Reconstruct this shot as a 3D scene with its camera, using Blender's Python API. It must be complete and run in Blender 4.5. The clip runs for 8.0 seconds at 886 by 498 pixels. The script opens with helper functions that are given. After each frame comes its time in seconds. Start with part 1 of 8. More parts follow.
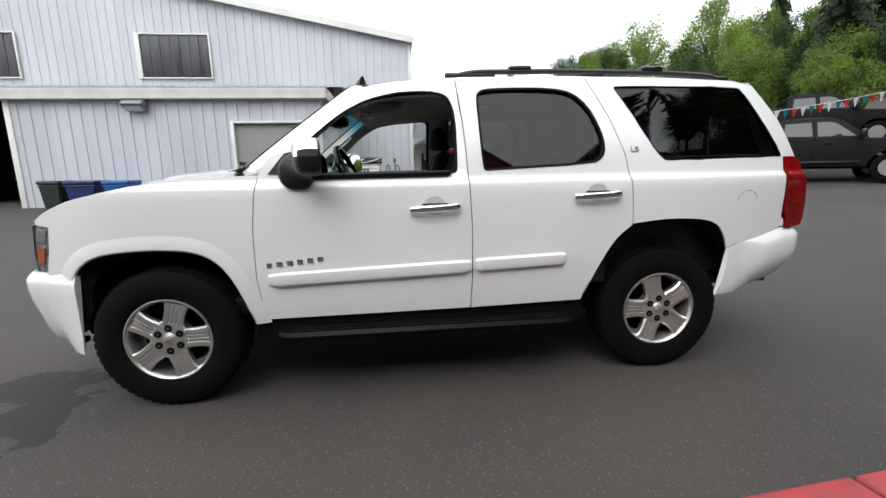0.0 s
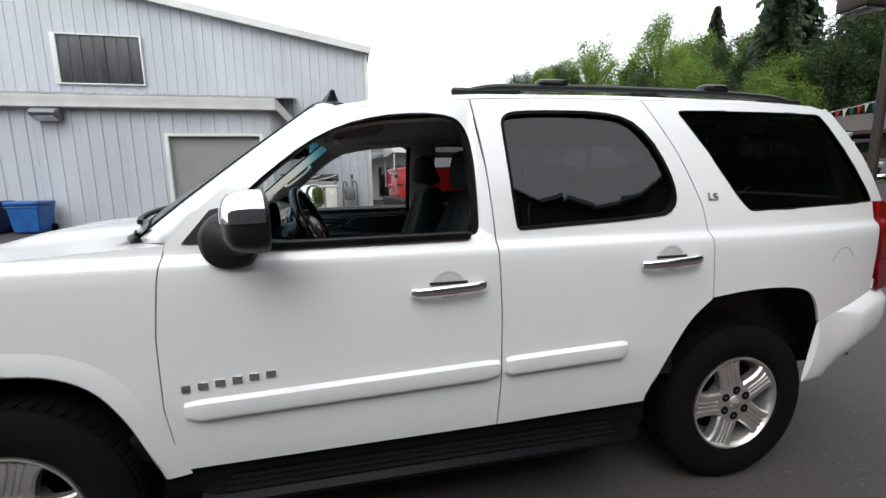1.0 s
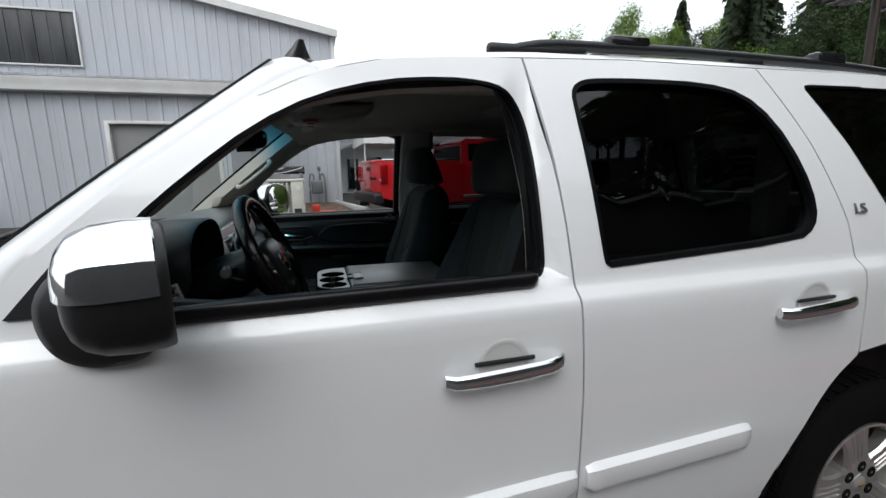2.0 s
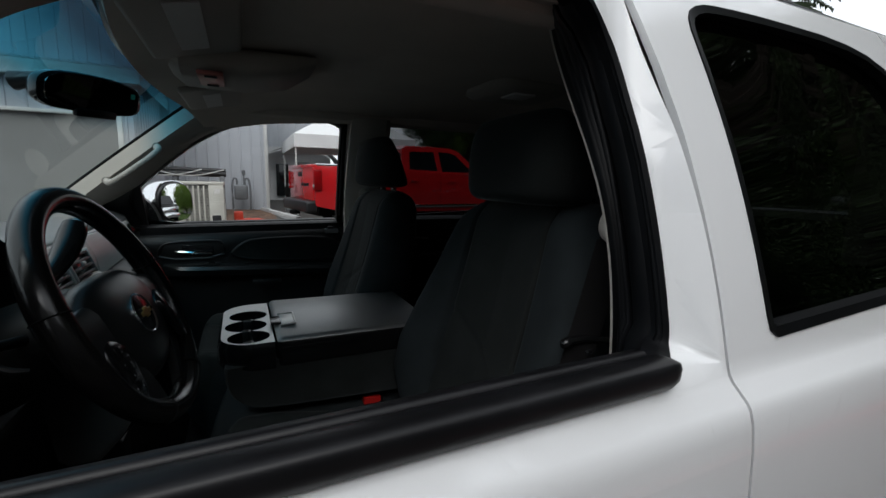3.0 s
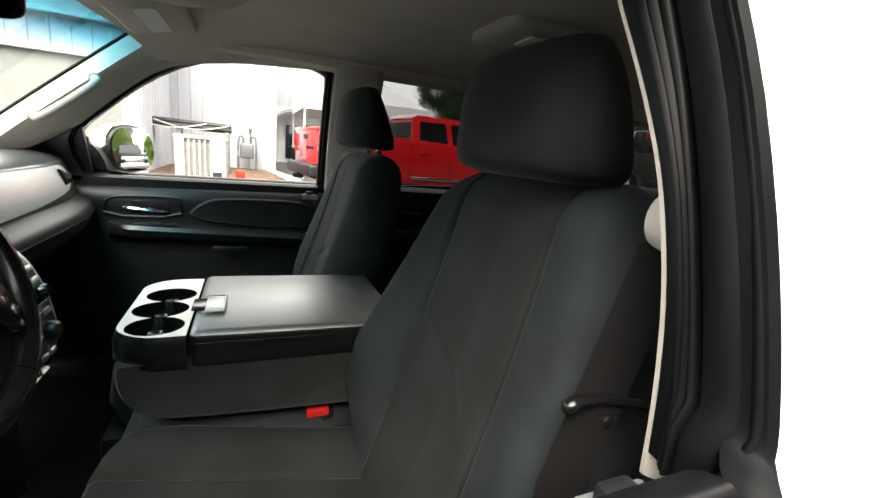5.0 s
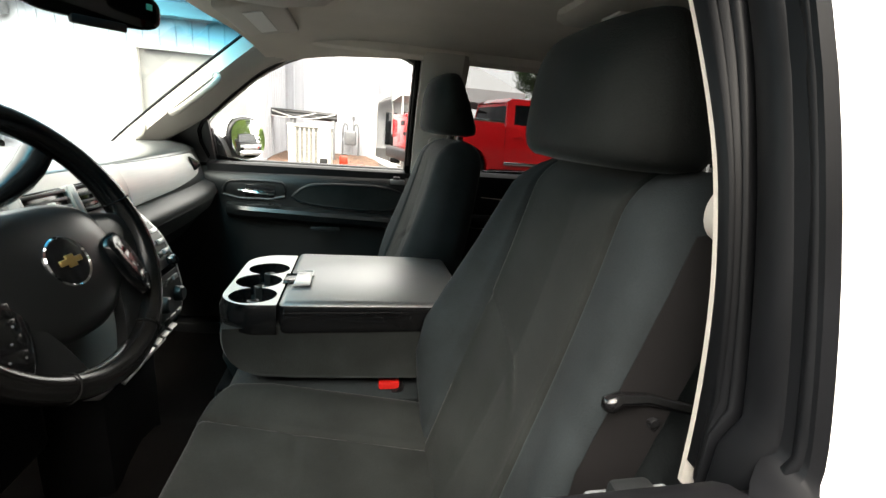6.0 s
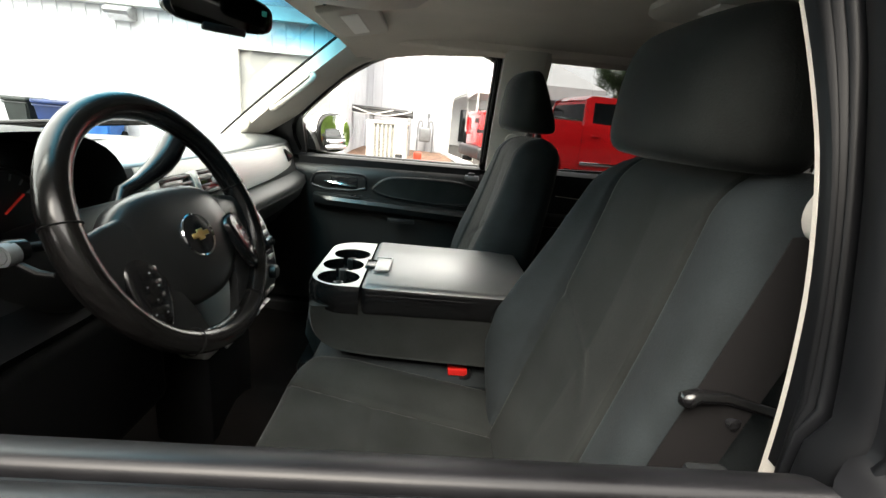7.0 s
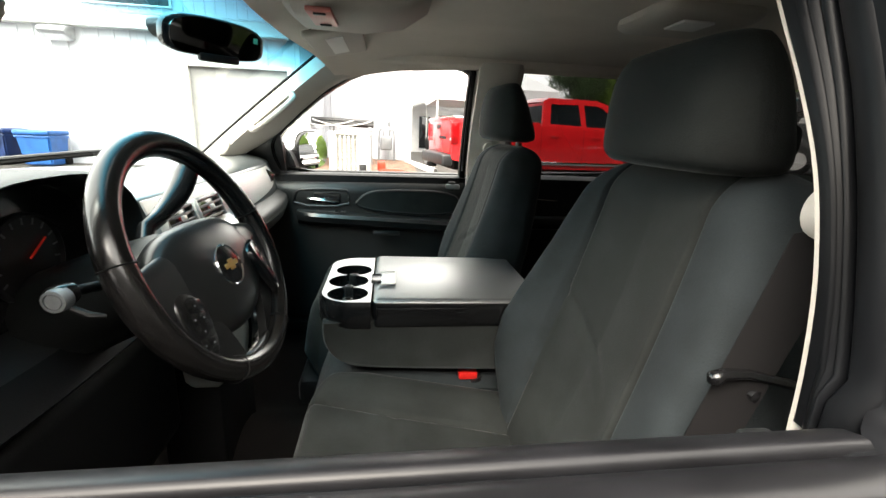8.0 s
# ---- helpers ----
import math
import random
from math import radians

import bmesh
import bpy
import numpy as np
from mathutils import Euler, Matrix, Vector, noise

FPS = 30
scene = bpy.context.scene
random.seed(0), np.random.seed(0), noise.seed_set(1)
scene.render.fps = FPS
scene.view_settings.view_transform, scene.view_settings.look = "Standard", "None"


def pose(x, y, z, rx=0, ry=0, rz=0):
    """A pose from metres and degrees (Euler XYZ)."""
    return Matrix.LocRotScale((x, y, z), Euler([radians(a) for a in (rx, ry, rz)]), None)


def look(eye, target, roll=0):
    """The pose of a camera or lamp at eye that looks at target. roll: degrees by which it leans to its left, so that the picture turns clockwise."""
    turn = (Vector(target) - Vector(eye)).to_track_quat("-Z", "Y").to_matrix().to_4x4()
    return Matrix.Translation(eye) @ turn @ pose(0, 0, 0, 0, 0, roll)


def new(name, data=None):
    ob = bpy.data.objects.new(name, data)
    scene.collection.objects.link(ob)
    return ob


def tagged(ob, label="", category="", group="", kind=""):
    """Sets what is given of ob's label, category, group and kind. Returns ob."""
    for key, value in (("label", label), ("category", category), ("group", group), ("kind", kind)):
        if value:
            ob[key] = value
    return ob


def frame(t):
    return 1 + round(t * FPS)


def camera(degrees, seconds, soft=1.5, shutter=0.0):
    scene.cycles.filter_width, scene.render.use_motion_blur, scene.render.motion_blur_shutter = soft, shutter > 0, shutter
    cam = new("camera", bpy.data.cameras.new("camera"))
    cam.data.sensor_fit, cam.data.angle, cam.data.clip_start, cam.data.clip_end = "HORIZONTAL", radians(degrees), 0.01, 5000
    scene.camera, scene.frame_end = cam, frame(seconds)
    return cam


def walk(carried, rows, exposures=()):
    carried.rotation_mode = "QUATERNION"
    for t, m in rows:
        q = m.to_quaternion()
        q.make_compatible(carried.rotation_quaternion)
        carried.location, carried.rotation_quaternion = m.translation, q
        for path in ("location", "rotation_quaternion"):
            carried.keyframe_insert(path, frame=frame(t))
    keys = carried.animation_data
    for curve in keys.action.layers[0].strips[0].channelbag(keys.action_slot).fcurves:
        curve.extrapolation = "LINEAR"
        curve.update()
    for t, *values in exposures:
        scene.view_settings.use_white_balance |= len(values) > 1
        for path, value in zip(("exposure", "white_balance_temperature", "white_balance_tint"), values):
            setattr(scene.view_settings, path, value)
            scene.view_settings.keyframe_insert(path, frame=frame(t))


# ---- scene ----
cam = camera(91.4, 8.0)
PATH = [
    (0, (1.294, -2.436, 1.311), (1.499, -0.48, 0.947), -1.1),
    (0.5, (1.156, -1.993, 1.389), (1.517, -0.074, 0.96), -1.9),
    (1, (1.16, -1.545, 1.498), (1.571, 0.386, 1.182), -1.0),
    (1.5, (1.129, -1.162, 1.533), (1.635, 0.743, 1.194), -1.5),
    (1.7, (1.12, -1.035, 1.542), (1.644, 0.861, 1.182), -1.4),
    (2.8, (1.161, -0.36, 1.505), (1.881, 1.481, 1.201), 1.4),
    (3, (1.17, -0.269, 1.494), (2.007, 1.522, 1.187), 1.0),
    (3.5, (1.2, -0.125, 1.485), (2.179, 1.578, 1.107), 2.1),
    (4, (1.255, -0.047, 1.48), (2.192, 1.694, 1.182), 4.6),
    (4.2, (1.27, -0.043, 1.458), (2.172, 1.719, 1.178), 6.7),
    (5.3, (1.362, -0.061, 1.477), (2.109, 1.734, 1.006), 4.7),
    (5.5, (1.372, -0.068, 1.479), (2.039, 1.754, 0.993), 5.3),
    (6, (1.383, -0.076, 1.478), (1.788, 1.813, 0.959), 4.7),
    (6.5, (1.375, -0.086, 1.475), (1.546, 1.836, 0.948), 4.5),
    (7, (1.36, -0.108, 1.474), (1.462, 1.811, 0.919), 5.4),
    (7.5, (1.323, -0.136, 1.482), (1.484, 1.787, 0.955), 3.4),
    (8, (1.266, -0.141, 1.492), (1.52, 1.774, 0.971), 2.5),
]
EXPOSURES = [(0.0, 0.44, 6350, 10), (0.5, 0.38, 6330, 10), (1.0, 0.26, 6300, 9), (1.7, 0.05, 6200, 9), (2.8, -0.30, 6200, 9), (3.1, -0.25, 6200, 9), (3.5, 0.10, 6250, 9), (4.2, 1.25, 6600, 10), (5.3, 2.5, 7300, 10), (6.0, 2.6, 7300, 10), (6.5, 2.3, 7300, 10), (7.0, 2.6, 7300, 10), (7.5, 2.85, 7300, 10), (8.0, 2.88, 7300, 10)]
walk(cam, [(t, look(eye, target, roll)) for t, eye, target, roll in PATH], EXPOSURES)

# ---- light ----
world = bpy.data.worlds.new("overcast_sky")
scene.world = world
world.use_nodes = True
wn, wl = world.node_tree.nodes, world.node_tree.links
wn.clear()
sky = wn.new("ShaderNodeTexSky")
sky.sky_type = "NISHITA"
sky.sun_disc = False
sky.sun_elevation, sky.sun_rotation = radians(55), radians(200)
sky.air_density, sky.dust_density, sky.ozone_density = 1.0, 4.0, 1.0
grey = wn.new("ShaderNodeMixRGB")
grey.inputs[0].default_value = 0.86
grey.inputs[2].default_value = (10.0, 10.1, 10.2, 1)
background = wn.new("ShaderNodeBackground")
background.inputs[1].default_value = 0.15
wout = wn.new("ShaderNodeOutputWorld")
wl.new(sky.outputs[0], grey.inputs[1])
wl.new(grey.outputs[0], background.inputs[0])
wl.new(background.outputs[0], wout.inputs[0])
sun = new("sun", bpy.data.lights.new("sun", "SUN"))
sun.data.energy, sun.data.angle, sun.data.color = 1.5, radians(45), (1.0, 0.98, 0.95)
sun.matrix_world = look((0, 0, 0), (0.25, 0.62, -0.74))


# ---- materials ----
def mat(name, color, rough=0.5, metal=0.0, var=0.12, scale=3.0, bump=0.0, fine=150.0, coat=0.0, spec=0.5, second=None, stretch=None, island=0.0):
    """A surface with a broad and a fine variation of colour and gloss, and a fine relief."""
    m = bpy.data.materials.new(name)
    m.use_nodes = True
    nt = m.node_tree
    b = nt.nodes["Principled BSDF"]
    co = nt.nodes.new("ShaderNodeTexCoord")
    src = co.outputs["Object"]
    if stretch:
        mp = nt.nodes.new("ShaderNodeMapping")
        mp.inputs["Scale"].default_value = stretch
        nt.links.new(src, mp.inputs[0])
        src = mp.outputs[0]
    broad, small = nt.nodes.new("ShaderNodeTexNoise"), nt.nodes.new("ShaderNodeTexNoise")
    broad.inputs["Scale"].default_value, broad.inputs["Detail"].default_value = scale, 5
    small.inputs["Scale"].default_value, small.inputs["Detail"].default_value = fine, 2
    nt.links.new(src, broad.inputs["Vector"])
    nt.links.new(src, small.inputs["Vector"])
    ramp = nt.nodes.new("ShaderNodeValToRGB")
    other = second or tuple(c * (1 - 2 * var) for c in color)
    ramp.color_ramp.elements[0].position, ramp.color_ramp.elements[1].position = 0.32, 0.66
    ramp.color_ramp.elements[0].color, ramp.color_ramp.elements[1].color = (*other, 1), (*color, 1)
    nt.links.new(broad.outputs[0], ramp.inputs[0])
    mul = nt.nodes.new("ShaderNodeMixRGB")
    mul.blend_type, mul.inputs[0].default_value = "MULTIPLY", 1.0
    rng = nt.nodes.new("ShaderNodeMapRange")
    rng.inputs["To Min"].default_value, rng.inputs["To Max"].default_value = 1 - 1.2 * var, 1 + 0.6 * var
    nt.links.new(small.outputs[0], rng.inputs["Value"])
    nt.links.new(ramp.outputs[0], mul.inputs[1])
    nt.links.new(rng.outputs[0], mul.inputs[2])
    out = mul.outputs[0]
    if island:
        info = nt.nodes.new("ShaderNodeObjectInfo")
        ir = nt.nodes.new("ShaderNodeMapRange")
        ir.inputs["To Min"].default_value, ir.inputs["To Max"].default_value = 1 - island, 1.0
        nt.links.new(info.outputs["Random"], ir.inputs["Value"])
        mi = nt.nodes.new("ShaderNodeMixRGB")
        mi.blend_type, mi.inputs[0].default_value = "MULTIPLY", 1.0
        nt.links.new(out, mi.inputs[1])
        nt.links.new(ir.outputs[0], mi.inputs[2])
        out = mi.outputs[0]
    nt.links.new(out, b.inputs["Base Color"])
    rr = nt.nodes.new("ShaderNodeMapRange")
    rr.inputs["To Min"].default_value, rr.inputs["To Max"].default_value = max(0.02, rough * 0.85), min(1, rough * 1.15)
    nt.links.new(broad.outputs[0], rr.inputs["Value"])
    nt.links.new(rr.outputs[0], b.inputs["Roughness"])
    b.inputs["Metallic"].default_value = metal
    b.inputs["Specular IOR Level"].default_value = spec
    b.inputs["Coat Weight"].default_value = coat
    b.inputs["Coat Roughness"].default_value = 0.04
    if bump:
        bp = nt.nodes.new("ShaderNodeBump")
        bp.inputs["Strength"].default_value, bp.inputs["Distance"].default_value = bump, min(0.004, 0.28 / fine)
        nt.links.new(small.outputs[0], bp.inputs["Height"])
        nt.links.new(bp.outputs[0], b.inputs["Normal"])
    return m


def glass(name, tint, gloss=1.0):
    """A thin pane: light passes tinted, and the gloss grows towards grazing angles."""
    m = bpy.data.materials.new(name)
    m.use_nodes = True
    nt = m.node_tree
    nt.nodes.clear()
    out = nt.nodes.new("ShaderNodeOutputMaterial")
    clear, shine, mix, face, power, share = (nt.nodes.new("ShaderNode" + k) for k in ("BsdfTransparent", "BsdfGlossy", "MixShader", "LayerWeight", "Math", "Math"))
    clear.inputs[0].default_value = (*tint, 1)
    shine.inputs["Roughness"].default_value = 0.01
    face.inputs[0].default_value = 0.5
    power.operation, power.inputs[1].default_value = "POWER", 5.0
    share.operation, share.inputs[1].default_value, share.inputs[2].default_value = "MULTIPLY_ADD", 0.92 * gloss, 0.06 * gloss
    nt.links.new(face.outputs["Facing"], power.inputs[0])
    nt.links.new(power.outputs[0], share.inputs[0])
    nt.links.new(share.outputs[0], mix.inputs[0])
    nt.links.new(clear.outputs[0], mix.inputs[1])
    nt.links.new(shine.outputs[0], mix.inputs[2])
    nt.links.new(mix.outputs[0], out.inputs[0])
    return m


def banded_glass(name, z0, z1):
    """Windscreen glass with a blue shade band that fades downwards."""
    m = glass(name, (0.86, 0.93, 0.92))
    nt = m.node_tree
    clear = next(n for n in nt.nodes if n.bl_idname == "ShaderNodeBsdfTransparent")
    co, sep, rng, ramp = (nt.nodes.new("ShaderNode" + k) for k in ("TexCoord", "SeparateXYZ", "MapRange", "ValToRGB"))
    rng.inputs["From Min"].default_value, rng.inputs["From Max"].default_value = z0, z1
    e = ramp.color_ramp.elements
    e[0].position, e[0].color = 0.0, (0.86, 0.93, 0.92, 1)
    e[1].position, e[1].color = 0.92, (0.008, 0.065, 0.12, 1)
    mid = e.new(0.48)
    mid.color = (0.10, 0.42, 0.58, 1)
    nt.links.new(co.outputs["Object"], sep.inputs[0])
    nt.links.new(sep.outputs[2], rng.inputs["Value"])
    nt.links.new(rng.outputs[0], ramp.inputs[0])
    nt.links.new(ramp.outputs[0], clear.inputs[0])
    return m


def glow(name, color, strength):
    m = bpy.data.materials.new(name)
    m.use_nodes = True
    b = m.node_tree.nodes["Principled BSDF"]
    b.inputs["Base Color"].default_value = (*color, 1)
    b.inputs["Emission Color"].default_value = (*color, 1)
    b.inputs["Emission Strength"].default_value = strength
    return m


M = {
    "paint": mat("white_paint", (0.84, 0.845, 0.845), 0.20, var=0.010, scale=1.5, fine=900, coat=0.6),
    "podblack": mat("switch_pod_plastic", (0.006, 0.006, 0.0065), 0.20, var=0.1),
    "strip": mat("satin_strip_rubber", (0.008, 0.008, 0.0092), 0.36, var=0.2, scale=14, fine=60, spec=0.26),
    "chrome": mat("chrome", (0.86, 0.87, 0.88), 0.05, 1.0, var=0.03),
    "alloy": mat("machined_alloy", (0.70, 0.68, 0.655), 0.34, 0.85, var=0.06, fine=300),
    "alloy_dark": mat("painted_alloy", (0.30, 0.30, 0.30), 0.4, 0.8, var=0.1),
    "rubber": mat("tyre_rubber", (0.0045, 0.0043, 0.0042), 0.9, var=0.25, scale=9, bump=0.3, fine=90, spec=0.15),
    "black": mat("black_plastic", (0.011, 0.011, 0.012), 0.42, var=0.15, bump=0.15, fine=400),
    "blackgloss": mat("black_gloss", (0.012, 0.012, 0.013), 0.15, var=0.1),
    "seal": mat("black_rubber_seal", (0.0058, 0.0062, 0.0072), 0.42, var=0.3, scale=14, fine=60, stretch=(1, 1, 0.15), spec=0.10),
    # near-black underbody; also stands in for shade in bay, cabs and wheel gaps
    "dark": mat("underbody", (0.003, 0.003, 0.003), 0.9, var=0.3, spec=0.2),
    "tint": glass("privacy_glass", (0.105, 0.11, 0.115)),
    "clear": glass("clear_glass", (0.93, 0.95, 0.94)),
    "screen": banded_glass("windscreen_glass", 1.64, 1.80),
    "taillamp": mat("red_lamp_lens", (0.30, 0.004, 0.006), 0.16, var=0.25, scale=6, spec=0.22),
    "amber": mat("amber_lens", (0.55, 0.10, 0.02), 0.15, var=0.1, coat=1.0),
    "lens": mat("clear_lens", (0.55, 0.56, 0.58), 0.12, 0.5, var=0.15, scale=20, coat=1.0),
    "cloth": mat("charcoal_cloth", (0.0208, 0.0232, 0.0221), 0.92, var=0.22, scale=10, bump=0.9, fine=420, spec=0.2),
    "cloth_blue": mat("blue_grey_cloth", (0.0225, 0.0278, 0.0298), 0.92, var=0.22, scale=10, bump=0.9, fine=420, spec=0.22),
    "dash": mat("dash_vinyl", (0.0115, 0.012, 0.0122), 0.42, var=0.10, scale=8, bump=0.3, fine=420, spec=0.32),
    # dash colour darkened for the shade under the dashboard
    "dash_low": mat("lower_dash_shade", (0.005, 0.005, 0.0053), 0.62, var=0.15, scale=8, bump=0.3, fine=420, spec=0.12),
    # base colour lifted towards the glare under the windscreen
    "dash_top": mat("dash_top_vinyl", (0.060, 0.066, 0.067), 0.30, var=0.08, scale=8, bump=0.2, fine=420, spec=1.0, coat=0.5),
    "leather": mat("wheel_leather", (0.008, 0.0075, 0.0075), 0.22, var=0.2, scale=20, bump=0.12, fine=500),
    "hub": mat("airbag_cover", (0.012, 0.013, 0.0135), 0.33, var=0.06, scale=12, bump=0.15, fine=600),
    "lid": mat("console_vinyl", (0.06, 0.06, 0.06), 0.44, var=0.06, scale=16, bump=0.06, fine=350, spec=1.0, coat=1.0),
    "silver": mat("silver_trim", (0.50, 0.49, 0.475), 0.38, 0.6, var=0.05, fine=500),
    "trimwood": mat("brushed_trim", (0.66, 0.64, 0.62), 0.34, 0.30, var=0.10, scale=5, fine=60, stretch=(1, 0.2, 3), coat=0.08),
    "beige": mat("grey_beige_trim", (0.44, 0.405, 0.36), 0.6, var=0.03, scale=6, bump=0.25, fine=380),
    "liner": mat("headliner_cloth", (0.64, 0.575, 0.51), 0.95, var=0.05, scale=5, bump=0.4, fine=520, spec=0.2),
    "cloth_dark": mat("dark_console_cloth", (0.0145, 0.0158, 0.0154), 0.92, var=0.16, scale=14, bump=0.5, fine=750, spec=0.2),
    "carpet": mat("brown_black_carpet", (0.0085, 0.0068, 0.0062), 1.0, var=0.35, scale=7, bump=0.8, fine=320, spec=0.1),
    "red": mat("red_plastic", (0.55, 0.015, 0.012), 0.4, var=0.08),
    "label": mat("paper_label", (0.74, 0.72, 0.69), 0.7, var=0.04),
    "belt": mat("seat_belt_webbing", (0.0078, 0.0070, 0.0073), 0.85, var=0.15, fine=900, bump=0.4, spec=0.15),
    "gold": mat("gold_emblem", (0.62, 0.42, 0.14), 0.3, 0.8, var=0.1),
    "mirror": mat("mirror_glass", (0.92, 0.93, 0.93), 0.01, 1.0, var=0.0),
    "dimmirror": mat("dimming_mirror_glass", (0.13, 0.125, 0.12), 0.03, 1.0, var=0.0),
    "needle": glow("lit_needle", (1.0, 0.05, 0.03), 0.008),
    "lcd": glow("green_display", (0.08, 0.75, 0.62), 0.005),
    "siding": mat("white_metal_siding", (0.50, 0.52, 0.56), 0.5, var=0.06, scale=0.9, fine=14, stretch=(1, 1, 0.25), island=0.06),
    "trimwhite": mat("white_trim_metal", (0.66, 0.66, 0.64), 0.45, var=0.07, scale=2, fine=30),
    "roofmetal": mat("grey_roof_metal", (0.42, 0.43, 0.44), 0.5, 0.2, var=0.12, scale=2),
    "louvre": mat("smoked_panel", (0.055, 0.058, 0.062), 0.45, var=0.35, scale=1.6, fine=25, stretch=(3, 1, 0.4)),
    "rollup": mat("grey_door_paint", (0.25, 0.25, 0.245), 0.55, var=0.05, scale=1.5, fine=20),
    "bin_blue": mat("blue_bin_plastic", (0.015, 0.12, 0.40), 0.4, var=0.2, scale=5),
    "bin_navy": mat("navy_bin_plastic", (0.012, 0.035, 0.13), 0.4, var=0.2, scale=5),
    "bin_dark": mat("dark_bin_plastic", (0.018, 0.026, 0.026), 0.45, var=0.2, scale=5),
    "redpaint": mat("red_paint", (0.58, 0.010, 0.014), 0.22, var=0.04, scale=1.5, coat=1.0),
    "greypaint": mat("grey_paint", (0.014, 0.0145, 0.016), 0.5, 0.0, var=0.06, spec=0.08),
    "carglass": mat("dark_car_glass", (0.010, 0.012, 0.014), 0.05, var=0.2, spec=0.45),
    "ac": mat("cream_metal", (0.62, 0.60, 0.54), 0.5, var=0.06, scale=5, fine=40),
    "acdark": mat("fin_shadow", (0.16, 0.16, 0.15), 0.6, var=0.15),
    "pipe": mat("grey_pipe", (0.22, 0.23, 0.24), 0.5, 0.3, var=0.15, scale=9),
    "canopy": mat("white_canvas", (0.80, 0.80, 0.80), 0.8, var=0.03, scale=3),
    "cone": mat("orange_red_plastic", (0.62, 0.05, 0.02), 0.5, var=0.1),
    "kerb": mat("red_kerb_paint", (0.42, 0.045, 0.050), 0.65, var=0.16, scale=6, bump=0.5, fine=70, second=(0.28, 0.045, 0.05)),
    "bark": mat("bark", (0.085, 0.065, 0.050), 0.95, var=0.3, scale=6, bump=1.0, fine=30),
    "leaf": mat("spring_leaf", (0.250, 0.370, 0.062), 0.6, var=0.3, scale=0.5, fine=5, second=(0.130, 0.215, 0.040)),
    "leafdark": mat("dark_leaf", (0.062, 0.112, 0.030), 0.6, var=0.3, scale=0.7, fine=5),
    "needleleaf": mat("conifer_needles", (0.055, 0.084, 0.038), 0.75, var=0.35, scale=0.7, fine=6),
    "lampbody": mat("bronze_lamp", (0.045, 0.035, 0.028), 0.5, 0.4, var=0.15),
    "flagred": mat("red_flag", (0.62, 0.03, 0.03), 0.7, var=0.05),
    "flagwhite": mat("white_flag", (0.75, 0.75, 0.75), 0.7, var=0.05),
    "flagblue": mat("teal_flag", (0.02, 0.20, 0.24), 0.7, var=0.05),
    "mulch": mat("red_brown_mulch", (0.20, 0.115, 0.075), 0.95, var=0.35, scale=9, bump=1.0, fine=55),
    "wallbeige": mat("beige_far_wall", (0.60, 0.60, 0.60), 0.7, var=0.06, scale=1),
    "farwall": mat("grey_block_wall", (0.06, 0.06, 0.06), 0.85, var=0.1, scale=1),
    "yellow": mat("yellow_sticker", (0.62, 0.50, 0.02), 0.5, var=0.05),
    "mapred": mat("reddish_lens", (0.60, 0.20, 0.17), 0.3, var=0.06),
}
for key in ("cloth", "cloth_blue", "cloth_dark"):
    shell = M[key].node_tree.nodes["Principled BSDF"]
    shell.inputs["Sheen Weight"].default_value = 0.12 if key == "cloth" else 0.05
    shell.inputs["Sheen Roughness"].default_value = 0.28
    shell.inputs["Sheen Tint"].default_value = (0.86, 0.87, 0.85, 1) if key == "cloth" else (0.80, 0.84, 0.84, 1)
M["dash_top"].node_tree.nodes["Principled BSDF"].inputs["Coat Roughness"].default_value = 0.2
M["lid"].node_tree.nodes["Principled BSDF"].inputs["Coat Roughness"].default_value = 0.42
for key, share in (("leaf", 0.45), ("leafdark", 0.35), ("needleleaf", 0.15)):
    # light passes through thin leaves
    nt = M[key].node_tree
    solid = nt.nodes["Principled BSDF"]
    through_leaf, blend = nt.nodes.new("ShaderNodeBsdfTranslucent"), nt.nodes.new("ShaderNodeMixShader")
    blend.inputs[0].default_value = share
    nt.links.new(solid.inputs["Base Color"].links[0].from_socket, through_leaf.inputs[0])
    nt.links.new(solid.outputs[0], blend.inputs[1])
    nt.links.new(through_leaf.outputs[0], blend.inputs[2])
    nt.links.new(blend.outputs[0], nt.nodes["Material Output"].inputs[0])


# ---- modelling helpers ----
def thing(name, x, y, z, label, category, group="", kind=""):
    ob = new(name)
    ob.location = (x, y, z)
    ob.empty_display_size = 0.1
    return tagged(ob, label, category, group, kind)


def finish(name, bm, material, smooth):
    flat = [f.select for f in bm.faces]
    bmesh.ops.recalc_face_normals(bm, faces=bm.faces)
    for f, k in zip(bm.faces, flat):
        f.select = k
    me = bpy.data.meshes.new(name)
    bm.to_mesh(me)
    bm.free()
    for m in material if isinstance(material, (list, tuple)) else [material]:
        me.materials.append(M[m])
    if smooth:
        me.polygons.foreach_set("use_smooth", [not p.select for p in me.polygons])
        me.set_sharp_from_angle(angle=radians(smooth))
    return me


def part(name, bm, material, parent, label="", smooth=38):
    """One mesh, built in world places, as a part of a thing or of a part."""
    ob = new(name, finish(name, bm, material, smooth))
    ob.parent = parent
    if parent.type == "EMPTY":
        ob.matrix_parent_inverse = Matrix.Translation(-parent.location)
    return tagged(ob, label)


def lone(name, bm, material, label, category, kind="", smooth=38, group=""):
    return tagged(new(name, finish(name, bm, material, smooth)), label, category, group, kind)


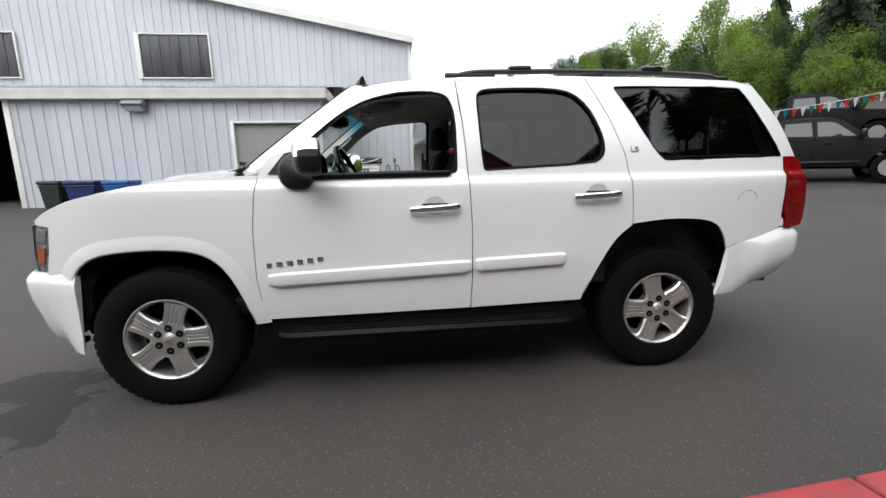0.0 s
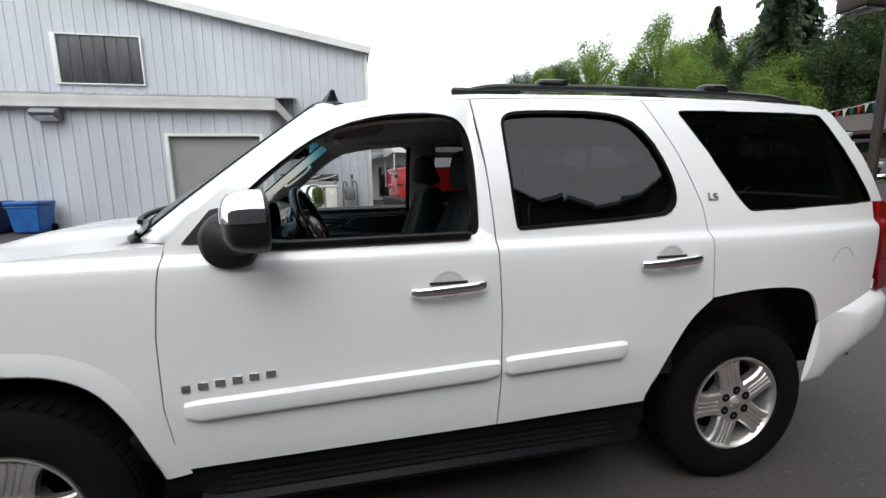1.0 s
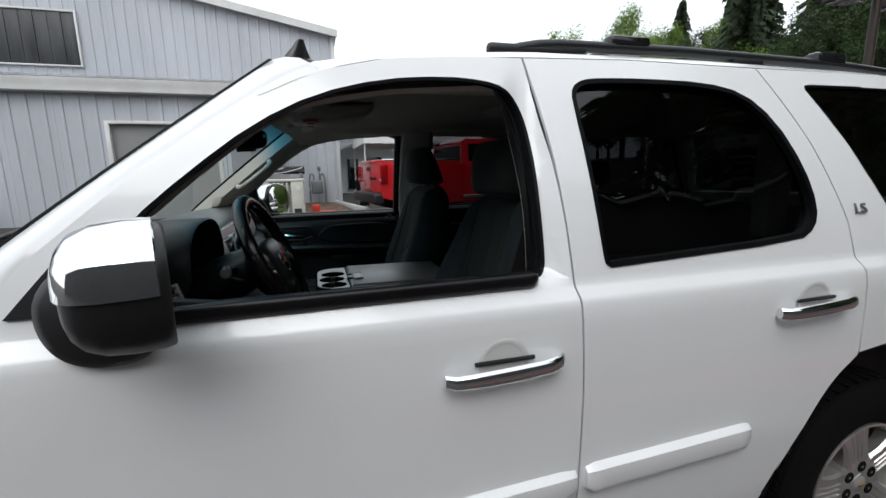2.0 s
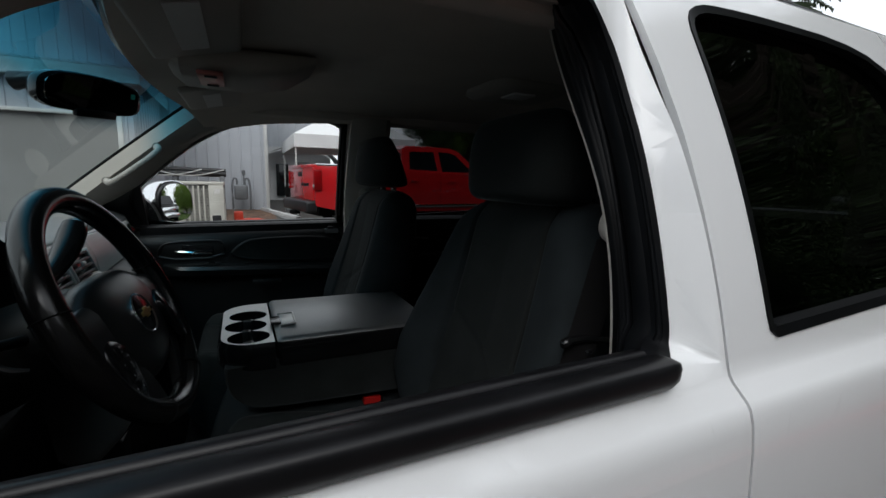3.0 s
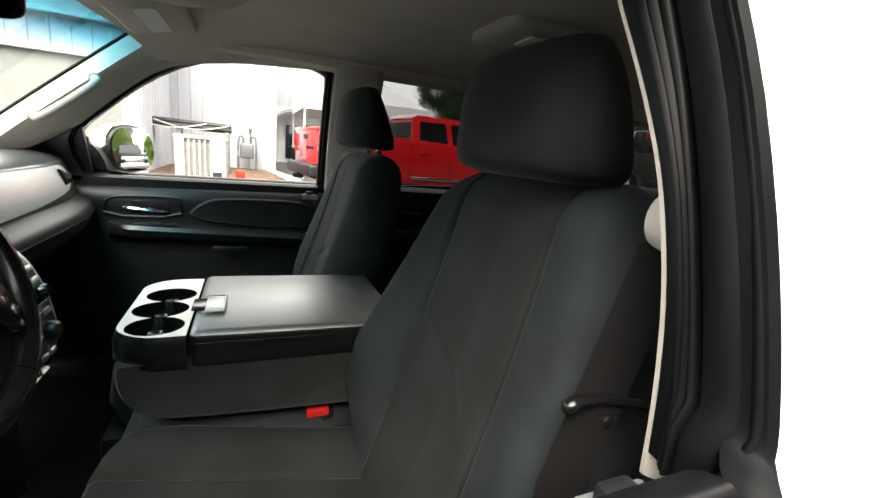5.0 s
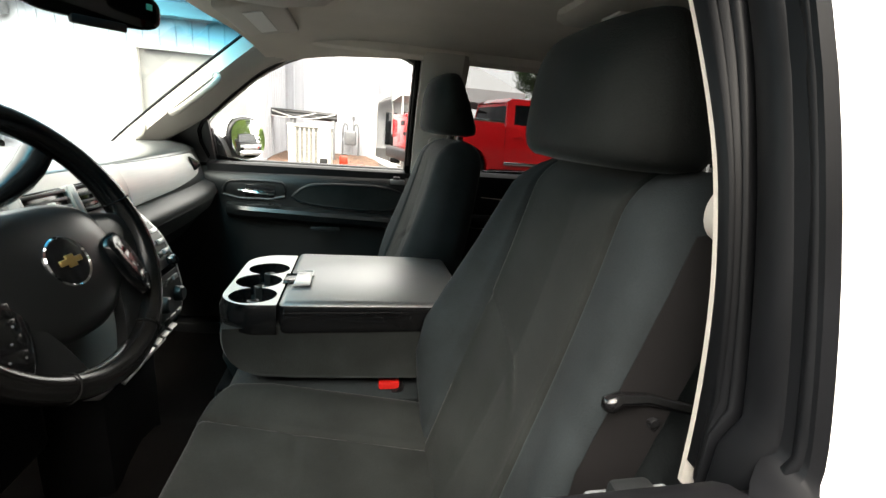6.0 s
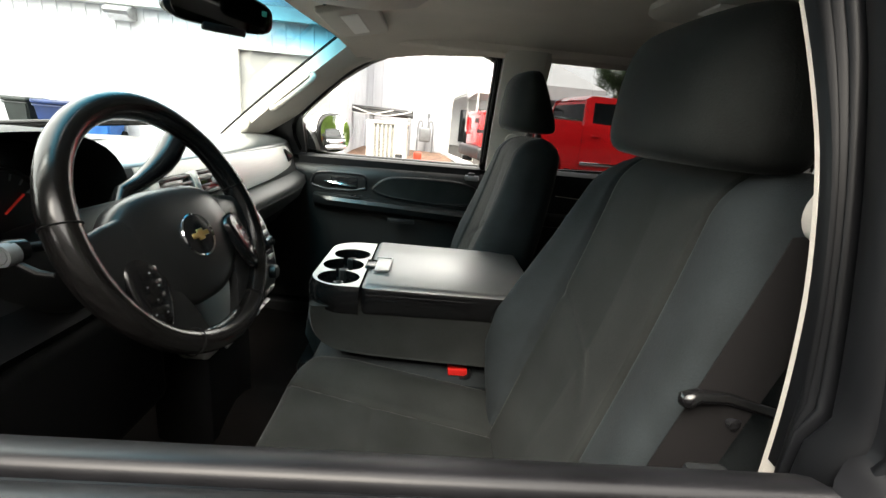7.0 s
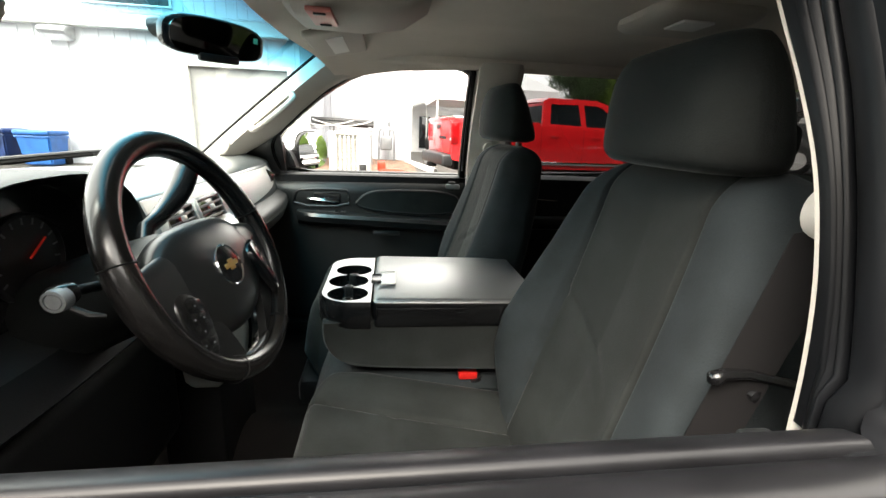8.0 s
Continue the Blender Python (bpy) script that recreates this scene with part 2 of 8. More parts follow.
def box(x0, x1, y0, y1, z0, z1, r=0.0, seg=2, bm=None):
    bm = bm or bmesh.new()
    b2 = bmesh.new()
    bmesh.ops.create_cube(b2, size=1)
    for v in b2.verts:
        v.co = Vector(((x0 + x1) / 2 + v.co.x * (x1 - x0), (y0 + y1) / 2 + v.co.y * (y1 - y0), (z0 + z1) / 2 + v.co.z * (z1 - z0)))
    if r:
        bmesh.ops.bevel(b2, geom=b2.edges[:], offset=r, segments=seg, affect="EDGES", profile=0.5)
        # the six broad faces stay flat
        for f in b2.faces:
            f.normal_update()
            f.select_set(max(abs(c) for c in f.normal) > 0.999 and len(f.verts) == 4)
    return join(bm, b2)


def join(bm, b2, matrix=None, mi=None):
    if matrix is not None:
        b2.transform(matrix)
    table = [bm.verts.new(v.co) for v in b2.verts]
    b2.verts.index_update()
    for f in b2.faces:
        try:
            g = bm.faces.new([table[v.index] for v in f.verts])
            g.material_index = f.material_index if mi is None else mi
            g.select = f.select
        except ValueError:
            pass
    b2.free()
    return bm


def loft(rings, closed=True, caps=True, bm=None, mi=0):
    """Skin through rings of equally many points."""
    bm = bm or bmesh.new()
    rows = [[bm.verts.new(p) for p in ring] for ring in rings]
    n = len(rows[0])
    for a, b in zip(rows, rows[1:]):
        for i in range(n if closed else n - 1):
            f = bm.faces.new((a[i], a[(i + 1) % n], b[(i + 1) % n], b[i]))
            f.material_index = mi
    if caps and closed:
        for row in (rows[0], rows[-1]):
            bm.faces.new(row).material_index = mi
    return bm


def ring_at(centre, axis, radius, n=24, up=(0, 0, 1), flat=1.0):
    axis = Vector(axis).normalized()
    u = axis.cross(Vector(up))
    u = (u if u.length > 1e-4 else axis.cross(Vector((1, 0, 0)))).normalized()
    v = u.cross(axis)
    return [Vector(centre) + radius * (math.cos(a) * u + flat * math.sin(a) * v) for a in (2 * math.pi * i / n for i in range(n))]


def tube(points, radius, n=10, bm=None, caps=True, flat=1.0, up=(0, 0, 1)):
    """A round bar along a line of points; radius may be a list."""
    pts = [Vector(p) for p in points]
    rs = radius if isinstance(radius, (list, tuple)) else [radius] * len(pts)
    rings = []
    for i, p in enumerate(pts):
        axis = pts[min(i + 1, len(pts) - 1)] - pts[max(i - 1, 0)]
        rings.append(ring_at(p, axis, rs[i], n, up, flat))
    return loft(rings, True, caps, bm)


def lathe(profile, centre, axis="y", n=48, bm=None, mi=0, caps=True):
    """A turned shape: profile rows of (radius, along)."""
    c = Vector(centre)
    rings = []
    for r, a in profile:
        ring = []
        for i in range(n):
            t = 2 * math.pi * i / n
            p = (r * math.cos(t), r * math.sin(t))
            ring.append(c + (Vector((p[0], a, p[1])) if axis == "y" else Vector((a, p[0], p[1])) if axis == "x" else Vector((p[0], p[1], a))))
        rings.append(ring)
    return loft(rings, True, caps, bm, mi)


def arc_smooth(points, rounds=2, closed=True):
    """Chaikin's corner cutting."""
    pts = [Vector(p) for p in points]
    for _ in range(rounds):
        out = [] if closed else [pts[0]]
        for i in range(len(pts) if closed else len(pts) - 1):
            a, b = pts[i], pts[(i + 1) % len(pts)]
            out += [a * 0.75 + b * 0.25, a * 0.25 + b * 0.75]
        pts = out if closed else out + [pts[-1]]
    return pts


def sheet(outline, holes, surface, thick, inward, step=0.06, lines=()):
    """A panel cut to an outline in (x, z), with holes, laid on the surface y = surface(x, z) and given a thickness."""
    bm = bmesh.new()
    edges = []
    for loop in [outline, *holes]:
        vs = [bm.verts.new((p[0], 0, p[1])) for p in loop]
        edges += [bm.edges.new((vs[i], vs[(i + 1) % len(vs)])) for i in range(len(vs))]
    bmesh.ops.triangle_fill(bm, use_beauty=True, use_dissolve=False, edges=edges)
    xs, zs = [p[0] for p in outline], [p[1] for p in outline]
    for lo, hi, axis in ((min(xs), max(xs), 0), (min(zs), max(zs), 2)):
        n = max(1, int((hi - lo) / step))
        for i in range(1, n):
            co, no = Vector(), Vector()
            co[axis], no[axis] = lo + (hi - lo) * i / n, 1
            bmesh.ops.bisect_plane(bm, geom=bm.verts[:] + bm.edges[:] + bm.faces[:], dist=1e-5, plane_co=co, plane_no=no)
    for z in lines:
        if min(zs) < z < max(zs):
            bmesh.ops.bisect_plane(bm, geom=bm.verts[:] + bm.edges[:] + bm.faces[:], dist=1e-5, plane_co=(0, 0, z), plane_no=(0, 0, 1))
    for v in bm.verts:
        v.co.y = surface(v.co.x, v.co.z)
    bmesh.ops.recalc_face_normals(bm, faces=bm.faces)
    if sum(f.normal.y for f in bm.faces) * inward > 0:
        bmesh.ops.reverse_faces(bm, faces=bm.faces)
    rim = [e for e in bm.edges if e.is_boundary]
    got = bmesh.ops.extrude_edge_only(bm, edges=rim)
    for v in got["geom"]:
        if isinstance(v, bmesh.types.BMVert):
            v.co.y += inward * thick
    return bm


# ---- ground ----
def rise(x, y):
    """The yard is level under the vehicle and climbs towards the building and the far parking rows."""
    def ease(u, most):
        u = max(0.0, min(u, most + 1.5))
        return u * u / 3.0 if u < 1.5 else min(u - 0.75, most)
    return 0.052 * ease(y - 2.4, 9.5) + 0.034 * ease(x - 5.0, 11.0) + 0.40 * ease((x - 14.0) * 0.6 + (y - 12.0) * 0.6, 3.0) * max(0.0, min(1.0, (x - 9.0) / 3.0))


def ground_material():
    m = mat("worn_asphalt", (0.057, 0.0508, 0.0455), 0.85, var=0.20, scale=0.55, bump=0.55, fine=170, second=(0.037, 0.0334, 0.0302))
    nt = m.node_tree
    b = nt.nodes["Principled BSDF"]
    co = nt.nodes.new("ShaderNodeTexCoord")
    # aggregate: pale and dark chips
    chips = nt.nodes.new("ShaderNodeTexVoronoi")
    chips.inputs["Scale"].default_value = 165
    pick = nt.nodes.new("ShaderNodeValToRGB")
    pick.color_ramp.elements[0].position, pick.color_ramp.elements[1].position = 0.955, 0.985
    sep = nt.nodes.new("ShaderNodeSeparateColor")
    nt.links.new(co.outputs["Object"], chips.inputs["Vector"])
    nt.links.new(chips.outputs["Color"], sep.inputs[0])
    nt.links.new(sep.outputs[0], pick.inputs[0])
    base = b.inputs["Base Color"].links[0].from_socket
    add = nt.nodes.new("ShaderNodeMixRGB")
    add.inputs[2].default_value = (0.24, 0.235, 0.225, 1)
    fac = nt.nodes.new("ShaderNodeMath")
    fac.operation, fac.inputs[1].default_value = "MULTIPLY", 0.30
    nt.links.new(pick.outputs[0], fac.inputs[0])
    nt.links.new(fac.outputs[0], add.inputs[0])
    nt.links.new(base, add.inputs[1])
    # damp patches near the front wheel
    mp = nt.nodes.new("ShaderNodeMapping")
    mp.inputs["Location"].default_value = (0.55, -0.15, 0)
    mp.inputs["Scale"].default_value = (0.62, 0.62, 1)
    wob = nt.nodes.new("ShaderNodeTexNoise")
    wob.inputs["Scale"].default_value, wob.inputs["Detail"].default_value = 2.3, 6
    dist = nt.nodes.new("ShaderNodeVectorMath")
    dist.operation = "LENGTH"
    mx = nt.nodes.new("ShaderNodeMath")
    mx.operation = "MULTIPLY_ADD"
    mx.inputs[1].default_value, mx.inputs[2].default_value = 1.5, 0.0
    nt.links.new(co.outputs["Object"], mp.inputs[0])
    nt.links.new(mp.outputs[0], dist.inputs[0])
    nt.links.new(co.outputs["Object"], wob.inputs["Vector"])
    nt.links.new(wob.outputs[0], mx.inputs[0])
    nt.links.new(dist.outputs["Value"], mx.inputs[2])
    damp = nt.nodes.new("ShaderNodeValToRGB")
    damp.color_ramp.elements[0].position, damp.color_ramp.elements[1].position = 0.98, 1.06
    damp.color_ramp.elements[0].color, damp.color_ramp.elements[1].color = (0.42, 0.42, 0.45, 1), (1, 1, 1, 1)
    nt.links.new(mx.outputs[0], damp.inputs[0])
    mul = nt.nodes.new("ShaderNodeMixRGB")
    mul.blend_type, mul.inputs[0].default_value = "MULTIPLY", 1
    nt.links.new(add.outputs[0], mul.inputs[1])
    nt.links.new(damp.outputs[0], mul.inputs[2])
    nt.links.new(mul.outputs[0], b.inputs["Base Color"])
    return m


M["asphalt"] = ground_material()


def ground():
    ticks = sorted({round(s * t, 2) for s in (-1, 1) for t in [i * 0.5 for i in range(0, 50)] + [30, 40, 55, 75, 100, 150, 250, 400, 700, 1200]})
    bm = bmesh.new()
    grid = [[bm.verts.new((x, y, rise(x, y))) for y in ticks] for x in ticks]
    for i in range(len(ticks) - 1):
        for j in range(len(ticks) - 1):
            bm.faces.new((grid[i][j], grid[i + 1][j], grid[i + 1][j + 1], grid[i][j + 1]))
    return lone("ground", bm, "asphalt", "worn grey asphalt yard with pale chips and damp stains", "ground", "structure")


ground()


def kerb():
    """Red-painted concrete kerb stones in a row, each with rounded edges."""
    root = thing("kerb", 3.4, -1.08, 0.0, "red-painted concrete kerb beside the asphalt", "kerb", kind="structure")
    d = Vector((1.0, 0.09, 0)).normalized()
    for i in range(9):
        a = Vector((1.46 + 1.545 * i, -1.342 + 0.139 * i, 0))
        bm = box(0.006, 1.54, -0.14, 0.0, -0.05, 0.12, 0.022, 3)
        bm.transform(Matrix.Translation((a.x, a.y + 0.08, 0)) @ Matrix.Rotation(math.atan2(d.y, d.x), 4, "Z"))
        part("kerb_stone", bm, "kerb", root)
    return root


kerb()


# ---- the metal-clad building ----
LEAN_Y, MAIN_Y = 11.3, 15.1


def ribbed(width, height_left, height_right, ribs=3):
    """A siding panel in the plane y = 0, foot at z = 0, with narrow raised ribs."""
    pitch = width / ribs
    prof = []
    for k in range(ribs):
        x = k * pitch
        prof += [(x, 0.0), (x + pitch * 0.40, 0.0), (x + pitch * 0.45, -0.022), (x + pitch * 0.55, -0.022), (x + pitch * 0.60, 0.0)]
    prof.append((width - 0.003, 0.0))
    bm = bmesh.new()
    top = lambda x: height_left + (height_right - height_left) * x / width
    lo = [bm.verts.new((x, y, 0)) for x, y in prof]
    hi = [bm.verts.new((x, y, top(x))) for x, y in prof]
    lo2 = [bm.verts.new((x, 0.02, 0)) for x, y in prof]
    hi2 = [bm.verts.new((x, 0.02, top(x))) for x, y in prof]
    for i in range(len(prof) - 1):
        bm.faces.new((lo[i], lo[i + 1], hi[i + 1], hi[i]))
        bm.faces.new((hi[i], hi[i + 1], hi2[i + 1], hi2[i]))
    bm.faces.new((lo[0], hi[0], hi2[0], lo2[0]))
    bm.faces.new((lo[-1], lo2[-1], hi2[-1], hi[-1]))
    return bm


def siding(parent, m, width, hl, hr, ribs=3):
    bm = ribbed(width, hl, hr, ribs)
    bm.transform(m)
    return part("siding_panel", bm, "siding", parent, smooth=0)


def building():
    front = thing("wall_front", -5.0, LEAN_Y, 0.5, "white ribbed metal wall of the low front bay", "wall", kind="structure")
    foot = 0.35
    door_l, door_r, door_top = -3.42, -1.10, 2.74
    eave = 3.42
    edges = [-9.28 + 0.977 * i for i in range(7)]
    for a, b in zip(edges, edges[1:]):
        siding(front, pose(a, LEAN_Y, foot), b - a, eave - foot, eave - foot)
    siding(front, pose(door_r, LEAN_Y, foot), -0.85 - door_r, eave - foot, eave - foot, 1)
    siding(front, pose(door_l, LEAN_Y, door_top), door_r - door_l, eave - door_top, eave - door_top, 7)
    part("backing", box(-9.28, door_l - 0.02, LEAN_Y + 0.03, LEAN_Y + 0.16, 0.2, eave), "siding", front)
    # open bay beyond the white post
    part("header", box(-12.6, -9.45, LEAN_Y, LEAN_Y + 0.15, 3.52, 3.75, 0.01), "siding", front)
    post = box(-9.44, -9.28, LEAN_Y - 0.04, LEAN_Y + 0.14, 0.3, 3.5, 0.012)
    part("door_post", post, "trimwhite", front)
    part("door_post", box(-12.75, -12.6, LEAN_Y - 0.04, LEAN_Y + 0.14, 0.3, 3.75, 0.012), "trimwhite", front)
    part("side_wall", box(-20, -12.76, LEAN_Y, LEAN_Y + 0.15, 0.3, 3.75), "siding", front)
    # the roll-up door
    door = thing("door_1", (door_l + door_r) / 2, LEAN_Y + 0.1, 0.45, "closed grey roll-up metal door in the white wall", "door", kind="structure")
    n = 12
    for i in range(n):
        z0 = 0.4 + (door_top - 0.4) * i / n
        part("slat", box(door_l + 0.04, door_r - 0.04, LEAN_Y + 0.09, LEAN_Y + 0.12, z0, z0 + (door_top - 0.4) / n - 0.0004, 0.0), "rollup", door)
    for x0, x1, z0, z1 in ((door_l - 0.05, door_l + 0.045, 0.4, door_top + 0.07), (door_r - 0.045, door_r + 0.05, 0.4, door_top + 0.07), (door_l + 0.045, door_r - 0.045, door_top, door_top + 0.07)):
        part("door_frame", box(x0, x1, LEAN_Y - 0.035, LEAN_Y + 0.13, z0, z1, 0.006), "trimwhite", door)
    # end wall of the low bay
    end = thing("wall_side", -0.85, 13.2, 0.5, "white ribbed metal end wall of the low bay", "wall", kind="structure")
    for i in range(4):
        siding(end, pose(-0.85, LEAN_Y + 0.95 * i + 0.01, foot, 0, 0, 90), 0.95, eave - foot + 0.16 * i, eave - foot + 0.16 * (i + 1))
    # low roof: ribbed sheet, fascia and gutter
    roof = thing("roof", -5.0, 13.2, 3.6, "grey ribbed metal roof with a white gutter", "roof", kind="structure")
    x = -20.0
    while x < -0.75:
        bm = bmesh.new()
        w = 0.30
        prof = [(0, 0), (0.09, 0), (0.115, 0.035), (0.185, 0.035), (0.21, 0), (w, 0)]
        a = [bm.verts.new((x + px, LEAN_Y - 0.22, 3.73 + pz)) for px, pz in prof]
        b = [bm.verts.new((x + px, MAIN_Y, 4.42 + pz)) for px, pz in prof]
        c = [bm.verts.new((x + px, LEAN_Y - 0.22, 3.715)) for px, pz in prof]
        for i in range(len(prof) - 1):
            bm.faces.new((a[i], a[i + 1], b[i + 1], b[i]))
            bm.faces.new((c[i], c[i + 1], a[i + 1], a[i]))
        part("roof_sheet", bm, "roofmetal", roof, smooth=0)
        x += w
    g = [(-0.20, 3.44), (-0.20, 3.66), (-0.22, 3.70), (-0.25, 3.70), (-0.25, 3.62), (-0.23, 3.56), (-0.23, 3.42)]
    bm = loft([[(xx, LEAN_Y + y, z) for y, z in g] for xx in (-20, -0.66)])
    part("gutter", bm, "trimwhite", roof)
    part("fascia", box(-20, -0.70, LEAN_Y - 0.19, LEAN_Y - 0.02, 3.40, 3.44, 0.004), "trimwhite", roof)
    bm = loft([[(-0.66 + dx, LEAN_Y - 0.2 + y, z + 3.42) for dx, z in ((0, 0), (0.02, 0), (0.02, 0.31), (0, 0.31))] for y, z in ((0, 0), (4.0, 0.69))])
    part("rake_trim", bm, "trimwhite", roof)
    # main gable
    main = thing("wall_main", -8.0, MAIN_Y, 0.6, "tall white ribbed metal gable wall", "wall", kind="structure")
    slope = 0.190
    top = lambda xx: 6.08 + slope * (2.0 - xx) if xx > -11 else 6.08 + slope * 13 + slope * (xx + 11)
    x = 2.0
    while x > -20:
        w = 0.92
        siding(main, pose(x - w, MAIN_Y, foot), w, top(x - w) - foot, top(x) - foot)
        x -= w
    part("backing", loft([[(-20, y, 0.2), (2.0, y, 0.2), (2.0, y, top(2.0) - 0.02), (-11, y, top(-11) - 0.02), (-20, y, top(-20))] for y in (MAIN_Y + 0.025, MAIN_Y + 0.18)]), "siding", main, smooth=0)
    far = thing("wall_east", 2.0, 24.0, 0.6, "white ribbed metal side wall of the tall building", "wall", kind="structure")
    for i in range(16):
        siding(far, pose(2.0, MAIN_Y + 0.03 + 0.92 * i, foot, 0, 0, 90), 0.92, 5.85, 5.85)
    part("corner_trim", box(1.93, 2.035, MAIN_Y - 0.035, MAIN_Y + 0.06, foot, 6.0, 0.008), "trimwhite", far)
    upper = thing("main_roof", -8.0, 22.0, 7.5, "grey metal roof edge of the tall building", "roof", kind="structure")
    rr = [(2.13, top(2.13) + 0.03), (2.13, top(2.13) + 0.14), (-11, top(-11) + 0.14), (-20, top(-20) + 0.14), (-20, top(-20) + 0.03), (-11, top(-11) + 0.03)]
    part("roof_edge", loft([[(px, y, pz) for px, pz in rr] for y in (MAIN_Y - 0.22, MAIN_Y + 15)]), "roofmetal", upper, smooth=0)
    rr = [(2.15, top(2.13) - 0.10), (2.15, top(2.13) + 0.12), (-11, top(-11) + 0.12), (-11, top(-11) - 0.10)]
    part("rake_trim", loft([[(px, y, pz) for px, pz in rr] for y in (MAIN_Y - 0.26, MAIN_Y - 0.225)]), "trimwhite", upper, smooth=0)
    # upper windows with smoked ribbed panels
    for n, (x0, x1) in enumerate(((-7.72, -5.18), (-14.1, -11.57))):
        win = thing("window_%d" % (n + 1), (x0 + x1) / 2, MAIN_Y, 4.8, "upper window closed with dark ribbed smoked panels in a white frame", "window", kind="structure")
        z0, z1 = 4.71, 6.25
        k = 7
        for i in range(k):
            w = (x1 - x0 - 0.2) / k
            a = x0 + 0.15 + i * w
            part("pane", box(a + 0.006, a + w - 0.006, MAIN_Y - 0.055 - 0.008 * (i % 2), MAIN_Y - 0.03, z0 + 0.04, z1 - 0.05, 0.004), "louvre", win)
        for f in ((x0, x0 + 0.15, z0, z1), (x1 - 0.05, x1, z0, z1), (x0 + 0.15, x1 - 0.05, z0, z0 + 0.04), (x0 + 0.15, x1 - 0.05, z1 - 0.05, z1)):
            part("window_frame", box(f[0], f[1], MAIN_Y - 0.10, MAIN_Y - 0.024, f[2], f[3], 0.006), "trimwhite", win)
    # bay behind the open door; near-black walls and ceiling stand in for its shade
    bay = thing("bay_room", -11.0, 13.5, 0.5, "open workshop bay, its shade put into near-black walls", "room", kind="structure")
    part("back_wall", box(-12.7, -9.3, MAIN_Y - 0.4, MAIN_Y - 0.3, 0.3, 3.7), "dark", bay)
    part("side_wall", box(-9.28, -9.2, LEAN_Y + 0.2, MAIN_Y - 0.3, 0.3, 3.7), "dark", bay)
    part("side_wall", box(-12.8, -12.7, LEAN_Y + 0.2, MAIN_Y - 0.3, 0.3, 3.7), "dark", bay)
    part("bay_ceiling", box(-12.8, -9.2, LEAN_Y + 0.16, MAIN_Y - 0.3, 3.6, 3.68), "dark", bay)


building()


def wall_lamp():
    """Wedge-shaped wall floodlight under the gutter."""
    root = thing("wall_lamp", -5.95, LEAN_Y, 3.2, "grey wedge-shaped floodlight on the white wall", "lamp")
    prof = [(0.0, 3.12), (0.0, 3.38), (-0.16, 3.39), (-0.30, 3.33), (-0.34, 3.26), (-0.30, 3.20), (-0.08, 3.09)]
    part("housing", loft([[(x, LEAN_Y - 0.03 + y * k, 3.24 + (z - 3.24) * k) for y, z in prof] for x, k in ((-6.23, 0.90), (-6.21, 1.0), (-5.67, 1.0), (-5.65, 0.90))]), "pipe", root)
    part("lens", loft([[(x, LEAN_Y - 0.03 + y, z) for y, z in ((-0.09, 3.088), (-0.295, 3.192), (-0.30, 3.184), (-0.095, 3.080))] for x in (-6.18, -5.70)]), "lens", root, smooth=0)
    part("bracket", box(-6.02, -5.86, LEAN_Y - 0.05, LEAN_Y + 0.02, 3.34, 3.46, 0.01), "pipe", root)


wall_lamp()


def south_wall():
    """The dark gabled building across the lane, which shows only in the window glass."""
    root = thing("wall_south", 2.0, -9.5, 0.0, "plain dark gabled wall of the building across the lane", "wall", kind="structure")
    # out of direct view; size and dark tone also hold light off this side
    ridge, eave = (7.0, 8.2), ((-22.0, 7.8), (20.0, 7.9))
    face = [(-22.0, -0.1), (20.0, -0.1), eave[1], ridge, eave[0]]
    part("wall_face", loft([[(x, y, z) for x, z in face] for y in (-9.6, -9.4)]), "farwall", root, smooth=0)
    edge = [(-22.4, 7.76), ridge, (20.4, 7.86), (20.4, 8.04), (7.0, 8.4), (-22.4, 7.95)]
    part("roof_edge", loft([[(x, y, z) for x, z in edge] for y in (-10.5, -9.1)]), "roofmetal", root, smooth=0)


south_wall()

# ---- the white sport utility vehicle ----
SKIN_Z = [0.30, 0.45, 0.55, 0.75, 0.95, 1.10, 1.18, 1.215, 1.230, 1.238, 1.256, 1.264, 1.280]
SKIN_Y = [0.09, 0.05, 0.034, 0.012, 0.005, 0.002, 0.003, 0.006, 0.010, 0.015, 0.033, 0.038, 0.042]


def side_y(x, z):
    """Outer skin of the flank: distance from the vehicle's widest line."""
    d = max(0.0, z - 1.28)
    y = float(np.interp(z, SKIN_Z, SKIN_Y)) + 0.179 * d + 0.373 * d * d
    if x > 2.9:
        y += 0.10 * ((x - 2.9) / 0.8) ** 2
    if x < -0.1:
        y += 0.10 * ((-0.1 - x) / 0.5) ** 2
    return y


def door_y(x, z):
    """The front door's skin, which rolls inwards behind the window."""
    ease = lambda u: (lambda q: q * q * (3 - 2 * q))(max(0.0, min(1.0, u)))
    return side_y(x, z) + 0.038 * ease((1.698 - x) / 0.042) * ease((x - 1.58) / 0.05) * ease((z - 1.270) / 0.03) * ease((1.84 - z) / 0.25)


def curve(*pts):
    """A line rounded between its ends."""
    return [(p.x, p.y) for p in arc_smooth([(a, b, 0) for a, b in pts], 2, False)]


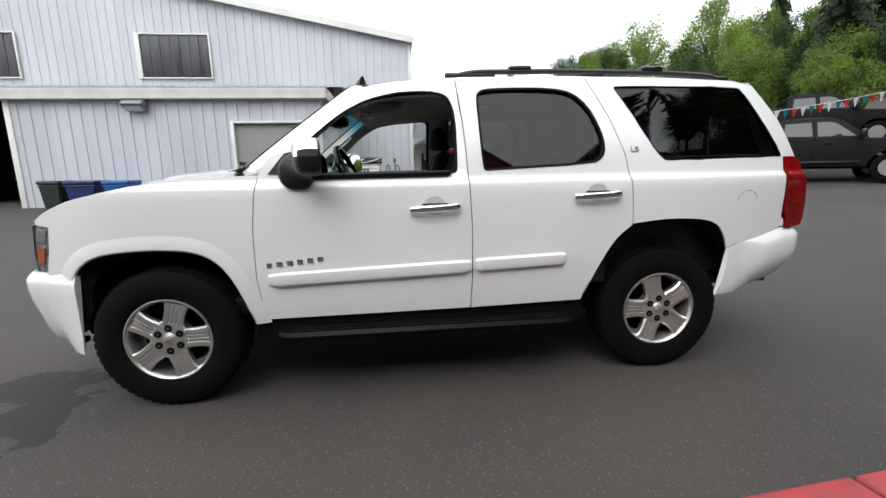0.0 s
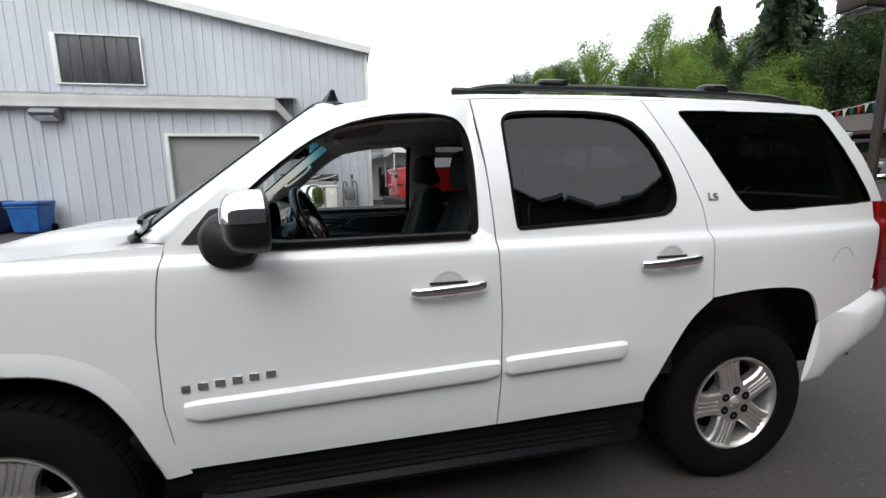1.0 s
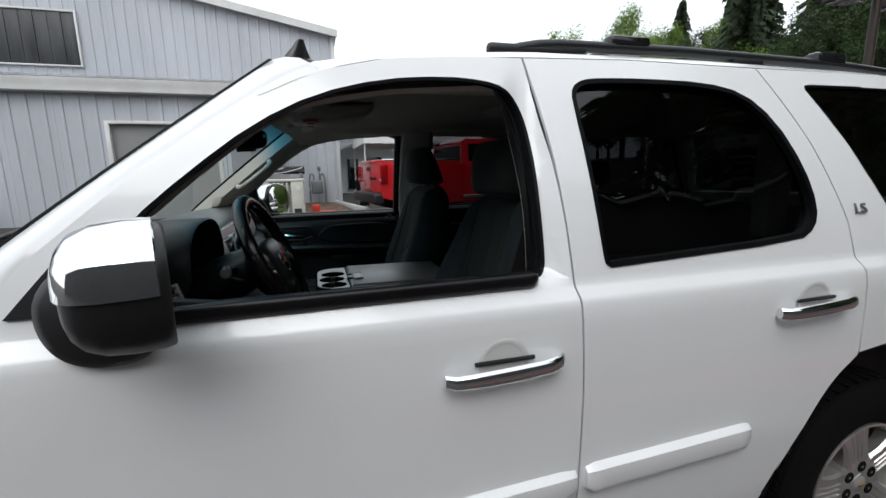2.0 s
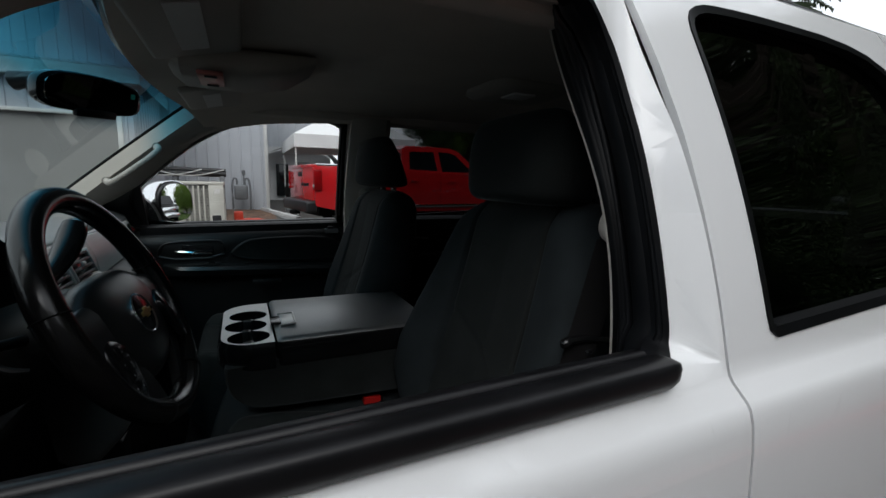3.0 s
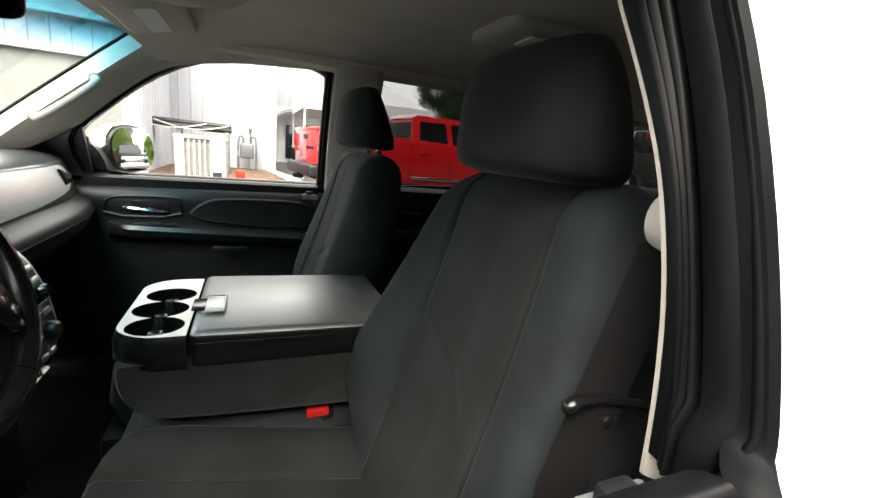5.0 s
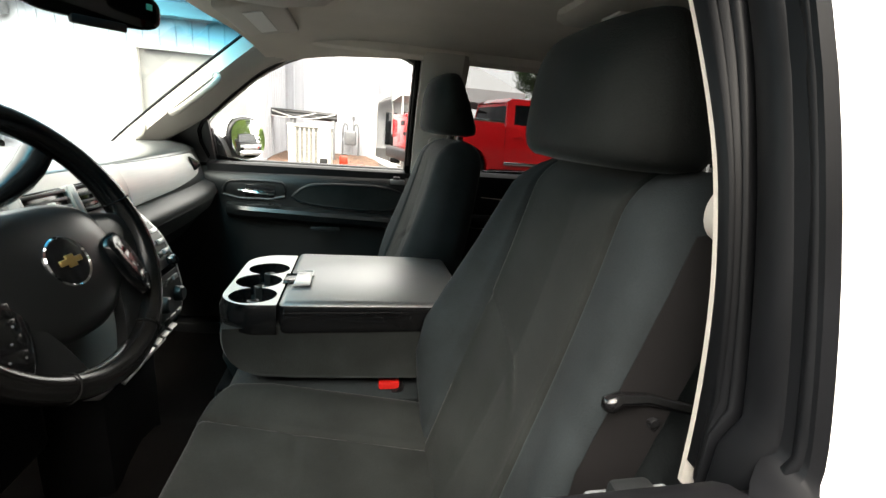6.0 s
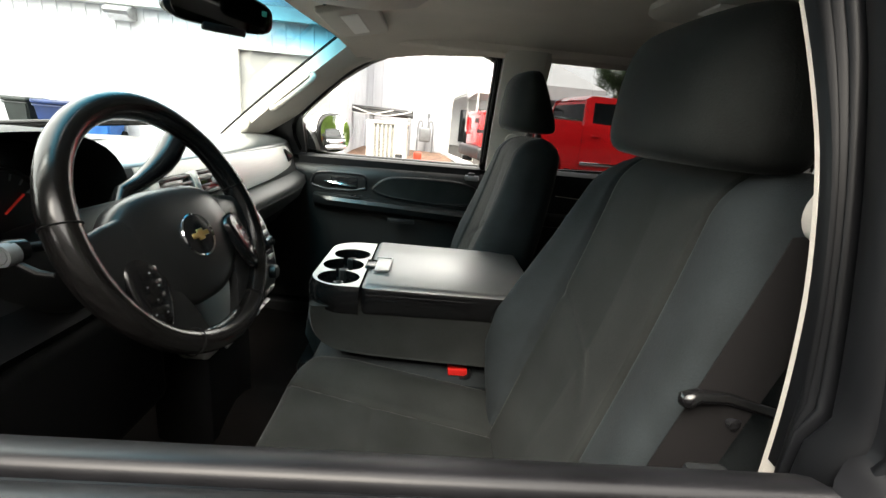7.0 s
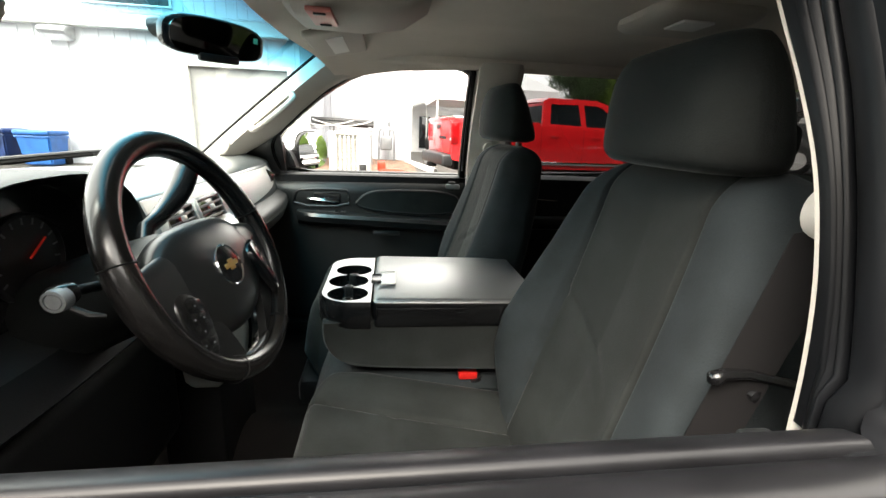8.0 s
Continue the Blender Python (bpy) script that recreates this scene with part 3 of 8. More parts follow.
FRONT_ARCH = curve((0.466, 0.45), (0.428, 0.574), (0.378, 0.716), (0.305, 0.830), (0.190, 0.893), (0.034, 0.909), (-0.150, 0.908), (-0.325, 0.885), (-0.440, 0.818), (-0.490, 0.74))
DOOR_ARCH = curve((2.695, 0.960), (2.60, 0.885), (2.52, 0.755), (2.455, 0.615), (2.405, 0.50))
REAR_ARCH = curve((3.352, 0.79), (3.326, 0.870), (3.263, 0.952), (3.13, 0.985), (2.91, 0.992), (2.701, 0.968))
FENDER = [(-0.675, 1.058), (-0.655, 1.086), (-0.60, 1.118), (-0.47, 1.168), (-0.41, 1.186), (-0.10, 1.25), (0.20, 1.275), (0.545, 1.295), (0.525, 1.18), (0.502, 0.99), (0.496, 0.73), (0.520, 0.49)] + FRONT_ARCH + [(-0.655, 0.772), (-0.608, 0.91), (-0.580, 1.042), (-0.66, 1.050)]
FRONT_DOOR = [(0.5245, 0.475), (0.501, 0.73), (0.507, 0.99), (0.530, 1.18), (0.550, 1.30), (0.62, 1.385), (0.80, 1.545), (1.0, 1.688), (1.15, 1.765), (1.30, 1.802), (1.48, 1.818), (1.662, 1.825),
              (1.688, 1.56), (1.704, 1.28), (1.720, 0.99), (1.722, 0.68), (1.712, 0.485)]
WINDOW_1 = [(0.80, 1.285), (1.50, 1.288), (1.585, 1.287), (1.627, 1.289), (1.644, 1.298), (1.648, 1.312), (1.649, 1.345), (1.650, 1.40), (1.651, 1.47), (1.652, 1.55), (1.648, 1.62), (1.638, 1.67), (1.621, 1.71), (1.592, 1.738), (1.54, 1.754), (1.44, 1.760), (1.29, 1.747), (1.14, 1.707), (1.01, 1.637), (0.89, 1.541), (0.79, 1.450), (0.76, 1.39)]
REAR_DOOR = [(1.7175, 0.485), (1.7275, 0.68), (1.7255, 0.99), (1.7095, 1.28), (1.6935, 1.56), (1.6675, 1.825), (2.0, 1.838), (2.47, 1.838), (2.575, 1.60), (2.655, 1.37), (2.68, 1.20), (2.695, 0.972)] + DOOR_ARCH
WINDOW_2 = [(1.845, 1.302), (1.805, 1.300), (1.797, 1.335), (1.787, 1.50), (1.782, 1.71), (1.792, 1.748), (1.825, 1.768), (1.88, 1.775), (2.03, 1.780), (2.24, 1.778), (2.37, 1.752), (2.455, 1.67), (2.515, 1.53), (2.535, 1.42), (2.515, 1.36), (2.45, 1.328)]
QUARTER = [(2.476, 1.838), (3.0, 1.842), (3.50, 1.838), (3.655, 1.81), (3.81, 1.58), (3.92, 1.35), (3.80, 1.35), (3.785, 0.895), (3.60, 0.845), (3.44, 0.815)] + REAR_ARCH + [(2.686, 1.20), (2.661, 1.37), (2.581, 1.60)]
WINDOW_3 = [(2.66, 1.745), (2.640, 1.785), (2.68, 1.792), (3.50, 1.795), (3.545, 1.78), (3.66, 1.57), (3.785, 1.365), (3.77, 1.348), (2.93, 1.335), (2.895, 1.345), (2.82, 1.44)]


def rounded(poly, rounds=1):
    return [(p.x, p.y) for p in arc_smooth([(a, b, 0) for a, b in poly], rounds)]


def inset(poly, d):
    """The outline drawn in by d (out: minus)."""
    pts = [Vector(p) for p in poly]
    area = sum(pts[i].x * pts[(i + 1) % len(pts)].y - pts[(i + 1) % len(pts)].x * pts[i].y for i in range(len(pts)))
    s = 1 if area > 0 else -1
    out = []
    for i, p in enumerate(pts):
        a, b = (p - pts[i - 1]).normalized(), (pts[(i + 1) % len(pts)] - p).normalized()
        n = Vector((-(a.y + b.y), a.x + b.x)).normalized() * s
        k = max(0.5, math.sqrt(max(0.0, (1 + a.dot(b)) / 2)))
        out.append(tuple(p + n * d / k))
    return out


def frame_ring(poly, d0, d1, off0, off1, surface=side_y, lower=None):
    """A band round an opening, from inset d0 to d1 and from depth off0 to off1 behind the skin; lower: the height at which it ends."""
    outer, inner = inset(poly, d0), inset(poly, d1)
    keep = list(range(len(poly)))
    if lower:
        up = [i for i in keep if poly[i][1] >= lower]
        first = next(i for i in up if (i - 1) % len(poly) not in up)
        keep = [(first + k) % len(poly) for k in range(len(up))]
    rings = []
    for loop, off in ((outer, off1), (outer, off0), (inner, off0 + 0.003), (inner, off1)):
        rings.append([(loop[i][0], surface(*loop[i]) + off, loop[i][1]) for i in keep])
    return loft(rings, not lower, False)


def pane(poly, off, surface=side_y):
    return sheet(poly, [], lambda x, z: surface(x, z) + off, 0.004, 1, 0.25)


suv = thing("sport_utility_vehicle", 1.5, 1.0, 0.0, "white full-size sport utility vehicle parked on the asphalt", "car")

W1, W2, W3 = rounded(WINDOW_1), rounded(WINDOW_2), rounded(WINDOW_3)


def pillar_line(z):
    """Front edge of the pale pillar trim: its depth at a height."""
    zs, ys = [1.16, 1.253, 1.327, 1.43, 1.518, 1.593, 1.76], [0.165, 0.168, 0.171, 0.191, 0.224, 0.271, 0.36]
    return float(np.mean([np.interp(z + 0.02 * d, zs, ys) for d in (-3, -2, -1, 0, 1, 2, 3)]))


def handle(door, x0, x1, z, m):
    """Chrome pull handle in a shallow dished cup."""
    cx = (x0 + x1) / 2
    bm = bmesh.new()
    rings = []
    for r, d in ((1.0, 0.0005), (0.93, -0.0015), (0.80, -0.0015), (0.5, 0.006), (0.15, 0.008)):
        rings.append([(cx + 0.062 * r * math.cos(a), side_y(cx, z) + d - 0.001, z + 0.012 + 0.055 * r * math.sin(a)) for a in (2 * math.pi * i / 28 for i in range(28))])
    loft(rings, True, True, bm)
    part("handle_cup", m(bm), "cup", door)
    rings = []
    for i in range(15):
        u = i / 14
        x = x0 + (x1 - x0) * u
        out = 0.016 + 0.022 * math.sin(math.pi * u) ** 0.35 if 0 < u < 1 else 0.012
        h = 0.0155 + 0.003 * math.sin(math.pi * u)
        if u > 0.80:
            h += 0.002
        ym = side_y(x, z) - out
        rings.append([(x, ym + 0.010 * math.cos(a), z - 0.004 + 0.012 * (u - 0.5) + h * math.sin(a)) for a in (2 * math.pi * k / 12 for k in range(12))])
    h = part("door_handle", m(loft(rings)), "chrome", door, "chrome door handle")
    bm = box(x1 - 0.022, x1 - 0.006, side_y(x1, z) - 0.030, side_y(x1, z) - 0.022, z - 0.010, z + 0.010, 0.004)
    part("lock_cap", m(bm), "blackgloss", h)
    bm = box(x0 + 0.07, x1 - 0.07, side_y(cx, z) - 0.012, side_y(cx, z) - 0.004, z + 0.012, z + 0.022, 0.003)
    part("handle_gap", m(bm), "black", h)


def moulding(door, x0, x1, z0a, z0b, z1a, z1b, m):
    rings = []
    n = 24
    for i in range(n + 1):
        u = i / n
        x = x0 + (x1 - x0) * u
        lo, hi = z0a + (z0b - z0a) * u, z1a + (z1b - z1a) * u
        if i in (0, n):
            lo, hi = lo + 0.012, hi - 0.006
        y = side_y(x, (lo + hi) / 2)
        k = 0.6 if i in (0, n) else 1.0
        rings.append([(x, side_y(x, lo) + 0.003, lo), (x, y - 0.016 * k, lo + 0.004), (x, y - 0.022 * k, lo + 0.018), (x, y - 0.020 * k, hi - 0.014), (x, side_y(x, hi) + 0.002, hi)])
    part("side_moulding", m(loft(rings, True, True)), "paint", door)


M["lampbowl"] = mat("silvered_lamp_bowl", (0.36, 0.36, 0.37), 0.28, 0.5, var=0.2, scale=30)
# handle cup colour, greyer than the white body
M["cup"] = mat("cup_grey", (0.62, 0.62, 0.60), 0.3, var=0.02, coat=0.5)


SHOULDER = (1.18, 1.215, 1.230, 1.238, 1.256, 1.264, 1.280)


def flank(m, far):
    wf = [(min(x, 1.602), z) for x, z in W1] if far else W1
    part("front_fender", m(sheet(FENDER, [], side_y, 0.012, 1, lines=SHOULDER)), "paint", suv)
    fd = part("front_door", m(sheet(FRONT_DOOR, [wf], door_y, 0.016, 1, 0.028, lines=SHOULDER)), "paint", suv)
    rd = part("rear_door", m(sheet(REAR_DOOR, [W2], side_y, 0.012, 1, lines=SHOULDER)), "paint", suv)
    qp = part("quarter_panel", m(sheet(QUARTER, [W3], side_y, 0.012, 1, lines=SHOULDER)), "paint", suv)
    # black seals and channels round the openings
    part("window_seal", m(frame_ring(wf, -0.004, 0.004, -0.003, 0.024, door_y)), "seal", fd, "black rubber window seal")
    part("window_channel", m(frame_ring(wf, -0.013, -0.005, 0.010, 0.048, door_y, lower=1.31)), "seal", fd, "black rubber window channel")
    rings = []
    for i in range(25):
        z = 1.245 + 0.509 * i / 24
        xe, yb, sk = float(np.interp(z, [1.24, 1.29, 1.30, 1.312, 1.345, 1.45, 1.55, 1.62, 1.67, 1.71, 1.74], [1.632, 1.634, 1.643, 1.645, 1.646, 1.649, 1.650, 1.646, 1.636, 1.619, 1.592])), pillar_line(z), max(door_y(1.655, z), 0.088 if z < 1.30 else 0.0)
        deep = yb - 0.014 - (sk + 0.052)
        ribs = [(xe - 0.002 + (1.645 - xe) * f + dxr, sk + 0.052 + deep * f, z) for f, dxr in ((0.0, 0.001), (0.10, -0.001), (0.22, -0.001), (0.26, 0.003), (0.30, 0.0), (0.52, -0.002), (0.56, 0.002), (0.60, -0.001), (0.84, -0.002), (0.88, 0.001))]
        rings.append([(xe + 0.008, sk + 0.002, z), (xe + 0.001, sk + 0.001, z), (xe - 0.003, sk + 0.005, z), (xe - 0.002, sk + 0.010, z), (xe + 0.009, sk + 0.0115, z), (xe + 0.009, sk + 0.0155, z), (xe, sk + 0.017, z), (xe - 0.003, sk + 0.020, z), (xe - 0.003, sk + 0.044, z), (xe, sk + 0.047, z), (xe + 0.006, sk + 0.048, z), (xe + 0.006, sk + 0.0505, z),
                      *ribs, (1.643, yb - 0.014, z), (1.6445, yb - 0.003, z), (1.69, yb - 0.003, z), (1.69, sk + 0.02, z)])
    if far:
        rings = [[(1.600 if px < 1.68 else 1.625, min(py, side_y(1.62, z) + 0.045), z) for px, py, z in ring] for ring in rings]
    part("pillar_seal", m(loft(rings)), "seal", fd, "ribbed black rubber pillar seal", smooth=75)
    part("window_seal", m(frame_ring(W2, -0.004, 0.009, -0.003, 0.030)), "seal", rd, "black rubber window seal")
    part("window_seal", m(frame_ring(W3, -0.002, 0.005, -0.002, 0.030)), "seal", qp, "black rubber window seal")
    part("window_glass", m(pane(inset(W2, 0.004), 0.020)), "tint", rd, "dark tinted window glass")
    part("window_glass", m(pane(inset(W3, 0.002), 0.010)), "tint", qp, "dark tinted window glass")
    if far:
        part("window_glass", m(pane(inset(wf, 0.004), 0.024)), "clear", fd, "clear window glass")
    # belt strip along the front window, rounded at its rear end
    rings = []
    for i in range(46):
        u = i / 40 * 0.97 if i <= 40 else 0.97 + 0.03 * (i - 40) / 5
        x = 0.80 + 0.812 * u
        z = 1.285 + 0.006 * u
        k = 1.0 if u < 0.97 else math.sqrt(max(0.03, 1 - ((u - 0.97) / 0.03) ** 2))
        y = side_y(x, 1.29)
        sec = [(-0.005, -0.021), (-0.014, -0.019), (-0.020, -0.010), (-0.0215, 0.004), (-0.019, 0.0105), (-0.016, 0.0125), (-0.006, 0.0135), (0.006, 0.0125), (0.016, 0.0095), (0.019, 0.006), (0.020, -0.015)]
        rings.append([(x, y + (dy if dy > 0 else dy * k), z + dz * k) for dy, dz in sec])
    part("belt_strip", m(loft(rings)), "strip", fd, "black rubber belt strip")
    rings = []
    for i in range(21):
        x = 0.78 + 0.822 * i / 20
        y, z = side_y(x, 1.29), 1.2885 + 0.005 * i / 20
        o = y - 0.001
        rings.append([(x, o + 0.028, z - 0.030), (x, o + 0.0295, z - 0.004), (x, o + 0.0310, z + 0.0005), (x, o + 0.0345, z + 0.003), (x, o + 0.040, z + 0.0030), (x, o + 0.052, z - 0.001), (x, o + 0.062, z - 0.008), (x, o + 0.066, z - 0.05)])
    part("corner_plug", m(box(1.588, 1.648, side_y(1.63, 1.315) + 0.008, 0.100, 1.215, 1.286, 0.008)), "seal", fd, "black rubber corner plug")
    part("inner_belt_strip", m(loft(rings)), "strip", fd, "black inner belt strip")
    handle(fd, 1.365, 1.652, 1.10, m)
    handle(rd, 2.325, 2.610, 1.148, m)
    moulding(fd, 0.565, 1.714, 0.675, 0.71, 0.755, 0.79, m)
    moulding(rd, 1.742, 2.285, 0.715, 0.735, 0.795, 0.812, m)
    # fuel flap outline
    if not far:
        bm = tube([(3.475 + 0.085 * math.cos(a), side_y(3.475, 1.08 + 0.085 * math.sin(a)) + 0.001 + 0.10 * ((3.475 + 0.085 * math.cos(a) - 2.9) / 0.8) ** 2 - 0.10 * ((3.475 - 2.9) / 0.8) ** 2, 1.06 + 0.085 * math.sin(a)) for a in (math.pi * (0.12 + 0.8 * i / 24) for i in range(25))], 0.0022, 6)
        part("fuel_flap_gap", m(bm), "alloy_dark", qp)
    # wheel-arch liners
    for cx, rx, top, mouth in ((-0.02, 0.415, 0.875, FRONT_ARCH + [(-0.478, 0.60), (-0.498, 0.42)]), (2.940, 0.465, 0.955, DOOR_ARCH + REAR_ARCH + [(3.368, 0.70), (3.345, 0.57), (3.318, 0.50)])):
        ring = sorted((math.atan2(pz - 0.42, cx - px), math.hypot(px - cx, pz - 0.42)) for px, pz in mouth)
        reach = lambda a: float(np.interp(a, [r[0] for r in ring], [r[1] for r in ring]))
        turns = [ring[0][0] + (ring[-1][0] - ring[0][0]) * i / 30 for i in range(31)]
        bm = bmesh.new()
        rows = [[(cx - (reach(a) + 0.006) * math.cos(a), side_y(cx - reach(a) * math.cos(a), 0.8) + 0.015, 0.42 + (reach(a) + 0.006) * math.sin(a)) for a in turns]]
        for y in (side_y(cx, 0.8) + 0.10, 0.45):
            rows.append([(cx - rx * math.cos(a), y, 0.56 + (top - 0.56) * max(0.0, math.sin(a)) ** 0.7) for a in turns])
        loft(rows, False, False, bm)
        back = [bm.verts.new(p) for p in rows[-1]]
        bm.faces.new(back)
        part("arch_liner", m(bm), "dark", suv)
    for line, cx, q in ((FRONT_ARCH, 0.0, 0.75),):
        rings = []
        for px, pz in line:
            n = Vector((px - cx, pz - 0.42)).normalized()
            ring = []
            for d, out in ((0.0, -0.012), (-0.004, 0.003 * q), (0.004, 0.012 * q), (0.030, 0.011 * q), (0.06 * (0.5 + 0.5 * q), 0.007 * q), (0.10 * (0.4 + 0.6 * q), -0.0012)):
                qx, qz = px + n.x * d, pz + n.y * d
                ring.append((qx, side_y(qx, qz) - out, qz))
            rings.append(ring)
        part("arch_flare", m(loft(rings, False, False)), "paint", suv)
    # running board
    rings = []
    for x, k in ((0.60, 0.5), (0.66, 1.0), (2.26, 1.0), (2.34, 0.5)):
        rings.append([(x, -0.05 * k + 0.01, 0.365), (x, -0.07 * k + 0.01, 0.395), (x, -0.05 * k + 0.01, 0.415), (x, 0.14, 0.420), (x, 0.14, 0.36)])
    rb = part("running_board", m(loft(rings)), "seal", suv, "black ribbed running board")
    for i in range(4):
        part("tread", m(box(0.68, 2.24, -0.035 + 0.035 * i, -0.018 + 0.035 * i, 0.414, 0.424, 0.003)), "rubber", rb)
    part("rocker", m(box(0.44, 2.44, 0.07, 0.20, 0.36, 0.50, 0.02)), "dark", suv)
    part("sill_trim", m(box(0.30, 2.40, 0.075, 0.185, 0.50, 0.60, 0.015)), "black", suv)
    # tail lamp
    lamp = [(3.803, 1.349), (3.86, 1.352), (3.915, 1.348), (3.962, 1.28), (3.992, 1.12), (3.995, 0.97), (3.982, 0.90), (3.93, 0.895), (3.795, 0.895)]
    tl = part("tail_lamp", m(sheet(rounded(lamp), [], lambda x, z: side_y(x, z) - 0.018, 0.10, 1, 0.03)), "taillamp", suv, "red tail lamp lens")
    for z in (1.06, 1.21):
        part("lamp_rib", m(tube([(xx, side_y(xx, z) - 0.019, z) for xx in (3.82, 3.87, 3.92, 3.97, 3.995)], 0.004, 6)), "taillamp", tl)
    # headlamp: dark bowl, clear cover, amber and white lenses
    hl = [(-0.657, 0.785), (-0.612, 0.91), (-0.585, 1.036), (-0.66, 1.045), (-0.70, 1.036), (-0.735, 0.79)]
    lamp_y = lambda x: side_y(x, 0.95)
    lens = part("headlamp", m(sheet(hl, [], lambda x, z: lamp_y(x) + 0.012, 0.06, 1, 0.05)), "lampbowl", suv, "headlamp with an amber indicator")
    part("lens", m(sheet(inset(hl, 0.004), [], lambda x, z: lamp_y(x) - 0.003, 0.008, 1, 0.05)), "clear", lens, "clear headlamp cover")
    part("indicator", m(sheet([(-0.665, 0.83), (-0.640, 0.925), (-0.695, 0.93), (-0.712, 0.83)], [], lambda x, z: lamp_y(x) + 0.004, 0.02, 1, 0.05)), "amber", lens, "amber indicator lens")
    part("reflector", m(sheet([(-0.632, 0.950), (-0.610, 1.018), (-0.680, 1.024), (-0.697, 0.955)], [], lambda x, z: lamp_y(x) + 0.006, 0.02, 1, 0.05)), "chrome", lens, "chrome reflector")
    wrap = [[(-0.735, lamp_y(-0.735), 0.79), (-0.70, lamp_y(-0.70), 1.036), (-0.66, lamp_y(-0.66) + 0.02, 1.045)], [(-0.80, 0.25, 0.79), (-0.775, 0.25, 1.035), (-0.74, 0.26, 1.044)], [(-0.855, 0.40, 0.80), (-0.84, 0.40, 1.02), (-0.80, 0.40, 1.03)]]
    part("lens_front", m(loft(wrap, False, False)), "lens", lens, "clear lamp front")
    # cant rail joining flank and roof
    rings = []
    for i in range(31):
        x = 1.02 + (3.66 - 1.02) * i / 30
        zb = float(np.interp(x, [1.0, 1.15, 1.30, 1.66, 2.0, 3.5, 3.66], [1.69, 1.767, 1.804, 1.828, 1.841, 1.841, 1.812]))
        y0 = side_y(x, zb)
        yr = 0.36 + (0.07 * ((x - 2.9) / 0.8) ** 2 if x > 2.9 else 0) + max(0.0, 1.15 - x) * 0.3
        zr = roof_z(x, yr)
        rings.append([(x, y0, zb), (x, y0 * 0.72 + yr * 0.28, zb + (zr - zb) * 0.60), (x, y0 * 0.42 + yr * 0.58, zb + (zr - zb) * 0.88), (x, yr, zr), (x, yr, zr - 0.03), (x, y0 + 0.03, zb - 0.005)])
    part("roof_rail_panel", m(loft(rings)), "paint", suv, smooth=80)
    # A-pillar between door frame and windscreen
    rings = []
    for i in range(19):
        u = i / 18
        door = [(0.553, 1.30), (0.62, 1.388), (0.80, 1.548), (1.0, 1.691), (1.15, 1.768)]
        x = 0.553 + (1.15 - 0.553) * u
        z = float(np.interp(x, [p[0] for p in door], [p[1] for p in door]))
        gx, gy, gz = screen_point(-1.0, u)
        y0 = side_y(x, z)
        rings.append([(x, y0 + 0.0015, z - 0.004), (x * 0.85 + gx * 0.15, y0 * 0.88 + gy * 0.12 - 0.004, z * 0.80 + gz * 0.20 + 0.005), (x * 0.62 + gx * 0.38, y0 * 0.66 + gy * 0.34 - 0.010, z * 0.52 + gz * 0.48 + 0.010), (x * 0.3 + gx * 0.7, y0 * 0.32 + gy * 0.68 - 0.008, z * 0.22 + gz * 0.78 + 0.008), (gx, gy, gz), (gx + 0.012, gy + 0.002, gz - 0.018), (x + 0.02, y0 + 0.03, z - 0.004)])
    part("a_pillar", m(loft(rings)), "paint", suv, smooth=80)


def roof_z(x, y):
    u = abs(y - 1.0) / 0.70
    crown = float(np.interp(x, [0.9, 1.05, 1.3, 1.7, 2.3, 3.0, 3.5, 3.7], [1.795, 1.826, 1.868, 1.897, 1.905, 1.898, 1.878, 1.86]))
    return crown - 0.032 * u ** 2 - 0.012 * u ** 6


def screen_point(u, v):
    """Windscreen: u from -1 (driver's edge) to 1, v from cowl (0) to roof (1)."""
    x = 0.44 + (1.045 - 0.44) * v - (0.24 - 0.13 * v) * (1 - u * u)
    z = 1.315 + (1.80 - 1.315) * v ** 0.94 + 0.012 * (1 - u * u) * v
    y = 1.0 + u * (0.865 - 0.165 * v)
    return x, y, z


for maker_m, is_far in ((lambda bm: bm, False), (None, True)):
    if is_far:
        def maker_m(bm):
            for v in bm.verts:
                v.co.y = 2.0 - v.co.y
            bmesh.ops.reverse_faces(bm, faces=bm.faces)
            return bm
    flank(maker_m, is_far)


def far_side(bm):
    for v in bm.verts:
        v.co.y = 2.0 - v.co.y
    bmesh.ops.reverse_faces(bm, faces=bm.faces)
    return bm


def grid_surface(fn, nu, nv, thick=None):
    bm = bmesh.new()
    g = [[bm.verts.new(fn(i / nu, j / nv)) for j in range(nv + 1)] for i in range(nu + 1)]
    for i in range(nu):
        for j in range(nv):
            bm.faces.new((g[i][j], g[i + 1][j], g[i + 1][j + 1], g[i][j + 1]))
    if thick:
        bmesh.ops.recalc_face_normals(bm, faces=bm.faces)
        bmesh.ops.solidify(bm, geom=bm.faces[:], thickness=thick)
    return bm


def roof_fn(a, b):
    u = -1 + 2 * b
    x0, x1 = 0.932 + 0.105 * u * u, 3.70 - 0.04 * u * u
    x = x0 + (x1 - x0) * a
    half = 0.64 - (0.07 * ((x - 2.9) / 0.8) ** 2 if x > 2.9 else 0) - max(0.0, 1.15 - x) * 0.3
    y = 1.0 + u * half
    return (x, y, roof_z(x, y))


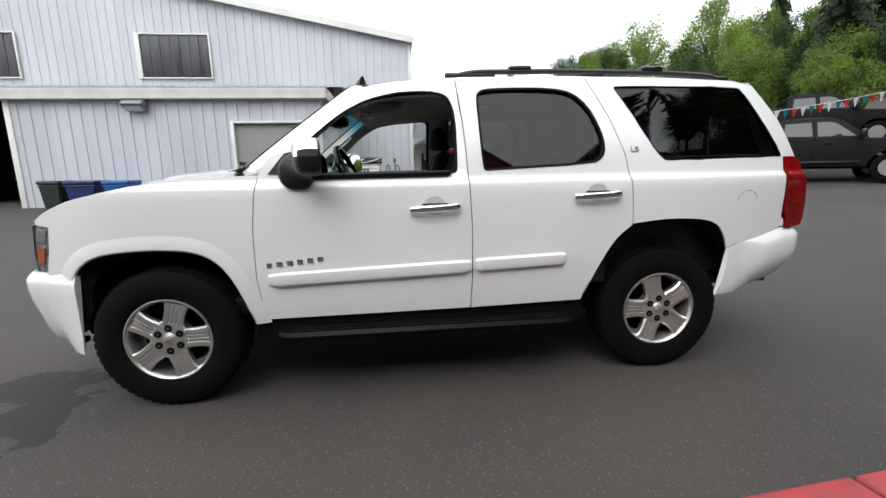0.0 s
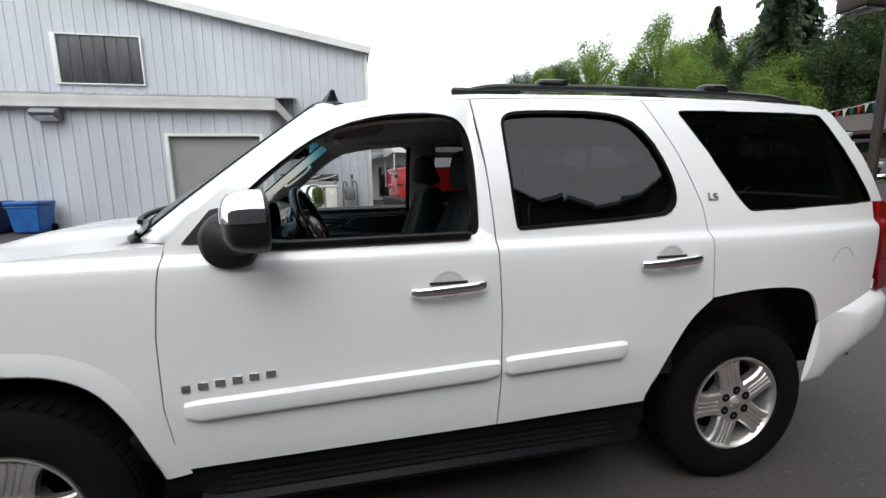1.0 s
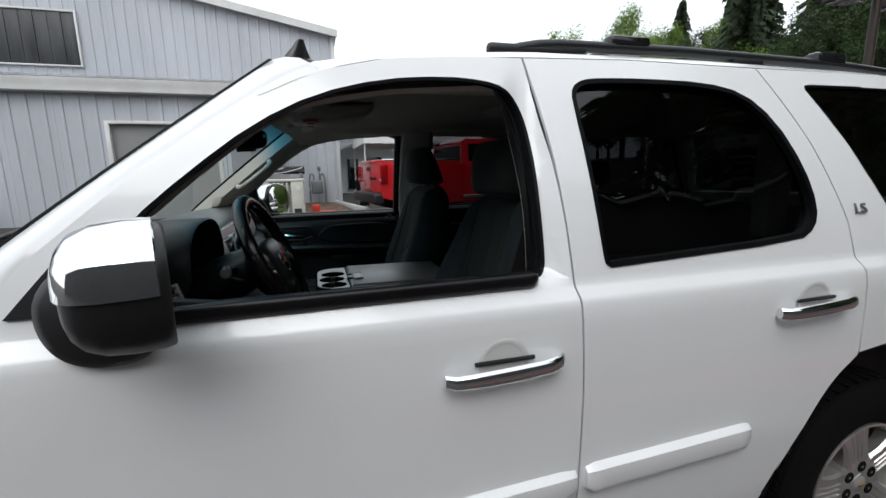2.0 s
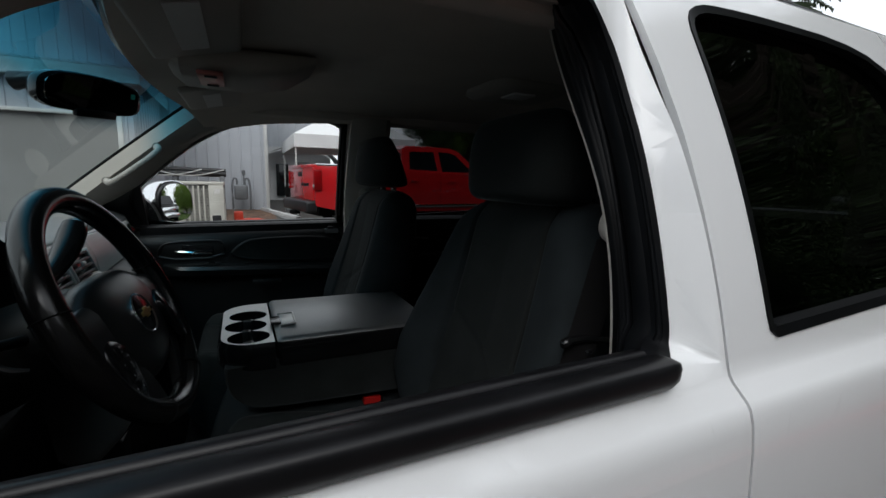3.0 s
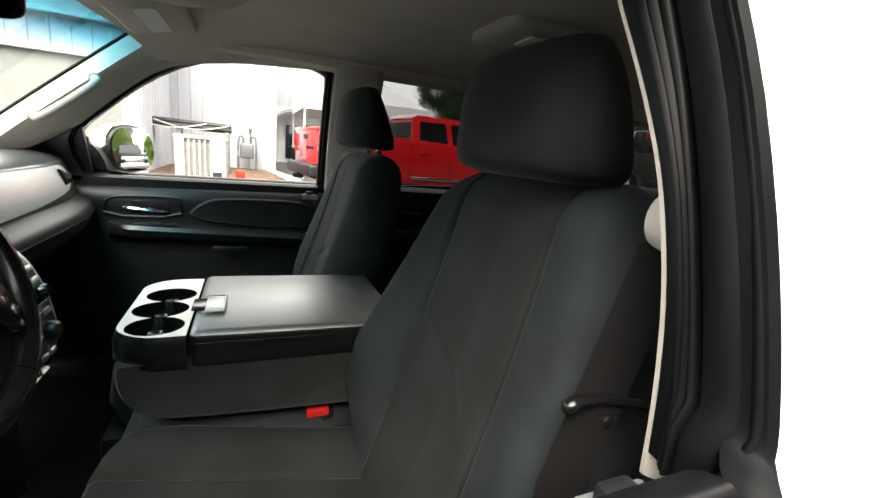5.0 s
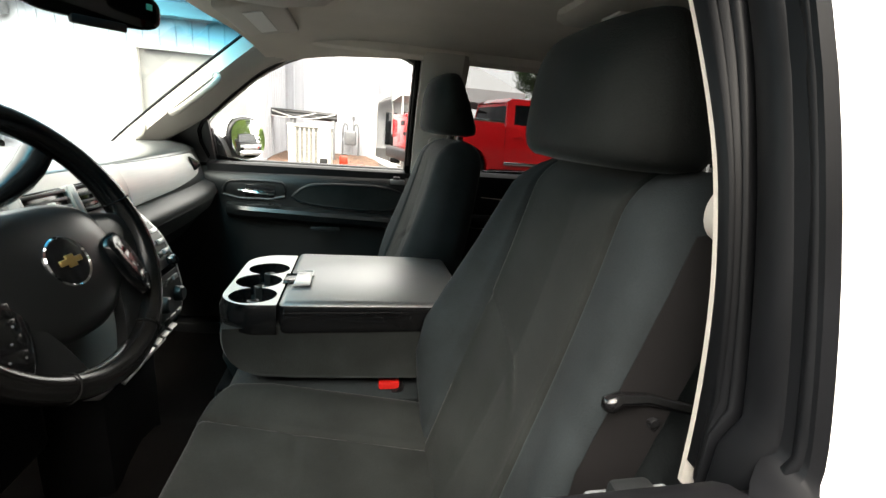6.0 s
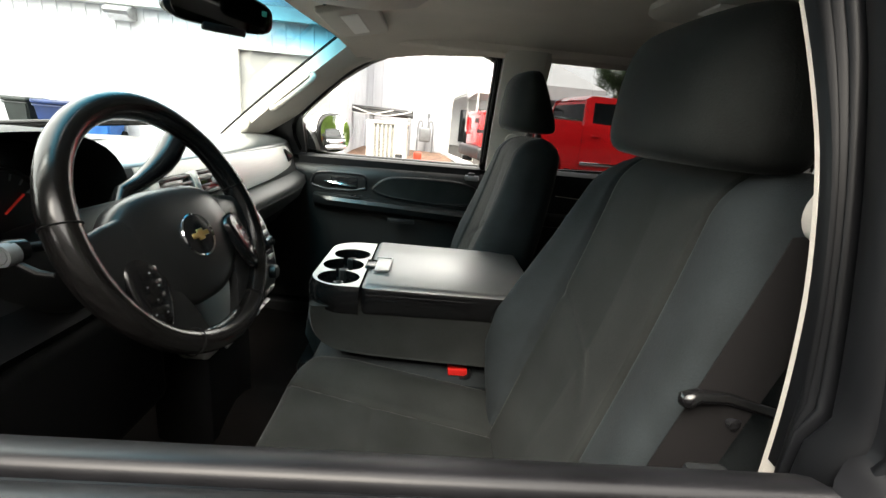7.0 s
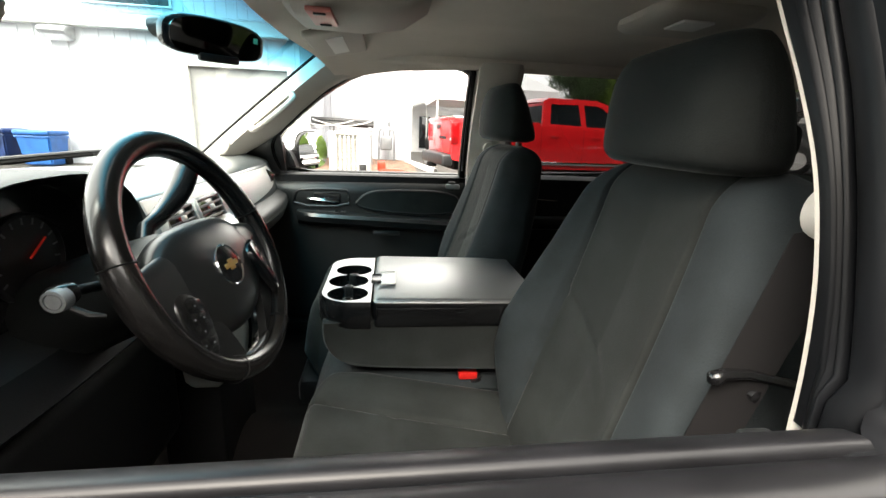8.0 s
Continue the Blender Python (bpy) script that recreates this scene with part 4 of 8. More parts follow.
part("roof", grid_surface(roof_fn, 40, 20, 0.03), "paint", suv)
part("windscreen", grid_surface(lambda a, b: screen_point(-0.985 + 1.97 * a, b), 24, 14), "screen", suv, "windscreen glass with a blue shade band")
rim = [screen_point(-0.985 + 1.97 * i / 20, 0.0) for i in range(21)] + [screen_point(0.985, j / 12) for j in range(1, 13)] + [screen_point(0.985 - 1.97 * i / 20, 1.0) for i in range(1, 21)] + [screen_point(-0.985, 1 - j / 12) for j in range(1, 12)]
part("windscreen_seal", tube(rim + [rim[0]], 0.006, 6), "seal", suv, "black windscreen seal")


def hood_fn(a, b):
    u = -1 + 2 * b
    y = 1.0 + u * (0.93 - 0.05 * (1 - a))
    yy = 1.0 - abs(u) * 0.93
    x = -0.86 + 0.185 * u * u + a * (1.04 + 0.20 * u * u)
    edge = float(np.interp(x, [-0.9, -0.72, -0.66, -0.60, -0.47, -0.41, -0.10, 0.20, 0.545], [0.985, 1.035, 1.083, 1.119, 1.169, 1.187, 1.252, 1.277, 1.297]))
    bulge = 0.045 * (1 - u * u) + 0.020 * (1 / (1 + math.exp((abs(u) - 0.62) * 30)))
    if abs(u) > 0.97:
        y = 1.0 + math.copysign(1.0 - side_y(x, edge), u)
    return (x, y, edge + bulge * min(1.0, 0.35 + a))


part("hood", grid_surface(hood_fn, 26, 30, 0.02), "paint", suv)


def cowl_fn(a, b):
    u = -1 + 2 * b
    x1, y1, z1 = screen_point(u * 0.98, 0.02)
    x0 = x1 - 0.16 * (1 - 0.45 * u * u) - 0.02
    return (x0 + (x1 - x0) * a, y1, (1.268 + 0.045 * (1 - u * u)) * (1 - a) + (z1 - 0.012) * a)


part("cowl", grid_surface(cowl_fn, 4, 24, 0.02), "black", suv, "black plastic wiper cowl")
for y0, y1, w in ((0.25, 0.98, 0), (0.90, 1.62, 1)):
    u0, u1 = (y0 - 1) / 0.85, (y1 - 1) / 0.85
    p = [Vector(screen_point(u0 + (u1 - u0) * i / 10, 0.045 + 0.05 * i / 10)) + Vector((-0.014, 0, 0.022)) for i in range(11)]
    arm = part("wiper", tube(p, [0.010] * 3 + [0.006] * 8, 8), "black", suv, "black windscreen wiper")
    part("blade", tube([q + Vector((0.006, 0, -0.010)) for q in p[3:]], 0.006, 6), "rubber", arm)
part("sticker", box(0.418, 0.446, 0.245, 0.30, 1.318, 1.323, 0.002), "yellow", suv)


def along(stations):
    """Places in plan with the direction that points into the vehicle."""
    pts = [Vector((x, y, 0)) for x, y in stations]
    out = []
    for i, p in enumerate(pts):
        d = (pts[min(i + 1, len(pts) - 1)] - pts[max(i - 1, 0)]).normalized()
        n = Vector((-d.y, d.x, 0))
        if n.dot(Vector((1.5, 1.0, 0)) - p) < 0:
            n = -n
        out.append((p, n))
    return out


def wrap(half):
    """Both halves of a bumper: rings from one arch round the middle to the other."""
    other = [[(x, 2.0 - y, z) for x, y, z in ring] for ring in reversed(half[:-1])]
    return loft(half + other, True, True)


def front_bumper():
    plan = [(x, side_y(x, 0.8) - 0.006) for x in (-0.470, -0.50, -0.54, -0.58, -0.62, -0.66, -0.70)] + curve((-0.75, 0.150), (-0.797, 0.178), (-0.836, 0.222), (-0.866, 0.30), (-0.886, 0.42), (-0.900, 0.58), (-0.908, 0.78), (-0.910, 1.0))
    rings = []
    for p, n in along(plan):
        # the lower part turns under more towards the middle
        k = float(np.interp(p.x, [-0.90, -0.82, -0.72, -0.60, -0.47], [1.0, 0.85, 0.50, 0.18, 0.05]))
        low = float(np.interp(p.x, [-0.88, -0.80, -0.72, -0.60, -0.47], [0.36, 0.340, 0.325, 0.312, 0.312]))
        ring = []
        for v, tuck in ((1.0, 0.040), (0.985, 0.030), (0.93, 0.004), (0.90, -0.004), (0.86, -0.007), (0.76, -0.006), (0.64, 0.002), (0.52, 0.016), (0.40, 0.038), (0.28, 0.070), (0.18, 0.106), (0.09, 0.150), (0.03, 0.192), (0.0, 0.225)):
            z = low + (0.780 - low) * v
            q = p + n * (tuck * k if tuck > 0 else tuck)
            edge = float(np.interp(z, [0.285, 0.34, 0.45, 0.60, 0.78], [-0.032, -0.022, -0.012, -0.010, 0.002])) * max(0.0, 1 - (-0.47 - p.x) / 0.2)
            ring.append((q.x + edge, q.y, z))
        deep = float(np.interp(p.x, [-0.62, -0.50, -0.47], [0.05, 0.012, 0.006]))
        last = p + n * (0.23 * k + deep)
        ring += [(last.x + (ring[-1][0] - p.x - n.x * 0.225 * k) * 0.9, last.y, low + 0.03), (p.x + n.x * (deep + 0.045), p.y + n.y * (deep + 0.02), 0.770)]
        rings.append(ring)
    return wrap(rings)


def rear_bumper():
    plan = [(x, side_y(x, 0.8)) for x in (3.352, 3.39, 3.43, 3.47, 3.51, 3.55, 3.59, 3.63, 3.67, 3.71, 3.75, 3.79, 3.83, 3.87)] + curve((3.915, 0.176), (3.955, 0.205), (3.99, 0.26), (4.02, 0.35), (4.05, 0.50), (4.07, 0.70), (4.08, 1.0))
    rings = []
    for p, n in along(plan):
        grow = min(1.0, max(0.0, (p.x - 3.47) / 0.16))
        top = float(np.interp(p.x, [3.36, 3.44, 3.60, 3.785, 3.90, 4.08], [0.786, 0.812, 0.846, 0.890, 0.890, 0.90]))
        ledge = top - 0.004 - grow * float(np.interp(p.x, [3.47, 3.63, 3.97], [0.03, 0.052, 0.046]))
        low = float(np.interp(p.x, [3.35, 3.55, 3.75, 3.85, 3.92, 4.0, 4.08], [0.478, 0.492, 0.522, 0.548, 0.575, 0.60, 0.60]))
        out = 0.002 + 0.034 * grow
        ring = [(0.004, top), (-0.0015, top - 0.003), (-out * 0.85, ledge + 0.006), (-out, ledge - 0.004)]
        for v, f in ((0.86, 1.05), (0.72, 1.05), (0.58, 0.95), (0.44, 0.70), (0.32, 0.25), (0.20, -0.5), (0.10, -1.4), (0.03, -2.4), (0.0, -3.2)):
            ring.append((-out * f if f > 0 else -f * (0.003 + 0.020 * grow), low + (ledge - low) * v))
        edge = lambda z: float(np.interp(z, [0.47, 0.52, 0.58, 0.68, 0.74, 0.80], [-0.050, -0.026, -0.006, 0.014, 0.012, 0.0])) * max(0.0, 1 - (p.x - 3.352) / 0.2)
        ring = [(p.x + n.x * d + edge(z), p.y + n.y * d, z) for d, z in ring]
        deep = float(np.interp(p.x, [3.36, 3.42, 3.60], [0.004, 0.012, 0.08]))
        ring += [(ring[-1][0], ring[-1][1] + deep * n.y, low + 0.02), (ring[0][0], ring[0][1] + deep * n.y, top - 0.01)]
        rings.append(ring)
    return wrap(rings)


part("front_bumper", front_bumper(), "paint", suv, smooth=50)
part("rear_bumper", rear_bumper(), "paint", suv, smooth=30)
grille = part("grille", box(-0.86, -0.80, 0.40, 1.60, 0.80, 1.03, 0.02), "blackgloss", suv, "black front grille")
part("grille_bar", box(-0.875, -0.85, 0.40, 1.60, 0.90, 0.95, 0.012), "chrome", grille)
part("fog_lamp", box(-0.60, -0.56, 0.16, 0.24, 0.335, 0.375, 0.012), "dark", suv)


# tailgate
def gate_fn(a, b):
    u = -1 + 2 * b
    half = 0.66 + 0.14 * a
    return (3.685 + 0.36 * a ** 1.15 - 0.05 * u * u, 1.0 + u * half, 1.83 - 0.93 * a - 0.03 * u * u * (1 - a))


gate = part("tailgate", grid_surface(lambda a, b: gate_fn(0.48 + 0.52 * a, b), 8, 14, 0.03), "paint", suv)
part("rear_glass", grid_surface(lambda a, b: gate_fn(0.06 + 0.42 * a, b), 8, 14), "tint", gate, "dark tinted tailgate glass")
part("gate_header", grid_surface(lambda a, b: gate_fn(0.06 * a, b), 2, 14, 0.03), "paint", gate)


def d_fill():
    rings = []
    for i in range(11):
        a = i / 10
        z = 1.83 - 0.93 * a
        gx, gy, gz = gate_fn(a, 0.0)
        bulge = max(0.0, min(1.0, (z - 1.32) / 0.12, (1.80 - z) / 0.20))
        x = float(np.interp(z, [0.89, 1.35, 1.58, 1.81, 1.84], [3.80, 3.92, 3.81, 3.655, 3.62]))
        rings.append([(x, side_y(x, z), z), ((x + gx) / 2 + 0.03 * bulge, (side_y(x, z) + gy) / 2 - 0.03 * bulge, z), (gx, gy, gz), (gx - 0.05, gy + 0.02, gz), (x - 0.03, side_y(x, z) + 0.05, z)])
    return loft(rings)


part("d_pillar", d_fill(), "paint", suv)
part("d_pillar", far_side(d_fill()), "paint", suv)
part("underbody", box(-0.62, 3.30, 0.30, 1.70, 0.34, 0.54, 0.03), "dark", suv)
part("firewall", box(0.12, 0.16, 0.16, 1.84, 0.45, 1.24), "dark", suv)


# wheels
def wheel(x, y, far=False, turn=0.28):
    yy = lambda bm: far_side(bm) if far else bm
    prof = [(0.232, 0.20), (0.30, 0.235), (0.365, 0.235), (0.388, 0.225), (0.398, 0.19), (0.400, 0.13), (0.398, 0.06), (0.388, 0.020), (0.365, 0.004), (0.30, 0.0), (0.25, 0.006), (0.232, 0.022), (0.226, 0.06)]
    tyre_bm = lathe(prof, (x, y, 0.40), "y", 72, caps=False)
    wh = part("tyre", yy(tyre_bm), "rubber", suv, "black tyre with worn tread")
    # tread blocks
    bm = bmesh.new()
    for i in range(54):
        a = 2 * math.pi * i / 54
        for k, (y0, y1) in enumerate(((0.03, 0.085), (0.10, 0.16), (0.175, 0.215))):
            b2 = box(-0.016, 0.016, y0, y1, 0.394, 0.4012)
            join(bm, b2, Matrix.Translation((x, y, 0.40)) @ Matrix.Rotation(a + 0.03 * k, 4, "Y"))
    part("tread", yy(bm), "rubber", wh, smooth=0)
    barrel = lathe([(0.236, 0.020), (0.236, 0.008), (0.229, 0.006), (0.222, 0.014), (0.214, 0.030), (0.208, 0.10), (0.208, 0.20)], (x, y, 0.40), "y", 64, caps=False)
    rim_ob = part("rim", yy(barrel), "alloy", wh, "machined alloy wheel rim")
    # near-black disc colour gives the shade seen between the spokes
    part("brake_disc", yy(lathe([(0.02, 0.13), (0.19, 0.13), (0.19, 0.15), (0.02, 0.15)], (x, y, 0.40), "y", 40)), "dark", rim_ob)
    for i in range(5):
        a = 2 * math.pi * i / 5 + turn
        bm = bmesh.new()
        secs = []
        for r, w, d in ((0.060, 0.048, 0.018), (0.095, 0.058, 0.015), (0.13, 0.055, 0.012), (0.165, 0.056, 0.011), (0.195, 0.062, 0.012), (0.213, 0.072, 0.014)):
            secs.append([(-w, d + 0.010, r), (-w * 0.86, d, r), (-w * 0.48, d, r), (-w * 0.44, d + 0.007, r), (-w * 0.30, d + 0.007, r), (-w * 0.25, d + 0.001, r), (-w * 0.10, d + 0.001, r), (-w * 0.06, d + 0.007, r), (w * 0.06, d + 0.007, r), (w * 0.10, d + 0.001, r), (w * 0.25, d + 0.001, r), (w * 0.30, d + 0.007, r), (w * 0.44, d + 0.007, r), (w * 0.48, d, r), (w * 0.86, d, r), (w, d + 0.010, r), (w * 0.9, d + 0.050, r), (-w * 0.9, d + 0.050, r)])
        loft(secs, True, True, bm)
        bm.transform(Matrix.Translation((x, y, 0.40)) @ Matrix.Rotation(a, 4, "Y"))
        part("spoke", yy(bm), "alloy", rim_ob)
    hub = lathe([(0.0005, 0.012), (0.036, 0.013), (0.039, 0.016), (0.096, 0.0165), (0.110, 0.026), (0.110, 0.08)], (x, y, 0.40), "y", 48)
    part("hub", yy(hub), "alloy", rim_ob)
    part("hub_cap", yy(lathe([(0.0005, 0.006), (0.024, 0.008), (0.030, 0.013), (0.030, 0.02)], (x, y, 0.40), "y", 32)), "silver", rim_ob)
    part("emblem", yy(box(x - 0.015, x + 0.015, y + 0.003, y + 0.007, 0.395, 0.405, 0.001)), "gold", rim_ob)
    for i in range(6):
        a = 2 * math.pi * i / 6 + 0.5
        c = (x + 0.066 * math.cos(a), y, 0.40 + 0.066 * math.sin(a))
        # raised dark disc imitates a shaded lug recess; nothing is cut out
        part("lug_hole", yy(lathe([(0.0005, 0.0140), (0.0205, 0.0140), (0.022, 0.017), (0.022, 0.030)], c, "y", 16)), "dark", rim_ob)
        part("lug_nut", yy(lathe([(0.0005, 0.0125), (0.005, 0.013), (0.006, 0.017), (0.006, 0.03)], c, "y", 6)), "pipe", rim_ob)


wheel(0.0, -0.012)
wheel(2.946, 0.06, turn=-0.28)
wheel(0.0, -0.012, True)
wheel(2.946, 0.06, True)


# door mirrors
def door_mirror(far):
    turn = Matrix.Translation((0.85, -0.13, 0)) @ Matrix.Rotation(radians(36.5 if far else 17), 4, "Z") @ Matrix.Translation((-0.85, 0.13, 0))

    def f(bm, head=True):
        if head:
            bm.transform(Matrix.Translation((0, 0, 0.034)) @ turn @ Matrix.Translation((0.85, -0.12, 1.345)) @ Matrix.Scale(0.88, 4) @ Matrix.Translation((-0.85, 0.12, -1.345)))
        return far_side(bm) if far else bm

    rings = []
    for x, s, zz in ((0.768, 0.25, 0.0), (0.772, 0.48, 0.0), (0.780, 0.68, 0.0), (0.795, 0.84, 0.0), (0.820, 0.95, 0.0), (0.860, 1.0, 0.0), (0.898, 1.0, 0.0), (0.910, 0.975, 0.0), (0.914, 0.94, 0.0)):
        ring = []
        for i in range(28):
            a = 2 * math.pi * i / 28
            c, sn = math.cos(a), math.sin(a)
            k = (abs(c) ** 2.5 + abs(sn) ** 2.5) ** (-1 / 2.5)
            ring.append((x + 0.035 * (1 - s) * 0, -0.130 + 0.112 * s * k * c, 1.345 + 0.105 * s * k * sn))
        rings.append(ring)
    body = part("door_mirror", f(loft(rings)), "black", suv, "black door mirror with a chrome cap")
    rings = []
    for x, s in ((0.763, 0.25), (0.767, 0.50), (0.776, 0.71), (0.791, 0.875), (0.818, 0.985), (0.860, 1.035), (0.898, 1.035), (0.900, 1.0)):
        ring = []
        for i in range(15):
            a = math.pi * i / 14
            c, sn = math.cos(a), math.sin(a)
            k = (abs(c) ** 2.5 + abs(sn) ** 2.5) ** (-1 / 2.5)
            ring.append((x, -0.130 + 0.112 * s * k * c, 1.350 + 0.105 * s * k * sn))
        rings.append(ring)
    part("mirror_cap", f(loft(rings, False, False)), "chrome", body, "chrome mirror cap")
    rings = []
    for j in range(8):
        q = 1 - j / 7.02
        ring = []
        for i in range(36):
            a = 2 * math.pi * i / 36
            c, sn = math.cos(a), math.sin(a)
            k = (abs(c) ** 2.5 + abs(sn) ** 2.5) ** (-1 / 2.5) * q
            dy, dz = 0.104 * k * c, 0.097 * k * sn
            ring.append((0.9160 + (0.010 - dy * dy - dz * dz) / (4.2 if far else 9.0) - (0.0 if far else 0.004), -0.130 + dy, 1.345 + dz))
        rings.append(ring)
    bm = loft(rings)
    bm.transform(Matrix.Translation((0.924 if far else 0.916, -0.13, 1.345)) @ Matrix.Rotation(radians(-3), 4, "Y") @ Matrix.Translation((-0.916, 0.13, -1.345)))
    part("mirror_glass", f(bm), "mirror", body, "mirror glass", smooth=60)
    plate = arc_smooth([(0.672, 1.36, 0), (0.662, 1.30, 0), (0.682, 1.243, 0), (0.728, 1.214, 0), (0.80, 1.212, 0), (0.838, 1.235, 0), (0.852, 1.30, 0), (0.81, 1.40, 0), (0.74, 1.415, 0)], 2)
    rings = []
    for y, k, cx, cz in ((0.055, 1.0, 0.76, 1.31), (0.0, 1.0, 0.76, 1.31), (-0.012, 0.97, 0.762, 1.31), (-0.022, 0.86, 0.768, 1.312), (-0.032, 0.62, 0.79, 1.322), (-0.07, 0.50, 0.82, 1.335), (-0.11, 0.46, 0.84, 1.345)):
        rings.append([(cx + (p.x - 0.76) * k, y, cz + (p.y - 1.31) * k) for p in plate])
    foot = loft(rings)
    part("mirror_foot", f(foot, False), "black", body)
    part("sail_panel", f(sheet([(0.60, 1.30), (0.81, 1.30), (0.80, 1.42), (0.77, 1.43), (0.69, 1.41)], [], lambda x, z: side_y(x, z) - 0.006, 0.02, 1, 0.05), False), "black", body)


door_mirror(False)
door_mirror(True)

# roof rack
for f in (lambda bm: bm, far_side):
    pts = []
    for i in range(31):
        u = i / 30
        x = 1.66 + 1.86 * u
        h = 0.026 * min(1, math.sin(math.pi * min(max(u, 0.0), 1.0)) * 4.0)
        yr = 0.385 + (0.05 * ((x - 2.9) / 0.8) ** 2 if x > 2.9 else 0)
        pts.append((x, yr, roof_z(x, yr) + 0.008 + h))
    rail = part("roof_rack_rail", f(tube(pts, [0.012] + [0.017] * 29 + [0.012], 10)), "black", suv, "black roof rack rail")
    for x, w in ((1.78, 0.16), (2.58, 0.07), (3.40, 0.13)):
        yr = 0.385 + (0.05 * ((x - 2.9) / 0.8) ** 2 if x > 2.9 else 0)
        part("rail_foot", f(box(x - w, x + w, yr - 0.016, yr + 0.016, roof_z(x, yr) - 0.005, roof_z(x, yr) + 0.030, 0.012)), "black", rail)
for x in (2.10, 2.98):
    pts = [(x, 0.385 + 1.23 * i / 16, 1.918 + 0.022 * math.sin(math.pi * i / 16)) for i in range(17)]
    bar = part("cross_bar", tube(pts, 0.017, 10, flat=0.7), "black", suv, "black roof rack cross bar")
    for y in (0.40, 1.60):
        part("clamp", box(x - 0.075, x + 0.075, y - 0.03, y + 0.03, 1.893, 1.945, 0.016), "blackgloss", bar)
# antenna fin
rings = []
for z, x0, x1, w in ((1.805, 1.03, 1.165, 0.026), (1.828, 1.04, 1.155, 0.020), (1.836, 1.065, 1.135, 0.009), (1.860, 1.088, 1.126, 0.006), (1.882, 1.104, 1.120, 0.004)):
    rings.append([((x0 + x1) / 2 + (x1 - x0) / 2 * math.cos(a), 0.42 + w * math.sin(a), z) for a in (2 * math.pi * i / 16 for i in range(16))])
part("antenna", loft(rings), "blackgloss", suv, "black shark-fin antenna")

# badges: plain bars in place of maker's lettering, and the trim letters
for i in range(6):
    x = 0.575 + 0.056 * i
    z = 0.800 + 0.005 * i
    w = 0.014 if i == 0 else 0.017
    part("badge_bar", box(x - w, x + w, side_y(x, z) - 0.005, side_y(x, z) + 0.001, z - 0.013, z + 0.013, 0.002), "chrome" if i else "alloy_dark", suv, "chrome badge bar")


def lettering(text, size, m, material, parent, name="lettering", label=""):
    cu = bpy.data.curves.new(name, "FONT")
    cu.body, cu.size, cu.extrude, cu.align_x, cu.align_y = text, size, 0.002, "CENTER", "CENTER"
    tmp = bpy.data.objects.new(name, cu)
    me = bpy.data.meshes.new_from_object(tmp)
    bpy.data.objects.remove(tmp)
    bm = bmesh.new()
    bm.from_mesh(me)
    bm.transform(m)
    bpy.data.meshes.remove(me)
    return part(name, bm, material, parent, label, smooth=0)


lettering("LS", 0.045, pose(2.715, side_y(2.715, 1.405) - 0.004, 1.405, 90 - 20) @ Matrix.Diagonal((1.25, 1, 1, 1)), "alloy_dark", suv, "trim_badge", "small chrome trim letters")

# ---- the cabin ----
def superpoint(a, e):
    c, s = math.cos(a), math.sin(a)
    k = (abs(c) ** e + abs(s) ** e) ** (-1.0 / e)
    return c * k, s * k


